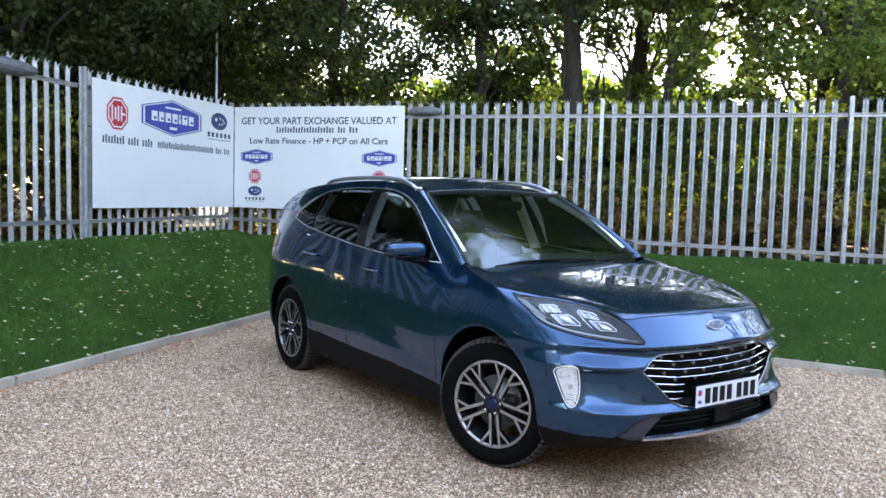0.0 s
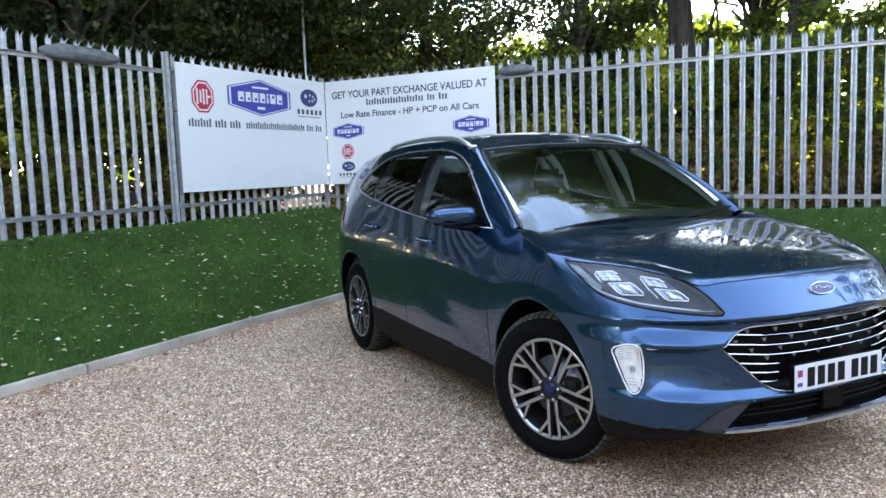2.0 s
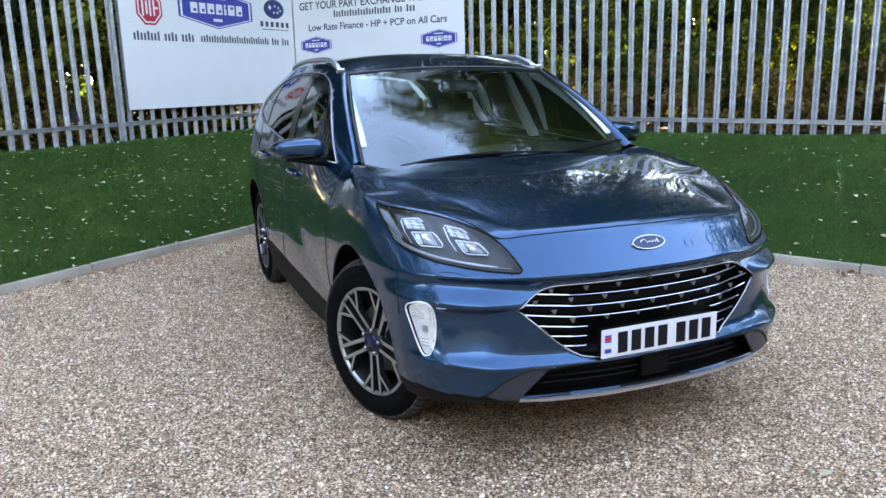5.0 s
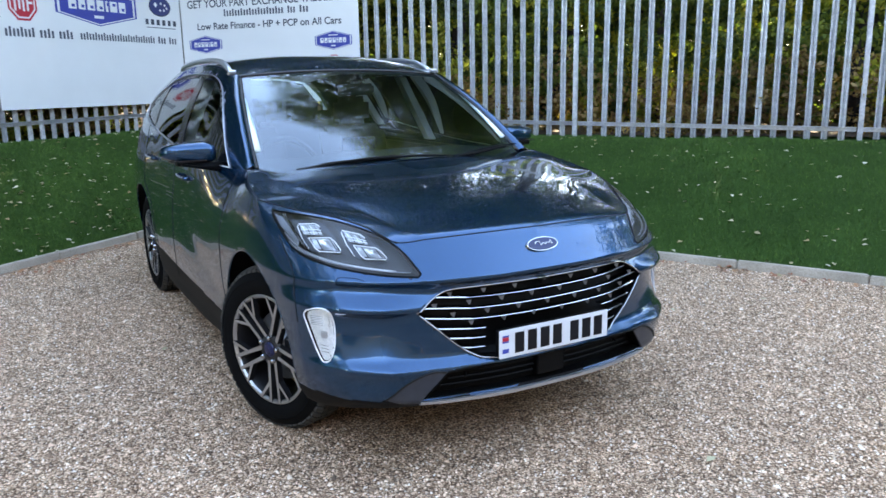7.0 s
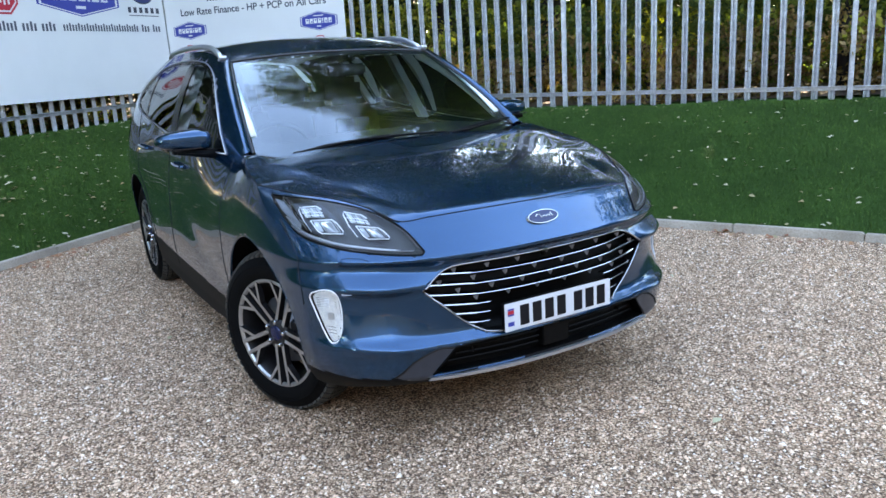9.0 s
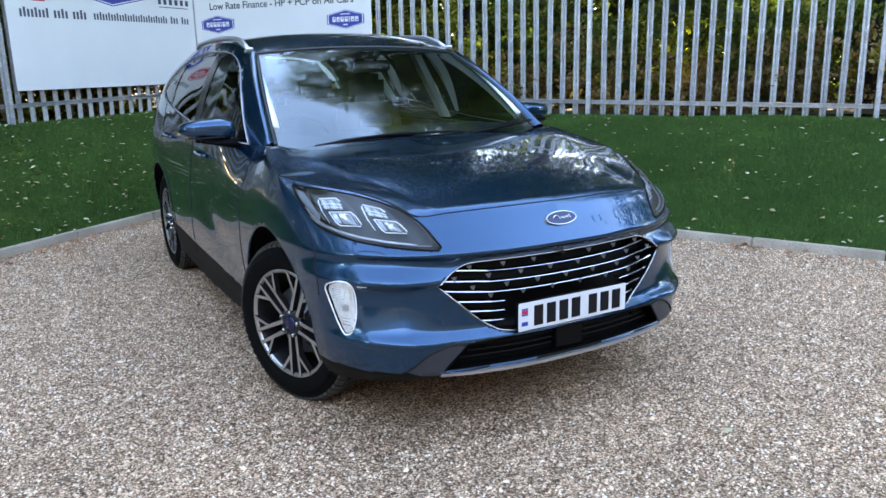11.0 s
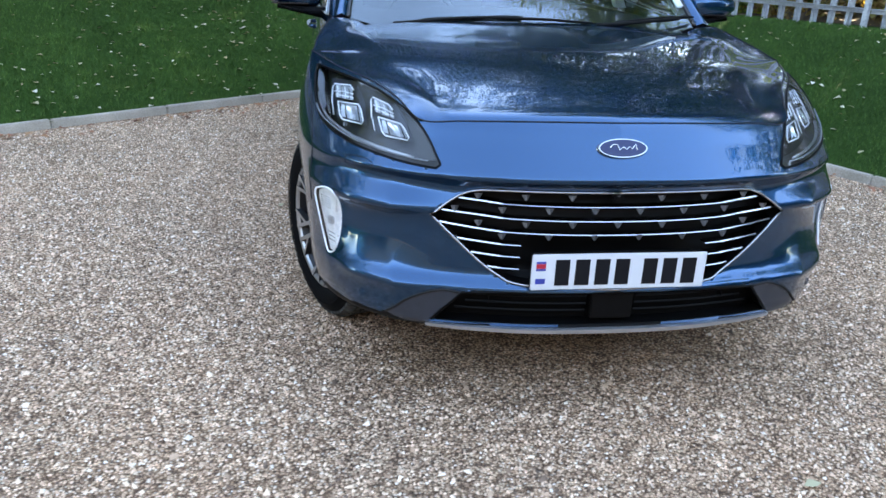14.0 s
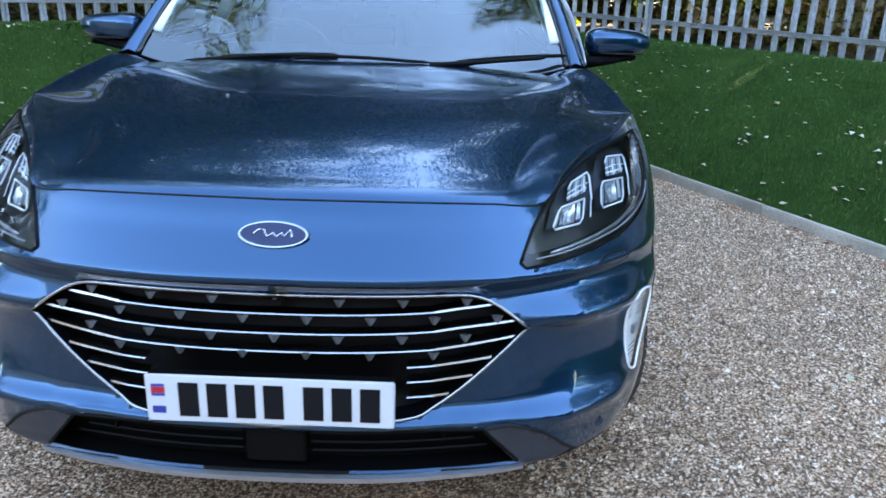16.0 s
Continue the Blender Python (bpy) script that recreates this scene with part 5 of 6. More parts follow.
def build_lamps(car):
    surf = lambda u, v: shell(u, v)
    for mirror in (False, True):
        # headlamp lens with its rim
        p, fs = surface_patch(LAMP, surf, 34, 22, 0.002)
        lens = sub_mesh("headlamp_lens", p, fs, LENS, car, mirror)
        lens.visible_shadow = False
        rim = shell_line(LAMP + LAMP[:1], 0.001)
        strip_part("headlamp_rim", rim, 0.0036, TRIM, car, mirror, 6)
        low = shell_line([(c, z + 0.012) for c, z in LAMP[-19:-1]], 0.0045)
        strip_part("light_guide", low, 0.0022, SIDE_GREY, car, mirror, 6, "pale light guide along the lamp's lower edge")

        band = shell_line([(c * 0.985 + 0.0068, z + 0.020) for c, z in LAMP[-21:-3]], -0.010)
        strip_part("light_guide", band, [0.002] + [0.0045] * (len(band) - 2) + [0.002], SATIN, car, mirror, 6, "silver band inside the lamp's lower edge")

        def deep(c, z, d):
            q = shell(c, z)
            return np.array([q[0] * (1 - d * 0.25), q[1] + d, q[2]])

        # two projector units set back in the lamp, each a light-guide frame round an upper and a lower cell
        for tl, tr, br, bl in (
            ((0.619, 0.940), (0.515, 0.944), (0.506, 0.856), (0.626, 0.858)),
            ((0.480, 0.930), (0.400, 0.908), (0.372, 0.836), (0.474, 0.842)),
        ):
            tl, tr, br, bl = (deep(*q, 0.030) for q in (tl, tr, br, bl))

            def at(u, v, d=0.0):
                """A place on the unit: u across, v down, d behind its face."""
                q = (tl * (1 - u) + tr * u) * (1 - v) + (bl * (1 - u) + br * u) * v
                return flip(q + np.array([-0.2 * d, d, 0]), mirror)

            def cell(u0, u1, v0, v1, d, material, name, label=""):
                bm = bmesh.new()
                rows = [[bm.verts.new(at(u0 + (u1 - u0) * a, v0 + (v1 - v0) * b, d + 0.014 * math.sin(math.pi * a) * math.sin(math.pi * b))) for a in np.linspace(0, 1, 7)] for b in np.linspace(0, 1, 5)]
                for p, q in zip(rows, rows[1:]):
                    for k in range(6):
                        bm.faces.new((p[k], p[k + 1], q[k + 1], q[k]))
                return part(name, bm, material, car, label, smooth=True)

            def lines(name, uv, radius, material, d=0.0):
                bm = bmesh.new()
                tube(bm, [at(u, v, d) for u, v in uv], radius, 6)
                return part(name, bm, material, car, smooth=True)

            bm = bmesh.new()
            bm.faces.new([bm.verts.new(at(u, v, 0.030)) for u, v in ((-0.10, -0.08), (0.86, -0.10), (1.08, 0.46), (1.08, 1.08), (0.12, 1.10), (-0.06, 0.70))])
            part("lamp_bezel", bm, BLADE_GREY, car)
            upper = [(-0.02, 0.62), (0.0, 0.14), (0.08, 0.03), (0.66, 0.0), (0.76, 0.12)]
            lines("lamp_frame", upper, 0.0026, LAMP_FROST)
            lines("lamp_frame", [(-0.02, 0.50), (0.05, 0.95)], 0.0018, LAMP_FROST)
            loop = [(0.20, 0.54), (0.90, 0.50), (0.98, 0.62), (1.02, 0.90), (0.96, 1.0), (0.34, 1.02), (0.26, 0.92), (0.20, 0.54)]
            lines("lamp_frame", loop, 0.0026, LAMP_FROST)
            lines("lamp_divider", [(0.06, 0.26), (0.40, 0.22), (0.74, 0.25)], 0.0016, LAMP_FROST, 0.003)
            cell(0.10, 0.72, 0.06, 0.44, 0.008, LENS_BLOCK, "lamp_reflector")
            cell(0.28, 0.94, 0.57, 0.96, 0.010, LENS_BLOCK, "lamp_reflector")
            cell(0.50, 0.80, 0.60, 0.94, -0.004, LAMP_WHITE, "lamp_projector")
            lines("lamp_fin", [(0.12, 0.36), (0.72, 0.36)], 0.0030, LAMP_FROST, 0.006)
            for k in range(4):
                u = 0.16 + 0.14 * k
                lines("lamp_fin", [(u, 0.09), (u + 0.03, 0.24), (u + 0.01, 0.42)], 0.0016, LAMP_GREY if k % 2 else LAMP_FROST, 0.004)
            lines("lamp_fin", [(0.44, 0.57), (0.47, 0.97)], 0.0020, LAMP_GREY, 0.002)
            lines("lamp_fin", [(0.86, 0.56), (0.90, 0.95)], 0.0020, LAMP_GREY, 0.002)
        bm = bmesh.new()
        tube(bm, [flip(deep(c, z, 0.014), mirror) for c, z in ((0.650, 0.966), (0.646, 0.92), (0.630, 0.862))], 0.007, 8)
        part("lamp_post", bm, GLOSS_BLACK, car, smooth=True)
        # grey side reflector at the rear of the lamp
        bm = bmesh.new()
        bm.faces.new([bm.verts.new(flip(deep(c, z, 0.008), mirror)) for c, z in ((0.662, 0.868), (0.70, 0.93), (0.695, 0.966), (0.664, 0.958), (0.642, 0.890))])
        part("side_reflector", bm, SIDE_GREY, car)
        # fog and running lamp
        p, fs = surface_patch(FOG, surf, 14, 26, 0.001)
        fl = sub_mesh("fog_lamp_lens", p, fs, LENS, car, mirror)
        fl.visible_shadow = False
        p, fs = surface_patch([(0.642 + (c - 0.642) * 0.9, 0.565 + (z - 0.565) * 0.94) for c, z in FOG], surf, 12, 22, -0.0085)
        sub_mesh("running_lamp", p, fs, FOG_WHITE, car, mirror, label="white running lamp")
        strip_part("fog_lamp_rim", shell_line(FOG + FOG[:1], 0.001), 0.003, LAMP_FROST, car, mirror, 6)
        for k in range(9):
            z = 0.60 + k * 0.0065 if k < 6 else 0.50 + (k - 6) * 0.012
            strip_part("lamp_flute", shell_line([(0.604, z), (0.64, z + 0.003), (0.682, z + 0.001)] if z > 0.55 else [(0.622, z), (0.635, z + 0.002), (0.650, z + 0.002)], -0.008), 0.0014, LAMP_WHITE, car, mirror, 4)
        ctr = shell_line([(0.632, 0.568)], -0.006)[0]
        bm = bmesh.new()
        box(bm, -0.012, 0.012, -0.005, 0.006, -0.013, 0.013, 0.003, Matrix.Translation(flip(ctr, mirror)) @ Matrix.Rotation(radians(48 if mirror else -48) * -1, 4, "Z"))
        part("fog_projector", bm, SATIN, car)
        # tail lamp at the rear corner
        TL = [(2.16, 1.02), (2.18, 1.13), (2.36, 1.16), (2.56, 1.15), (2.58, 1.03), (2.36, 1.00)]
        p, fs = surface_patch(TL, surf, 16, 8, 0.004)
        sub_mesh("tail_lamp", p, fs, RED_LENS, car, mirror, label="red tail lamp")


def build_wheels(car):
    R, rim_r, hw = 0.357, 0.242, 0.102
    # meshes in wheel coordinates: x along the axle to the outside
    half = [(0, R + 0.002), (hw * 0.40, R + 0.001), (hw * 0.66, R - 0.004), (hw * 0.82, R - 0.018), (hw * 0.93, R - 0.045), (hw, rim_r + 0.060), (hw * 1.0, rim_r + 0.040), (hw * 0.95, rim_r + 0.012), (hw * 0.82, rim_r - 0.004)]
    prof = [(-x, r) for x, r in half[:0:-1]] + half

    def lathe(profile, n=72, closed=False):
        verts = [(x, r * math.cos(2 * math.pi * k / n), r * math.sin(2 * math.pi * k / n)) for k in range(n) for x, r in profile]
        m = len(profile)
        faces = [(k * m + j, k * m + j + 1, (k + 1) % n * m + j + 1, (k + 1) % n * m + j) for k in range(n) for j in range(m - 1)]
        return verts, faces

    tv, tf = lathe(prof, 72)
    tyre_me = mesh_of("tyre", tv, tf, RUBBER, True)
    # tread blocks: outer shoulder ribs and two centre rows
    bv, bf = [], []
    rows = ((-0.084, -0.056), (-0.048, -0.022), (-0.014, 0.014), (0.022, 0.048), (0.056, 0.084))
    for q, (a, b) in enumerate(rows):
        for k in range(60):
            t0, t1 = 2 * math.pi * (k + 0.07 + 0.13 * q) / 60, 2 * math.pi * (k + 0.80 + 0.13 * q) / 60
            i = len(bv)
            for x in (a, b):
                edge = 0.017 if abs(x) > 0.08 else 0.0
                for t in (t0, t1):
                    for r in (R - 0.006 - edge, R + 0.0075 - edge):
                        bv.append((x, r * math.cos(t), r * math.sin(t)))
            bf += [(i + 1, i + 3, i + 7, i + 5), (i, i + 1, i + 5, i + 4), (i + 2, i + 6, i + 7, i + 3), (i, i + 2, i + 3, i + 1), (i + 4, i + 5, i + 7, i + 6)]
    tread_me = mesh_of("tread", bv, bf, DUSTY_RUBBER)
    # raised ring and bars of unread moulding on the sidewall
    lv, lf = lathe([(hw + 0.0005, rim_r + 0.060), (hw + 0.003, rim_r + 0.063), (hw + 0.0005, rim_r + 0.066)], 72)
    ring_me = mesh_of("sidewall_ring", lv, lf, RUBBER, True)
    # rim barrel and lip
    rv, rf = lathe([(hw * 0.86, rim_r - 0.001), (hw * 0.88, rim_r - 0.006), (hw * 0.80, rim_r - 0.013), (hw * 0.5, rim_r - 0.022), (0.0, rim_r - 0.035), (-hw * 0.8, rim_r - 0.025), (-hw * 0.85, rim_r)], 72)
    barrel_me = mesh_of("rim_barrel", rv, rf, ALLOY_DARK, True)
    iv, jf = lathe([(hw * 0.90, rim_r + 0.002), (hw * 0.93, rim_r - 0.003), (hw * 0.90, rim_r - 0.012), (hw * 0.82, rim_r - 0.016)], 72)
    lip_me = mesh_of("rim_lip", iv, jf, ALLOY, True)

    def bar(bm, a, b, w0, w1, x0, x1, depth=0.024):
        """A spoke piece from a to b in the wheel's plane: bright face, dark flanks."""
        a, b = Vector(a), Vector(b)
        d = (b - a).normalized()
        s = Vector((-d.y, d.x))
        f = [(x0, a - s * w0), (x0, a + s * w0), (x1, b + s * w1), (x1, b - s * w1)]
        k = [(x0 - depth, a - s * w0 * 1.5), (x0 - depth, a + s * w0 * 1.5), (x1 - depth, b + s * w1 * 1.5), (x1 - depth, b - s * w1 * 1.5)]
        fv = [bm.verts.new((x, p.x, p.y)) for x, p in f]
        kv = [bm.verts.new((x, p.x, p.y)) for x, p in k]
        bm.faces.new(fv).material_index = 0
        for i in range(4):
            bm.faces.new((fv[i], kv[i], kv[(i + 1) % 4], fv[(i + 1) % 4])).material_index = 1

    bm = bmesh.new()
    for s in (-1, 1):
        def pt(r, lat):
            return (lat * s, r)
        bar(bm, pt(0.048, 0.021), pt(0.236, 0.029), 0.0085, 0.0068, 0.080, 0.097)
        bar(bm, pt(0.150, 0.028), pt(0.218, 0.095), 0.0072, 0.0062, 0.0885, 0.097)
    bmesh.ops.recalc_face_normals(bm, faces=bm.faces)
    spoke_me = bpy.data.meshes.new("spoke")
    bm.to_mesh(spoke_me)
    bm.free()
    spoke_me.materials.append(ALLOY)
    spoke_me.materials.append(ALLOY_DARK)
    hv, hf = lathe([(0.070, 0.066), (0.080, 0.060), (0.083, 0.038), (0.083, 0.034)], 40)
    hub_me = mesh_of("hub", hv, hf, ALLOY_DARK, True)
    cv, cf = lathe([(0.080, 0.034), (0.088, 0.032), (0.090, 0.024), (0.091, 0.0005)], 40)
    cap_me = mesh_of("centre_cap", cv, cf, BADGE_BLUE, True)
    nv, nf = lathe([(0.070, 0.012), (0.094, 0.0105), (0.098, 0.007), (0.099, 0.0004)], 12)
    nut_me = mesh_of("wheel_nut", nv, nf, CHROME, True)
    dv, df = lathe([(0.015, 0.150), (0.020, 0.150), (0.020, 0.06), (0.045, 0.055), (0.045, 0.001)], 48)
    disc_me = mesh_of("brake_disc", dv, df, STUD, True)
    bm = bmesh.new()
    box(bm, -0.03, 0.05, 0.05, 0.135, -0.10, 0.06, 0.012)
    cal_me = bpy.data.meshes.new("brake_caliper")
    bm.to_mesh(cal_me)
    bm.free()
    cal_me.materials.append(ALLOY_DARK)
    for x, y, steer, spin in ((-0.784, -1.343, 21.5, 44), (0.748, -1.341, 18, 30), (-0.795, AXLE_R, 0, 20), (0.795, AXLE_R, 0, 44)):
        side = -1 if x < 0 else 1
        hubm = Matrix.Translation((x, y, R - 0.004)) @ Matrix.Rotation(radians(steer + (180 if side < 0 else 0)), 4, "Z")
        wheel = new("wheel")
        wheel.parent = car
        wheel.matrix_basis = hubm

        def add(name, me, m=Matrix.Identity(4)):
            ob = new(name, me)
            ob.parent = wheel
            ob.matrix_basis = m

        for name, me in (("tyre", tyre_me), ("tread", tread_me), ("sidewall_ring", ring_me), ("rim_barrel", barrel_me), ("rim_lip", lip_me), ("hub", hub_me), ("centre_cap", cap_me), ("brake_disc", disc_me)):
            add(name, me)
        add("brake_caliper", cal_me)
        for k in range(5):
            a = radians(spin + 72 * k)
            add("spoke", spoke_me, Matrix.Rotation(a, 4, "X"))
            add("wheel_nut", nut_me, Matrix.Rotation(a + radians(36), 4, "X") @ Matrix.Translation((0, 0.054, 0)))


def build_mirrors_and_trim(car):
    for mirror in (False, True):
        # mirror housing: a rounded shell, blue above, black below
        bm = bmesh.new()
        bmesh.ops.create_uvsphere(bm, u_segments=32, v_segments=20, radius=1.0)
        for v in bm.verts:
            x, y, z = v.co
            k = lambda q: math.copysign(abs(q) ** 0.66, q)
            out = k(x) * 0.5 + 0.5   # 0 beside the door, 1 at the tip
            v.co = Vector((0.974 + 0.128 * k(x), -0.585 + 0.088 * k(y) * (1 - 0.3 * out) + 0.025 * x, 1.147 + 0.004 * out + 0.063 * k(z) * (1 - 0.40 * out)))
            if y > 0.55:
                v.co.y = min(v.co.y, -0.535)
        if mirror:
            for v in bm.verts:
                v.co.x *= -1
            bmesh.ops.reverse_faces(bm, faces=bm.faces)
        for f in bm.faces:
            f.material_index = 1 if f.calc_center_median().z < 1.104 + 0.06 * (abs(f.calc_center_median().x) - 0.87) else 0
        ob = part("door_mirror", bm, [PAINT, TRIM], car, "blue door mirror with a black underside", smooth=True)
        bm = bmesh.new()
        box(bm, 0.875, 1.07, -0.534, -0.528, 1.10, 1.19, 0.012)
        if mirror:
            for v in bm.verts:
                v.co.x *= -1
            bmesh.ops.reverse_faces(bm, faces=bm.faces)
        part("mirror_glass", bm, CHROME, ob)
        bm = bmesh.new()
        box(bm, 0.790, 1.035, -0.665, -0.555, 1.046, 1.096, 0.014)
        for v in bm.verts:   # the foot thins towards the tip
            out = max(0.0, (v.co.x - 0.83) / 0.2)
            v.co.z += 0.046 * out if v.co.z < 1.07 else 0.008 * out
            v.co.y += -0.02 * (1 - out) if v.co.y < -0.61 else -0.02 * out
            v.co.x *= -1 if mirror else 1
        if mirror:
            bmesh.ops.reverse_faces(bm, faces=bm.faces)
        part("mirror_arm", bm, TRIM, ob, smooth=True)
        bm = bmesh.new()
        box(bm, 0.90, 1.06, -0.668, -0.655, 1.110, 1.116, 0.002)
        if mirror:
            for v in bm.verts:
                v.co.x *= -1
            bmesh.ops.reverse_faces(bm, faces=bm.faces)
        part("mirror_indicator", bm, LAMP_GREY, ob)
        # handles
        for y, z in ((-0.03, 0.972), (0.93, 1.012)):
            pts = [shell(at_y(y + d, z + 0.035 * d), z + 0.035 * d) for d in (-0.10, -0.085, -0.03, 0.03, 0.085, 0.10)]
            lift = [0.004, 0.022, 0.030, 0.030, 0.022, 0.004]
            run = [p + np.array([l, 0, 0]) for p, l in zip(pts, lift)]
            strip_part("door_handle", dense(run, 4), 0.0105, PAINT, car, mirror, 8)
            strip_part("handle_chrome", [p + np.array([0.009, 0, 0.006]) for p in dense(run[1:-1], 3)], 0.0035, SATIN, car, mirror, 6)
    # cowl and wipers
    verts, faces = [], []
    n = 31
    for f in np.linspace(-1, 1, n):
        a = abs(f)
        drop = 0.026 * a ** 2.3 + 0.030 * math.exp(-((a - 0.75) / 0.22) ** 2)
        verts += [(0.79 * f, -1.045 + 0.05 * a ** 2.4, 1.078 - drop), (0.76 * f, -1.00 + 0.05 * a ** 2.2, 1.074 - drop), (0.75 * f, -0.93 + 0.03 * a ** 2.2, 1.125 - drop)]
    for i in range(n - 1):
        for j in range(2):
            a = i * 3 + j
            faces.append((a, a + 3, a + 4, a + 1))
    raw("scuttle", verts, faces, TRIM, car, smooth=True)
    for arm, blade in (([(-0.56, -0.985, 1.066), (-0.43, -1.00, 1.082), (-0.30, -1.015, 1.097), (-0.16, -1.022, 1.106), (-0.04, -1.02, 1.108)], [(-0.44, -0.985, 1.088), (-0.22, -1.024, 1.103), (0.02, -1.036, 1.104), (0.27, -1.030, 1.093)]),
                       ([(0.27, -1.035, 1.086), (0.40, -1.02, 1.095), (0.52, -1.00, 1.106), (0.66, -0.968, 1.116)], [(0.36, -1.01, 1.098), (0.50, -0.99, 1.112), (0.62, -0.965, 1.119), (0.735, -0.93, 1.122)])):
        w = bmesh.new()
        run = dense(blade, 5)
        tube(w, run, [0.004] + [0.0065] * (len(run) - 2) + [0.003], 6)
        ob = part("wiper", w, TRIM, car, smooth=True)
        w = bmesh.new()
        run = dense(arm, 5)
        tube(w, run, [0.010] * 6 + [0.0075] * (len(run) - 7) + [0.004], 6)
        part("wiper_arm", w, TRIM, ob, smooth=True)
    # antenna fin
    bm = bmesh.new()
    box(bm, -0.02, 0.02, 1.45, 1.60, 1.58, 1.63, 0.012)
    part("roof_fin", bm, PAINT, car)


def build_cabin(car):
    bm = bmesh.new()
    box(bm, -0.66, 0.66, -0.95, 1.85, 0.32, 0.40, 0.01)
    part("cabin_floor", bm, CABIN, car)
    for s in (-1, 1):
        bm = bmesh.new()
        box(bm, s * 0.78 - 0.03, s * 0.78 + 0.03, -0.90, 1.80, 0.40, 1.07, 0.02)
        part("door_card", bm, CABIN, car)
        # pale pillar trims
        for y0, z0, y1, z1, w in ((0.235, 1.08, 0.275, 1.50, 0.075), (1.06, 1.15, 1.08, 1.48, 0.05)):
            a, b = cabin_side(y0, np.array(side_v(y0, z0))), cabin_side(y1, np.array(side_v(y1, z1)))
            b2 = bmesh.new()
            q = [a + np.array([-0.025, -w / 2, 0]), a + np.array([-0.025, w / 2, 0]), b + np.array([-0.025, w / 2, 0]), b + np.array([-0.025, -w / 2, 0])]
            k = [p + np.array([-0.05, 0, 0]) for p in q]
            fv = [b2.verts.new(flip(p, s < 0)) for p in q]
            kv = [b2.verts.new(flip(p, s < 0)) for p in k]
            b2.faces.new(fv)
            b2.faces.new(kv[::-1])
            for i in range(4):
                b2.faces.new((fv[i], fv[(i + 1) % 4], kv[(i + 1) % 4], kv[i]))
            bmesh.ops.recalc_face_normals(b2, faces=b2.faces)
            part("pillar_trim", b2, PALE_TRIM, car)
        run = [ROOF_EDGE(y) + np.array([-0.06, 0.02, -0.025]) for y in np.linspace(-0.86, -0.22, 10)]
        strip_part("pillar_trim", run, 0.026, PALE_TRIM, car, s < 0, 8)
    # headlining
    verts, faces = [], []
    ys = np.linspace(-0.20, 1.85, 20)
    for y in ys:
        e, m = ROOF_EDGE(y), ROOF_MID(y)
        for f in np.linspace(-1, 1, 15):
            a = abs(f)
            verts.append((e[0] * 0.96 * f, y, m[2] + (e[2] - m[2]) * a ** 2.6 - 0.035))
    for i in range(len(ys) - 1):
        for j in range(14):
            a = i * 15 + j
            faces.append((a, a + 15, a + 16, a + 1))
    raw("headlining", verts, faces, PALE_TRIM, car, smooth=True)
    # dashboard
    bm = bmesh.new()
    box(bm, -0.70, 0.70, -0.98, -0.42, 0.62, 1.045, 0.06)
    part("dashboard", bm, CABIN, car, smooth=True)
    bm = bmesh.new()
    box(bm, -0.10, 0.10, -0.45, -0.43, 1.04, 1.17, 0.006)
    part("centre_screen", bm, GLOSS_BLACK, car)
    bm = bmesh.new()
    n = 28
    ctr = Vector((-0.37, -0.28, 1.0))
    t = Matrix.Translation(ctr) @ Matrix.Rotation(radians(62), 4, "X")
    tube(bm, [t @ Vector((0.185 * math.cos(2 * math.pi * k / n), 0.185 * math.sin(2 * math.pi * k / n), 0)) for k in range(n + 1)], 0.015, 8, close=False)
    tube(bm, [t @ Vector(p) for p in ((-0.18, 0, 0), (0, -0.02, -0.02), (0.18, 0, 0))], 0.02, 6)
    part("steering_wheel", bm, CABIN, car, smooth=True)
    bm = bmesh.new()
    box(bm, -0.12, 0.12, -0.42, -0.395, 1.40, 1.465, 0.012)
    part("rear_view_mirror", bm, TRIM, car)

    def seat(x, y, w):
        bm = bmesh.new()
        box(bm, x - w, x + w, y - 0.25, y + 0.25, 0.42, 0.60, 0.05)
        box(bm, x - w * 0.95, x + w * 0.95, -0.06, 0.08, 0.0, 0.66, 0.05, Matrix.Translation((0, y + 0.26, 0.55)) @ Matrix.Rotation(radians(-14), 4, "X"))
        part("seat", bm, SEAT, car, smooth=True)
        bm = bmesh.new()
        box(bm, x - 0.13, x + 0.13, y + 0.37, y + 0.46, 1.19, 1.38, 0.04)
        part("head_restraint", bm, SEAT, car, smooth=True)

    seat(-0.37, 0.10, 0.25)
    seat(0.37, 0.10, 0.25)
    seat(-0.34, 1.02, 0.32)
    seat(0.34, 1.02, 0.32)


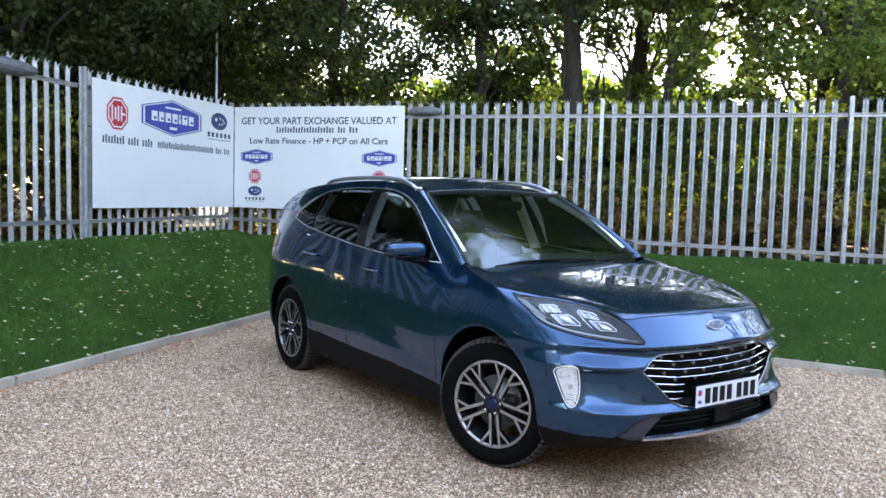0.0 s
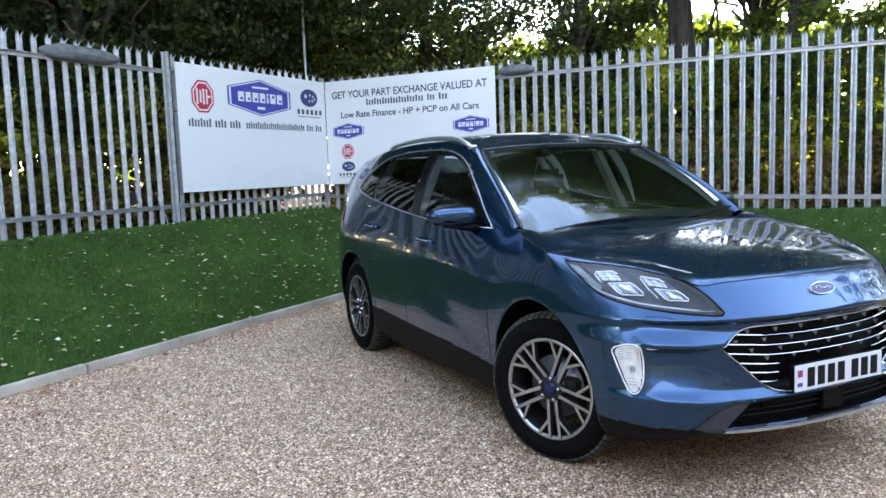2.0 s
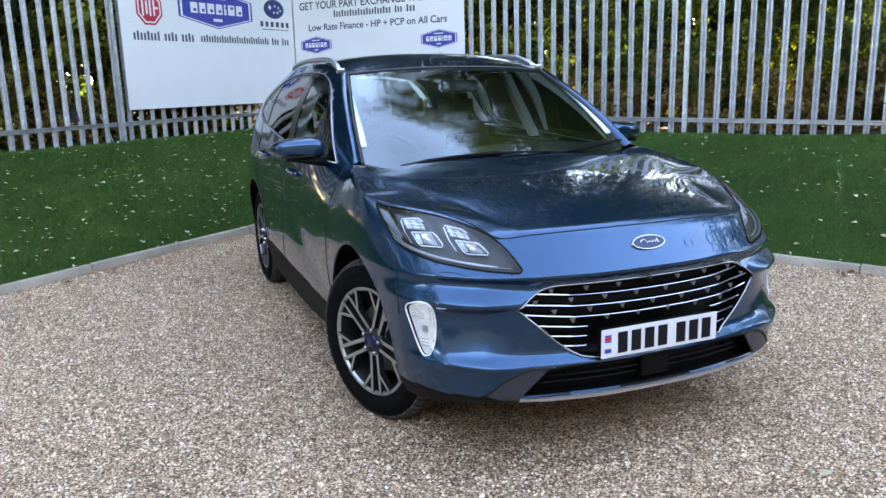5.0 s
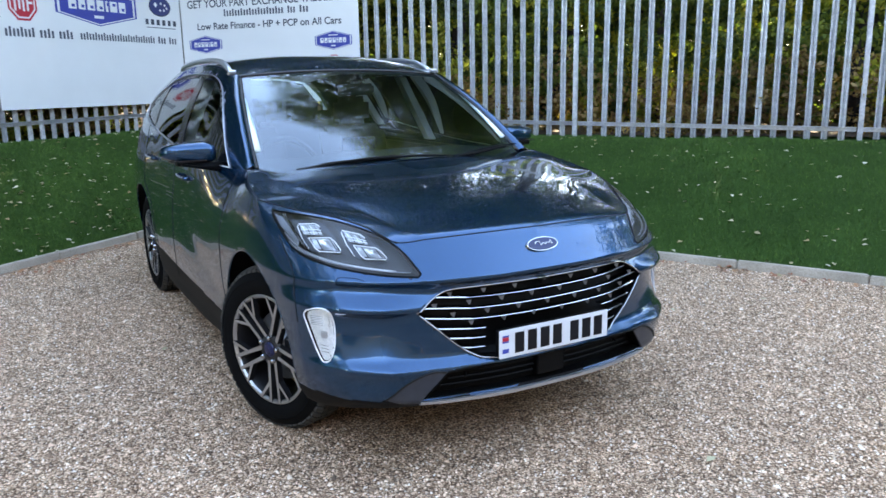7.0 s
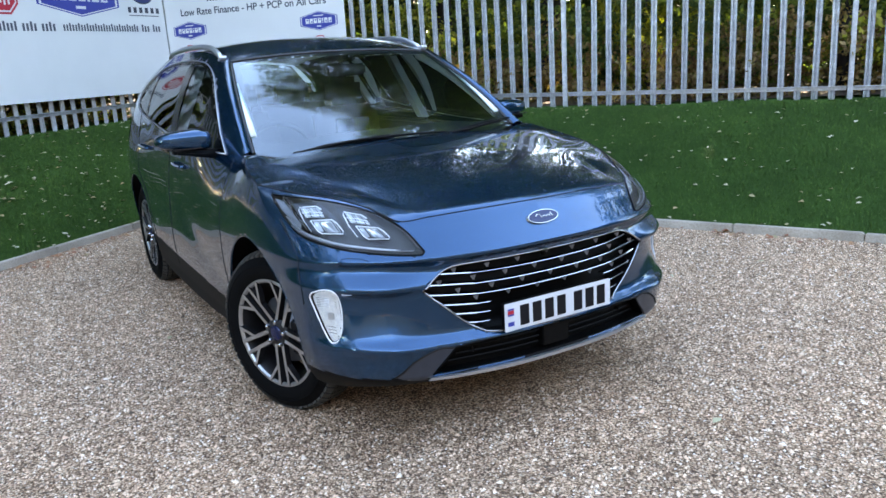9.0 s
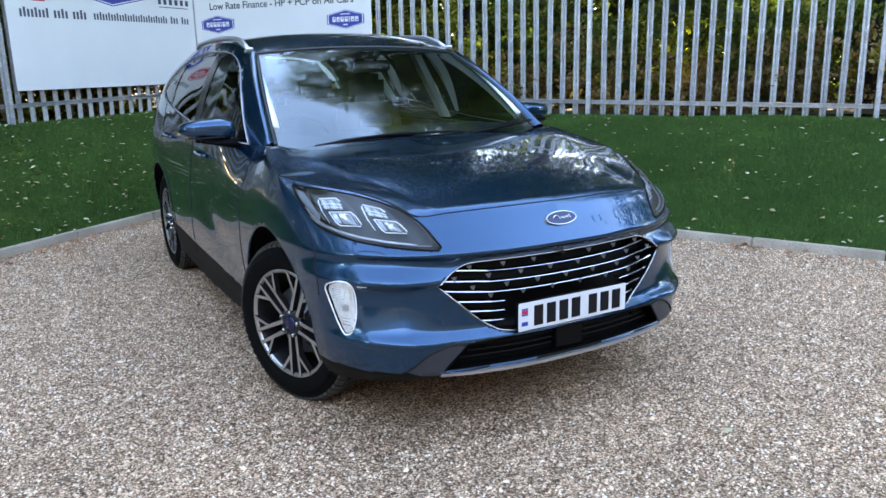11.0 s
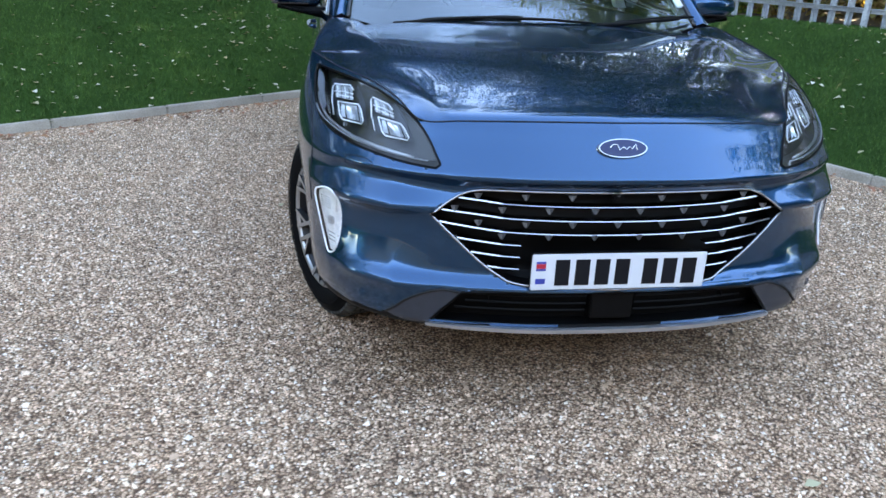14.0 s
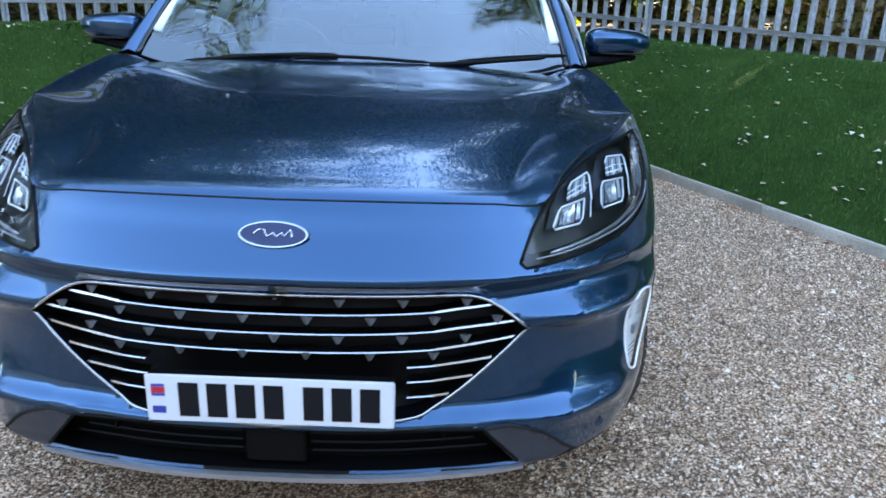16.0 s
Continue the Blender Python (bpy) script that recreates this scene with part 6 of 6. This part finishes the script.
def gather_parts(car):
    """Puts small pieces under the part that they belong to, side by side."""
    homes = {
        "headlamp": ("headlamp_lens", "headlamp_rim", "light_guide", "lamp_frame", "lamp_divider", "lamp_bezel", "lamp_reflector", "lamp_projector", "lamp_fin", "lamp_post", "side_reflector"),
        "fog_lamp": ("fog_lamp_lens", "running_lamp", "fog_lamp_rim", "lamp_flute", "fog_projector", "fog_flick"),
        "grille": ("grille_frame", "grille_bar", "grille_stud", "front_camera"),
        "lower_intake": ("intake_slat", "intake_divider", "intake_edge"),
        "front_door": ("front_side_window",),
        "rear_door": ("rear_side_window",),
        "bonnet": ("bonnet_gap",),
        "front_bumper": ("washer_flap_gap", "intake_lip", "bumper_blade", "blade_gap", "skid_strip", "parking_sensor"),
    }
    kind = lambda ob: ob.name.split(".")[0]
    middle = lambda ob: sum(v.co.x for v in ob.data.vertices) / len(ob.data.vertices)
    own = [ob for ob in car.children if ob.data is not None]
    for home, names in homes.items():
        hosts = [ob for ob in own if kind(ob) == home]
        for ob in own:
            if kind(ob) in names:
                side = middle(ob)
                ob.parent = max(hosts, key=lambda h: middle(h) * (1 if side > 0 else -1))
    for ob in own:
        if kind(ob) in ("door_handle", "handle_chrome"):
            y = sum(v.co.y for v in ob.data.vertices) / len(ob.data.vertices)
            hosts = [h for h in own if kind(h) == ("front_door" if y < 0.4 else "rear_door")]
            ob.parent = max(hosts, key=lambda h: middle(h) * (1 if middle(ob) > 0 else -1))


def build_car():
    car = empty("car", "metallic dark blue family SUV parked on the gravel", "car")
    build_lower_body(car)
    build_bonnet(car)
    build_upper_body(car)
    build_front_details(car)
    build_lamps(car)
    build_wheels(car)
    build_mirrors_and_trim(car)
    build_cabin(car)
    gather_parts(car)
    return car


build_car()



# ---------------------------------------------------------------- the wood behind the fence
build_hedge(1, "R", -0.5, 17, 0.45, 0.9, 2.9, 1.3, 56000, 0.075, LEAF_MID, "hedge", "green and yellow hedge leaves behind the fence")
build_hedge(2, "R", -0.5, 17, 0.6, 1.0, 3.0, 1.6, 40000, 0.085, LEAF_YELLOW, "hedge", "sunlit yellow-green leaves behind the fence")
build_hedge(3, "R", -0.5, 17, 0.25, 0.75, 1.5, 1.0, 34000, 0.07, LEAF_BROWN, "bramble", "dry brown bramble behind the fence")
build_hedge(6, "R", -2.0, 19, 3.0, 0.8, 3.4, 2.0, 64000, 0.14, LEAF_DARK, "thicket", "dark shaded thicket deep behind the fence", (0.4, 0.8))
build_hedge(46, "R", 2.2, 6.4, 5.5, 0.8, 3.5, 2.0, 16000, 0.2, LEAF_DARK, "thicket", "dark shaded thicket deep behind the fence", (0.4, 0.8))
build_hedge(4, "L", 0.0, 17, 0.6, 1.0, 3.0, 1.6, 40000, 0.075, LEAF_MID, "hedge", "green hedge leaves behind the fence")
build_hedge(10, "L", 0.0, 17, 0.4, 1.0, 2.5, 1.2, 44000, 0.085, LEAF_YELLOW, "hedge", "sunlit yellow-green leaves behind the fence")
build_hedge(5, "L", 0.0, 17, 0.3, 0.8, 1.5, 1.2, 34000, 0.07, LEAF_BROWN, "bramble", "dry brown bramble behind the fence")
build_hedge(7, "L", -2.0, 18, 3.0, 0.8, 3.6, 2.0, 26000, 0.14, LEAF_DARK, "thicket", "dark shaded thicket deep behind the fence", (0.4, 0.8))
build_hedge(8, "R", -6.0, 26, 10.0, 0.3, 5.0, 5.0, 52000, 0.36, LEAF_DARK, "far_wood", "dark far woodland leaves beyond the fence", (0.8, 1.5))
build_hedge(9, "L", -6.0, 24, 9.5, 0.3, 6.8, 5.0, 38000, 0.36, LEAF_DARK, "far_wood", "dark far woodland leaves beyond the fence", (0.8, 1.5))
for seed, side, s, away, tr, h, sp, n, size, mat, lean, low in (
    (21, "L", 15.5, 2.2, 0.16, 10.0, 3.2, 7000, 0.22, LEAF_TREE, (0.4, -0.4), 0.20),
    (22, "L", 12.2, 2.8, 0.15, 10.5, 3.2, 7000, 0.22, LEAF_TREE, (0.4, -0.6), 0.20),
    (23, "L", 9.0, 2.3, 0.16, 10.0, 3.2, 7000, 0.22, LEAF_TREE, (0.4, -0.7), 0.20),
    (11, "L", 6.2, 1.6, 0.16, 10.5, 3.1, 38000, 0.088, LEAF_TREE, (0.5, -0.8), 0.20),
    (12, "L", 3.2, 1.8, 0.14, 8.4, 3.0, 48000, 0.088, LEAF_TREE, (0.3, -0.9), 0.20),
    (13, "L", 0.6, 2.3, 0.11, 7.6, 2.9, 60000, 0.088, LEAF_TREE, (0.3, -0.4), 0.28),
    (44, "R", 3.4, 2.3, 0.12, 14.2, 3.1, 50000, 0.088, LEAF_TREE, (-0.2, -0.5), 0.22),
    (14, "R", 1.2, 1.7, 0.12, 8.0, 2.9, 66000, 0.088, LEAF_TREE, (-0.2, -0.6), 0.26),
    (15, "R", 5.15, 2.5, 0.20, 14.8, 3.2, 54000, 0.088, LEAF_TREE, (0.0, -0.3), 0.27),
    (16, "R", 6.57, 2.5, 0.10, 13.0, 3.0, 36000, 0.088, LEAF_TREE, (-0.2, -0.2), 0.26),
    (17, "R", 9.0, 1.9, 0.13, 12.0, 3.1, 62000, 0.088, LEAF_MID, (-0.5, -0.4), 0.235),
    (18, "R", 12.0, 2.0, 0.16, 11.5, 3.2, 34000, 0.11, LEAF_MID, (-0.6, -0.4), 0.25),
    (19, "R", 15.0, 2.4, 0.17, 11.5, 3.2, 9000, 0.21, LEAF_TREE, (-0.4, -0.2), 0.22),
    (36, "R", 2.6, 5.8, 0.17, 12.0, 3.6, 18000, 0.2, LEAF_TREE, (0, 0), 0.40),
    (45, "R", 6.0, 6.8, 0.14, 12.5, 3.4, 28000, 0.15, LEAF_TREE, (0, 0), 0.38),
    # extra tree, added to block the bright sky gap mirrored in the bonnet
    (60, "R", 6.0, 4.4, 0.10, 12.0, 3.0, 34000, 0.10, LEAF_MID, (0.2, 0.1), 0.40),
    (37, "R", 9.6, 6.4, 0.16, 12.5, 3.8, 24000, 0.18, LEAF_TREE, (0, 0), 0.29),
    (38, "R", 12.0, 6.2, 0.17, 12.0, 3.6, 21000, 0.2, LEAF_TREE, (0, 0), 0.16),
    (41, "L", -3.2, 2.0, 0.13, 8.0, 3.0, 64000, 0.088, LEAF_TREE, (0, 0), 0.22),
    (42, "L", -5.0, 5.2, 0.16, 8.5, 3.6, 20000, 0.2, LEAF_TREE, (0, 0), 0.14),
    (39, "L", 4.2, 5.0, 0.17, 8.8, 3.4, 16000, 0.2, LEAF_TREE, (0, 0), 0.18),
    (40, "L", -2.0, 4.5, 0.17, 8.0, 3.4, 28000, 0.2, LEAF_TREE, (0, 0), 0.18),
    (34, "L", 1.5, 6.0, 0.17, 8.4, 3.4, 24000, 0.2, LEAF_TREE, (0, 0), 0.20),
    (35, "L", 7.0, 6.3, 0.17, 11.5, 3.6, 18000, 0.2, LEAF_TREE, (0, 0), 0.20),
):
    d, out = (DIR_R, OUT_R) if side == "R" else (DIR_L, OUT_L)
    p = CORNER + d * s + out * away
    tone = "dark green" if mat is LEAF_TREE else "yellowing green"
    build_tree(seed, p.x, p.y, 0.72, tr, h, sp, 0.4, n, size, mat, f"tree with a dark trunk and {tone} leaves behind the fence", lean, 42, low)


def build_big_limb():
    """A heavy limb that reaches over the boards from the tree by the corner."""
    host = min((ob for ob in scene.objects if ob.name.split(".")[0] == "tree"), key=lambda ob: (ob.location.xy - Vector((1.16, 9.3))).length)
    rng = np.random.default_rng(77)
    path = [Vector(p) - host.location for p in ((0.95, 9.4, 3.3), (1.16, 9.3, 3.93), (1.52, 9.3, 4.23), (1.92, 9.2, 4.4), (2.32, 9.1, 4.62), (2.67, 9.0, 4.91), (3.31, 9.0, 5.44))]
    bm = bmesh.new()
    tube(bm, [tuple(float(w) for w in q) for q in dense([tuple(p) for p in path], 4)], [0.12 - 0.065 * k / 24 for k in range(25)], 9)
    for k in (2, 3, 4):
        limb(bm, path[k], path[k] + Vector((0.5, float(rng.uniform(-0.3, 0.3)), 0.8 - 0.5 * (k % 2))), 0.04, 0.01, rng, 0.3)
    part("branch", bm, BARK, host, "heavy dark limb over the boards", smooth=True)


build_big_limb()


# ---------------------------------------------------------------- small things on the ground
def in_yard(x, y):
    """Whether a place is on the gravel, in front of both kerbs."""
    p = Vector((x, y, 0)) - KERB_APEX
    r = p.x * -KERB_R.y + p.y * KERB_R.x
    l = p.x * KERB_L.y - p.y * KERB_L.x
    return r < -0.06 and l < -0.06


def build_stones():
    rng = np.random.default_rng(7)
    n = 230000
    x, y = rng.uniform(-4.3, 4.2, n), rng.uniform(-3.9, 4.4, n)
    a, b = np.array([KERB_R.x, KERB_R.y]), np.array([KERB_L.x, KERB_L.y])
    px, py = x - KERB_APEX.x, y - KERB_APEX.y
    keep = (px * -a[1] + py * a[0] < -0.06) & (px * b[1] - py * b[0] < -0.06) & ~((abs(x) < 0.6) & (abs(y) < 1.9))
    x, y = x[keep], y[keep]
    n = len(x)
    r = rng.uniform(0.0035, 0.008, n) * np.where(rng.uniform(size=n) > 0.985, 1.9, 1.0)
    t0 = rng.uniform(0, 6.28, n)
    pts = np.zeros((n, 5, 3))
    for k in range(4):
        t = t0 + k * 1.571 + rng.uniform(-0.35, 0.35, n)
        rr = r * rng.uniform(0.7, 1.25, n)
        pts[:, k, 0], pts[:, k, 1], pts[:, k, 2] = x + rr * np.cos(t), y + rr * np.sin(t), rng.uniform(-0.002, 0.002, n)
    pts[:, 4, 0], pts[:, 4, 1], pts[:, 4, 2] = x + rng.normal(0, 0.25, n) * r, y + rng.normal(0, 0.25, n) * r, r * rng.uniform(0.6, 1.25, n)
    tri = np.array([(0, 1, 4), (1, 2, 4), (2, 3, 4), (3, 0, 4)])
    loops = (np.arange(n)[:, None, None] * 5 + tri[None]).reshape(-1)
    me = bpy.data.meshes.new("gravel_stones")
    me.vertices.add(n * 5)
    me.vertices.foreach_set("co", pts.astype(np.float32).ravel())
    me.loops.add(len(loops))
    me.loops.foreach_set("vertex_index", loops.astype(np.int32))
    me.polygons.add(n * 4)
    me.polygons.foreach_set("loop_start", np.arange(0, n * 12, 3, dtype=np.int32))
    me.materials.append(STONES)
    me.update(calc_edges=True)
    tagged(new("gravel_stones", me), "loose beige, grey and brown gravel stones", "gravel", kind="stuff")


def build_blades():
    rng = np.random.default_rng(8)
    pts = []
    for side, n, s1 in (("L", 80000, 8.0), ("R", 90000, 10.5)):
        kd, fd = (KERB_R, DIR_R) if side == "R" else (KERB_L, DIR_L)
        s, w = rng.uniform(0.2, s1, n), rng.uniform(0.015, 0.99, n)
        ns, nw = 90, 60
        table = np.array([[bank_point(side, s1 * i / ns, j / nw) for j in range(nw + 1)] for i in range(ns + 1)])
        fs, fw = s / s1 * ns, w * nw
        i, j = np.minimum(fs.astype(int), ns - 1), np.minimum(fw.astype(int), nw - 1)
        u, v = (fs - i)[:, None], (fw - j)[:, None]
        p = table[i, j] * (1 - u) * (1 - v) + table[i + 1, j] * u * (1 - v) + table[i, j + 1] * (1 - u) * v + table[i + 1, j + 1] * u * v
        t = rng.uniform(0, 6.28, n)
        wd = np.stack([np.cos(t), np.sin(t), np.zeros(n)], 1) * rng.uniform(0.002, 0.0045, n)[:, None]
        tip = p + np.stack([rng.normal(0, 0.011, n), rng.normal(0, 0.011, n), rng.uniform(0.014, 0.034, n)], 1)
        pts.append(np.stack([p - wd, p + wd, tip], 1).reshape(-1, 3))
    tagged(new("turf_blades", quads("turf_blades", np.concatenate(pts), 3, BLADES)), "short dark green artificial grass blades", "grass", kind="stuff")


def leaf_litter(name, places, size, material, label, seed):
    rng = np.random.default_rng(seed)
    pts = []
    for p in places:
        L = size * rng.uniform(0.5, 1.25)
        t = rng.uniform(0, 6.28)
        d, e = np.array([math.cos(t), math.sin(t), rng.uniform(-0.3, 0.3)]), np.array([-math.sin(t), math.cos(t), rng.uniform(-0.3, 0.3)])
        c = np.array(p) + np.array([0, 0, 0.012])
        w = L * rng.uniform(0.28, 0.42)
        curl = np.array([0, 0, L * rng.uniform(0.05, 0.3)])
        pts += [c - d * L * 0.5, c + e * w * 0.8 + curl * 0.6 - d * L * 0.1, c + d * L * 0.2 + e * w + curl, c + d * L * 0.55, c + d * L * 0.15 - e * w + curl, c - e * w * 0.8 - d * L * 0.15 + curl * 0.5]
    tagged(new(name, quads(name, np.array(pts), 6, material)), label, "fallen leaves", kind="stuff")


def build_litter():
    rng = random.Random(3)
    pale, rust = [], []
    for side, n, s1 in (("L", 800, 8.0), ("R", 480, 10.5)):
        for _ in range(n):
            s = rng.uniform(0.3, s1)
            w = rng.betavariate(1.3, 1.4)
            pale.append(bank_point(side, s, max(0.02, min(0.97, w))))
    for side in "LR":
        kd = KERB_L if side == "L" else KERB_R
        for _ in range(330 if side == "L" else 220):
            s = rng.uniform(0.3, 7.5)
            p = KERB_APEX + kd * s
            inn = Vector((-0.6, -0.8, 0)) if side == "R" else Vector((0.3, -0.95, 0))
            q = p + inn * abs(rng.gauss(0.05, 0.20 if side == "L" else 0.10))
            if in_yard(q.x, q.y):
                rust.append((q.x, q.y, 0.0))
    for _ in range(42):
        x, y = rng.uniform(-4.2, 4.0), rng.uniform(-3.6, 3.0)
        if in_yard(x, y) and not (abs(x) < 1.0 and abs(y) < 2.3):
            pale.append((x, y, 0.0))
    leaf_litter("fallen_leaves", pale, 0.046, PALE_FALLEN, "pale dry leaves scattered on the turf and gravel", 4)
    leaf_litter("leaf_drift", rust, 0.050, RUST_FALLEN, "rust-brown leaves gathered along the kerb", 5)


build_stones()
build_blades()
build_litter()


# ---------------------------------------------------------------- things on the fence
def on_fence(side, s, z, away):
    d, out = (DIR_R, OUT_R) if side == "R" else (DIR_L, OUT_L)
    p = CORNER + d * s + out * away
    return Matrix.Translation((p.x, p.y, z)) @ Matrix.Rotation(math.atan2(d.y, d.x), 4, "Z")


def build_bundle(side, s, z, length, height, seed):
    """A crumpled sheet wrapped over the top rail."""
    bm = bmesh.new()
    bmesh.ops.create_icosphere(bm, subdivisions=4, radius=1.0)
    for v in bm.verts:
        p = v.co.copy()
        k = 1 + 0.16 * noise.noise(p * 2.3 + Vector((seed, 0, 0))) + 0.10 * noise.noise(p * 6.0 + Vector((seed, 3, 0)))
        v.co = Vector((math.copysign(abs(p.x) ** 0.7, p.x) * length / 2, p.y * 0.075 * k, p.z * height / 2 * k))
    ob = part("wrapped_sheet", bm, DARK_CLOTH, None, smooth=True)
    ob.matrix_basis = on_fence(side, s, z, -0.02)
    tagged(ob, "crumpled grey plastic sheet wrapped over the fence rail", "plastic sheet", "sheets on the fence")


def build_fence_things():
    build_bundle("L", 4.35, 2.755, 0.98, 0.17, 1.0)
    build_bundle("R", 3.22, 2.73, 0.52, 0.14, 5.0)
    # a small black floodlight leaning on the lower rail
    lamp = empty("floodlight", "small black garden floodlight behind the lower fence rail", "lamp")
    lamp.matrix_basis = on_fence("L", 3.76, 1.20, 0.06)
    bm = bmesh.new()
    box(bm, -0.06, 0.06, -0.04, 0.04, -0.07, 0.07, 0.012)
    for v in bm.verts:
        if v.co.z > 0:
            v.co.x *= 0.55
    part("lamp_body", bm, BLACK_PLASTIC, lamp)
    bm = bmesh.new()
    tube(bm, [(-0.02, 0, 0.07), (0.04, 0.0, 0.12), (0.09, 0.01, 0.16)], 0.008, 6)
    part("bracket", bm, BLACK_PLASTIC, lamp)
    bm = bmesh.new()
    tube(bm, [(0, 0, 0), (0.0, 0, 0.42)], 0.009, 8)
    st = part("stake", bm, GALV, None)
    st.matrix_basis = on_fence("L", 3.36, 0.82, -0.08) @ Matrix.Rotation(radians(22), 4, "Y")
    tagged(st, "thin pale metal stake leaning in the turf", "stake")
    # slim mast near the corner
    bm = bmesh.new()
    tube(bm, [(0, 0, 0), (0, 0, 5.6)], 0.018, 10)
    m = part("mast", bm, GALV, None)
    m.matrix_basis = on_fence("L", 0.26, 0.8, 0.12)
    tagged(m, "slim grey steel mast rising behind the boards", "mast")


build_fence_things()
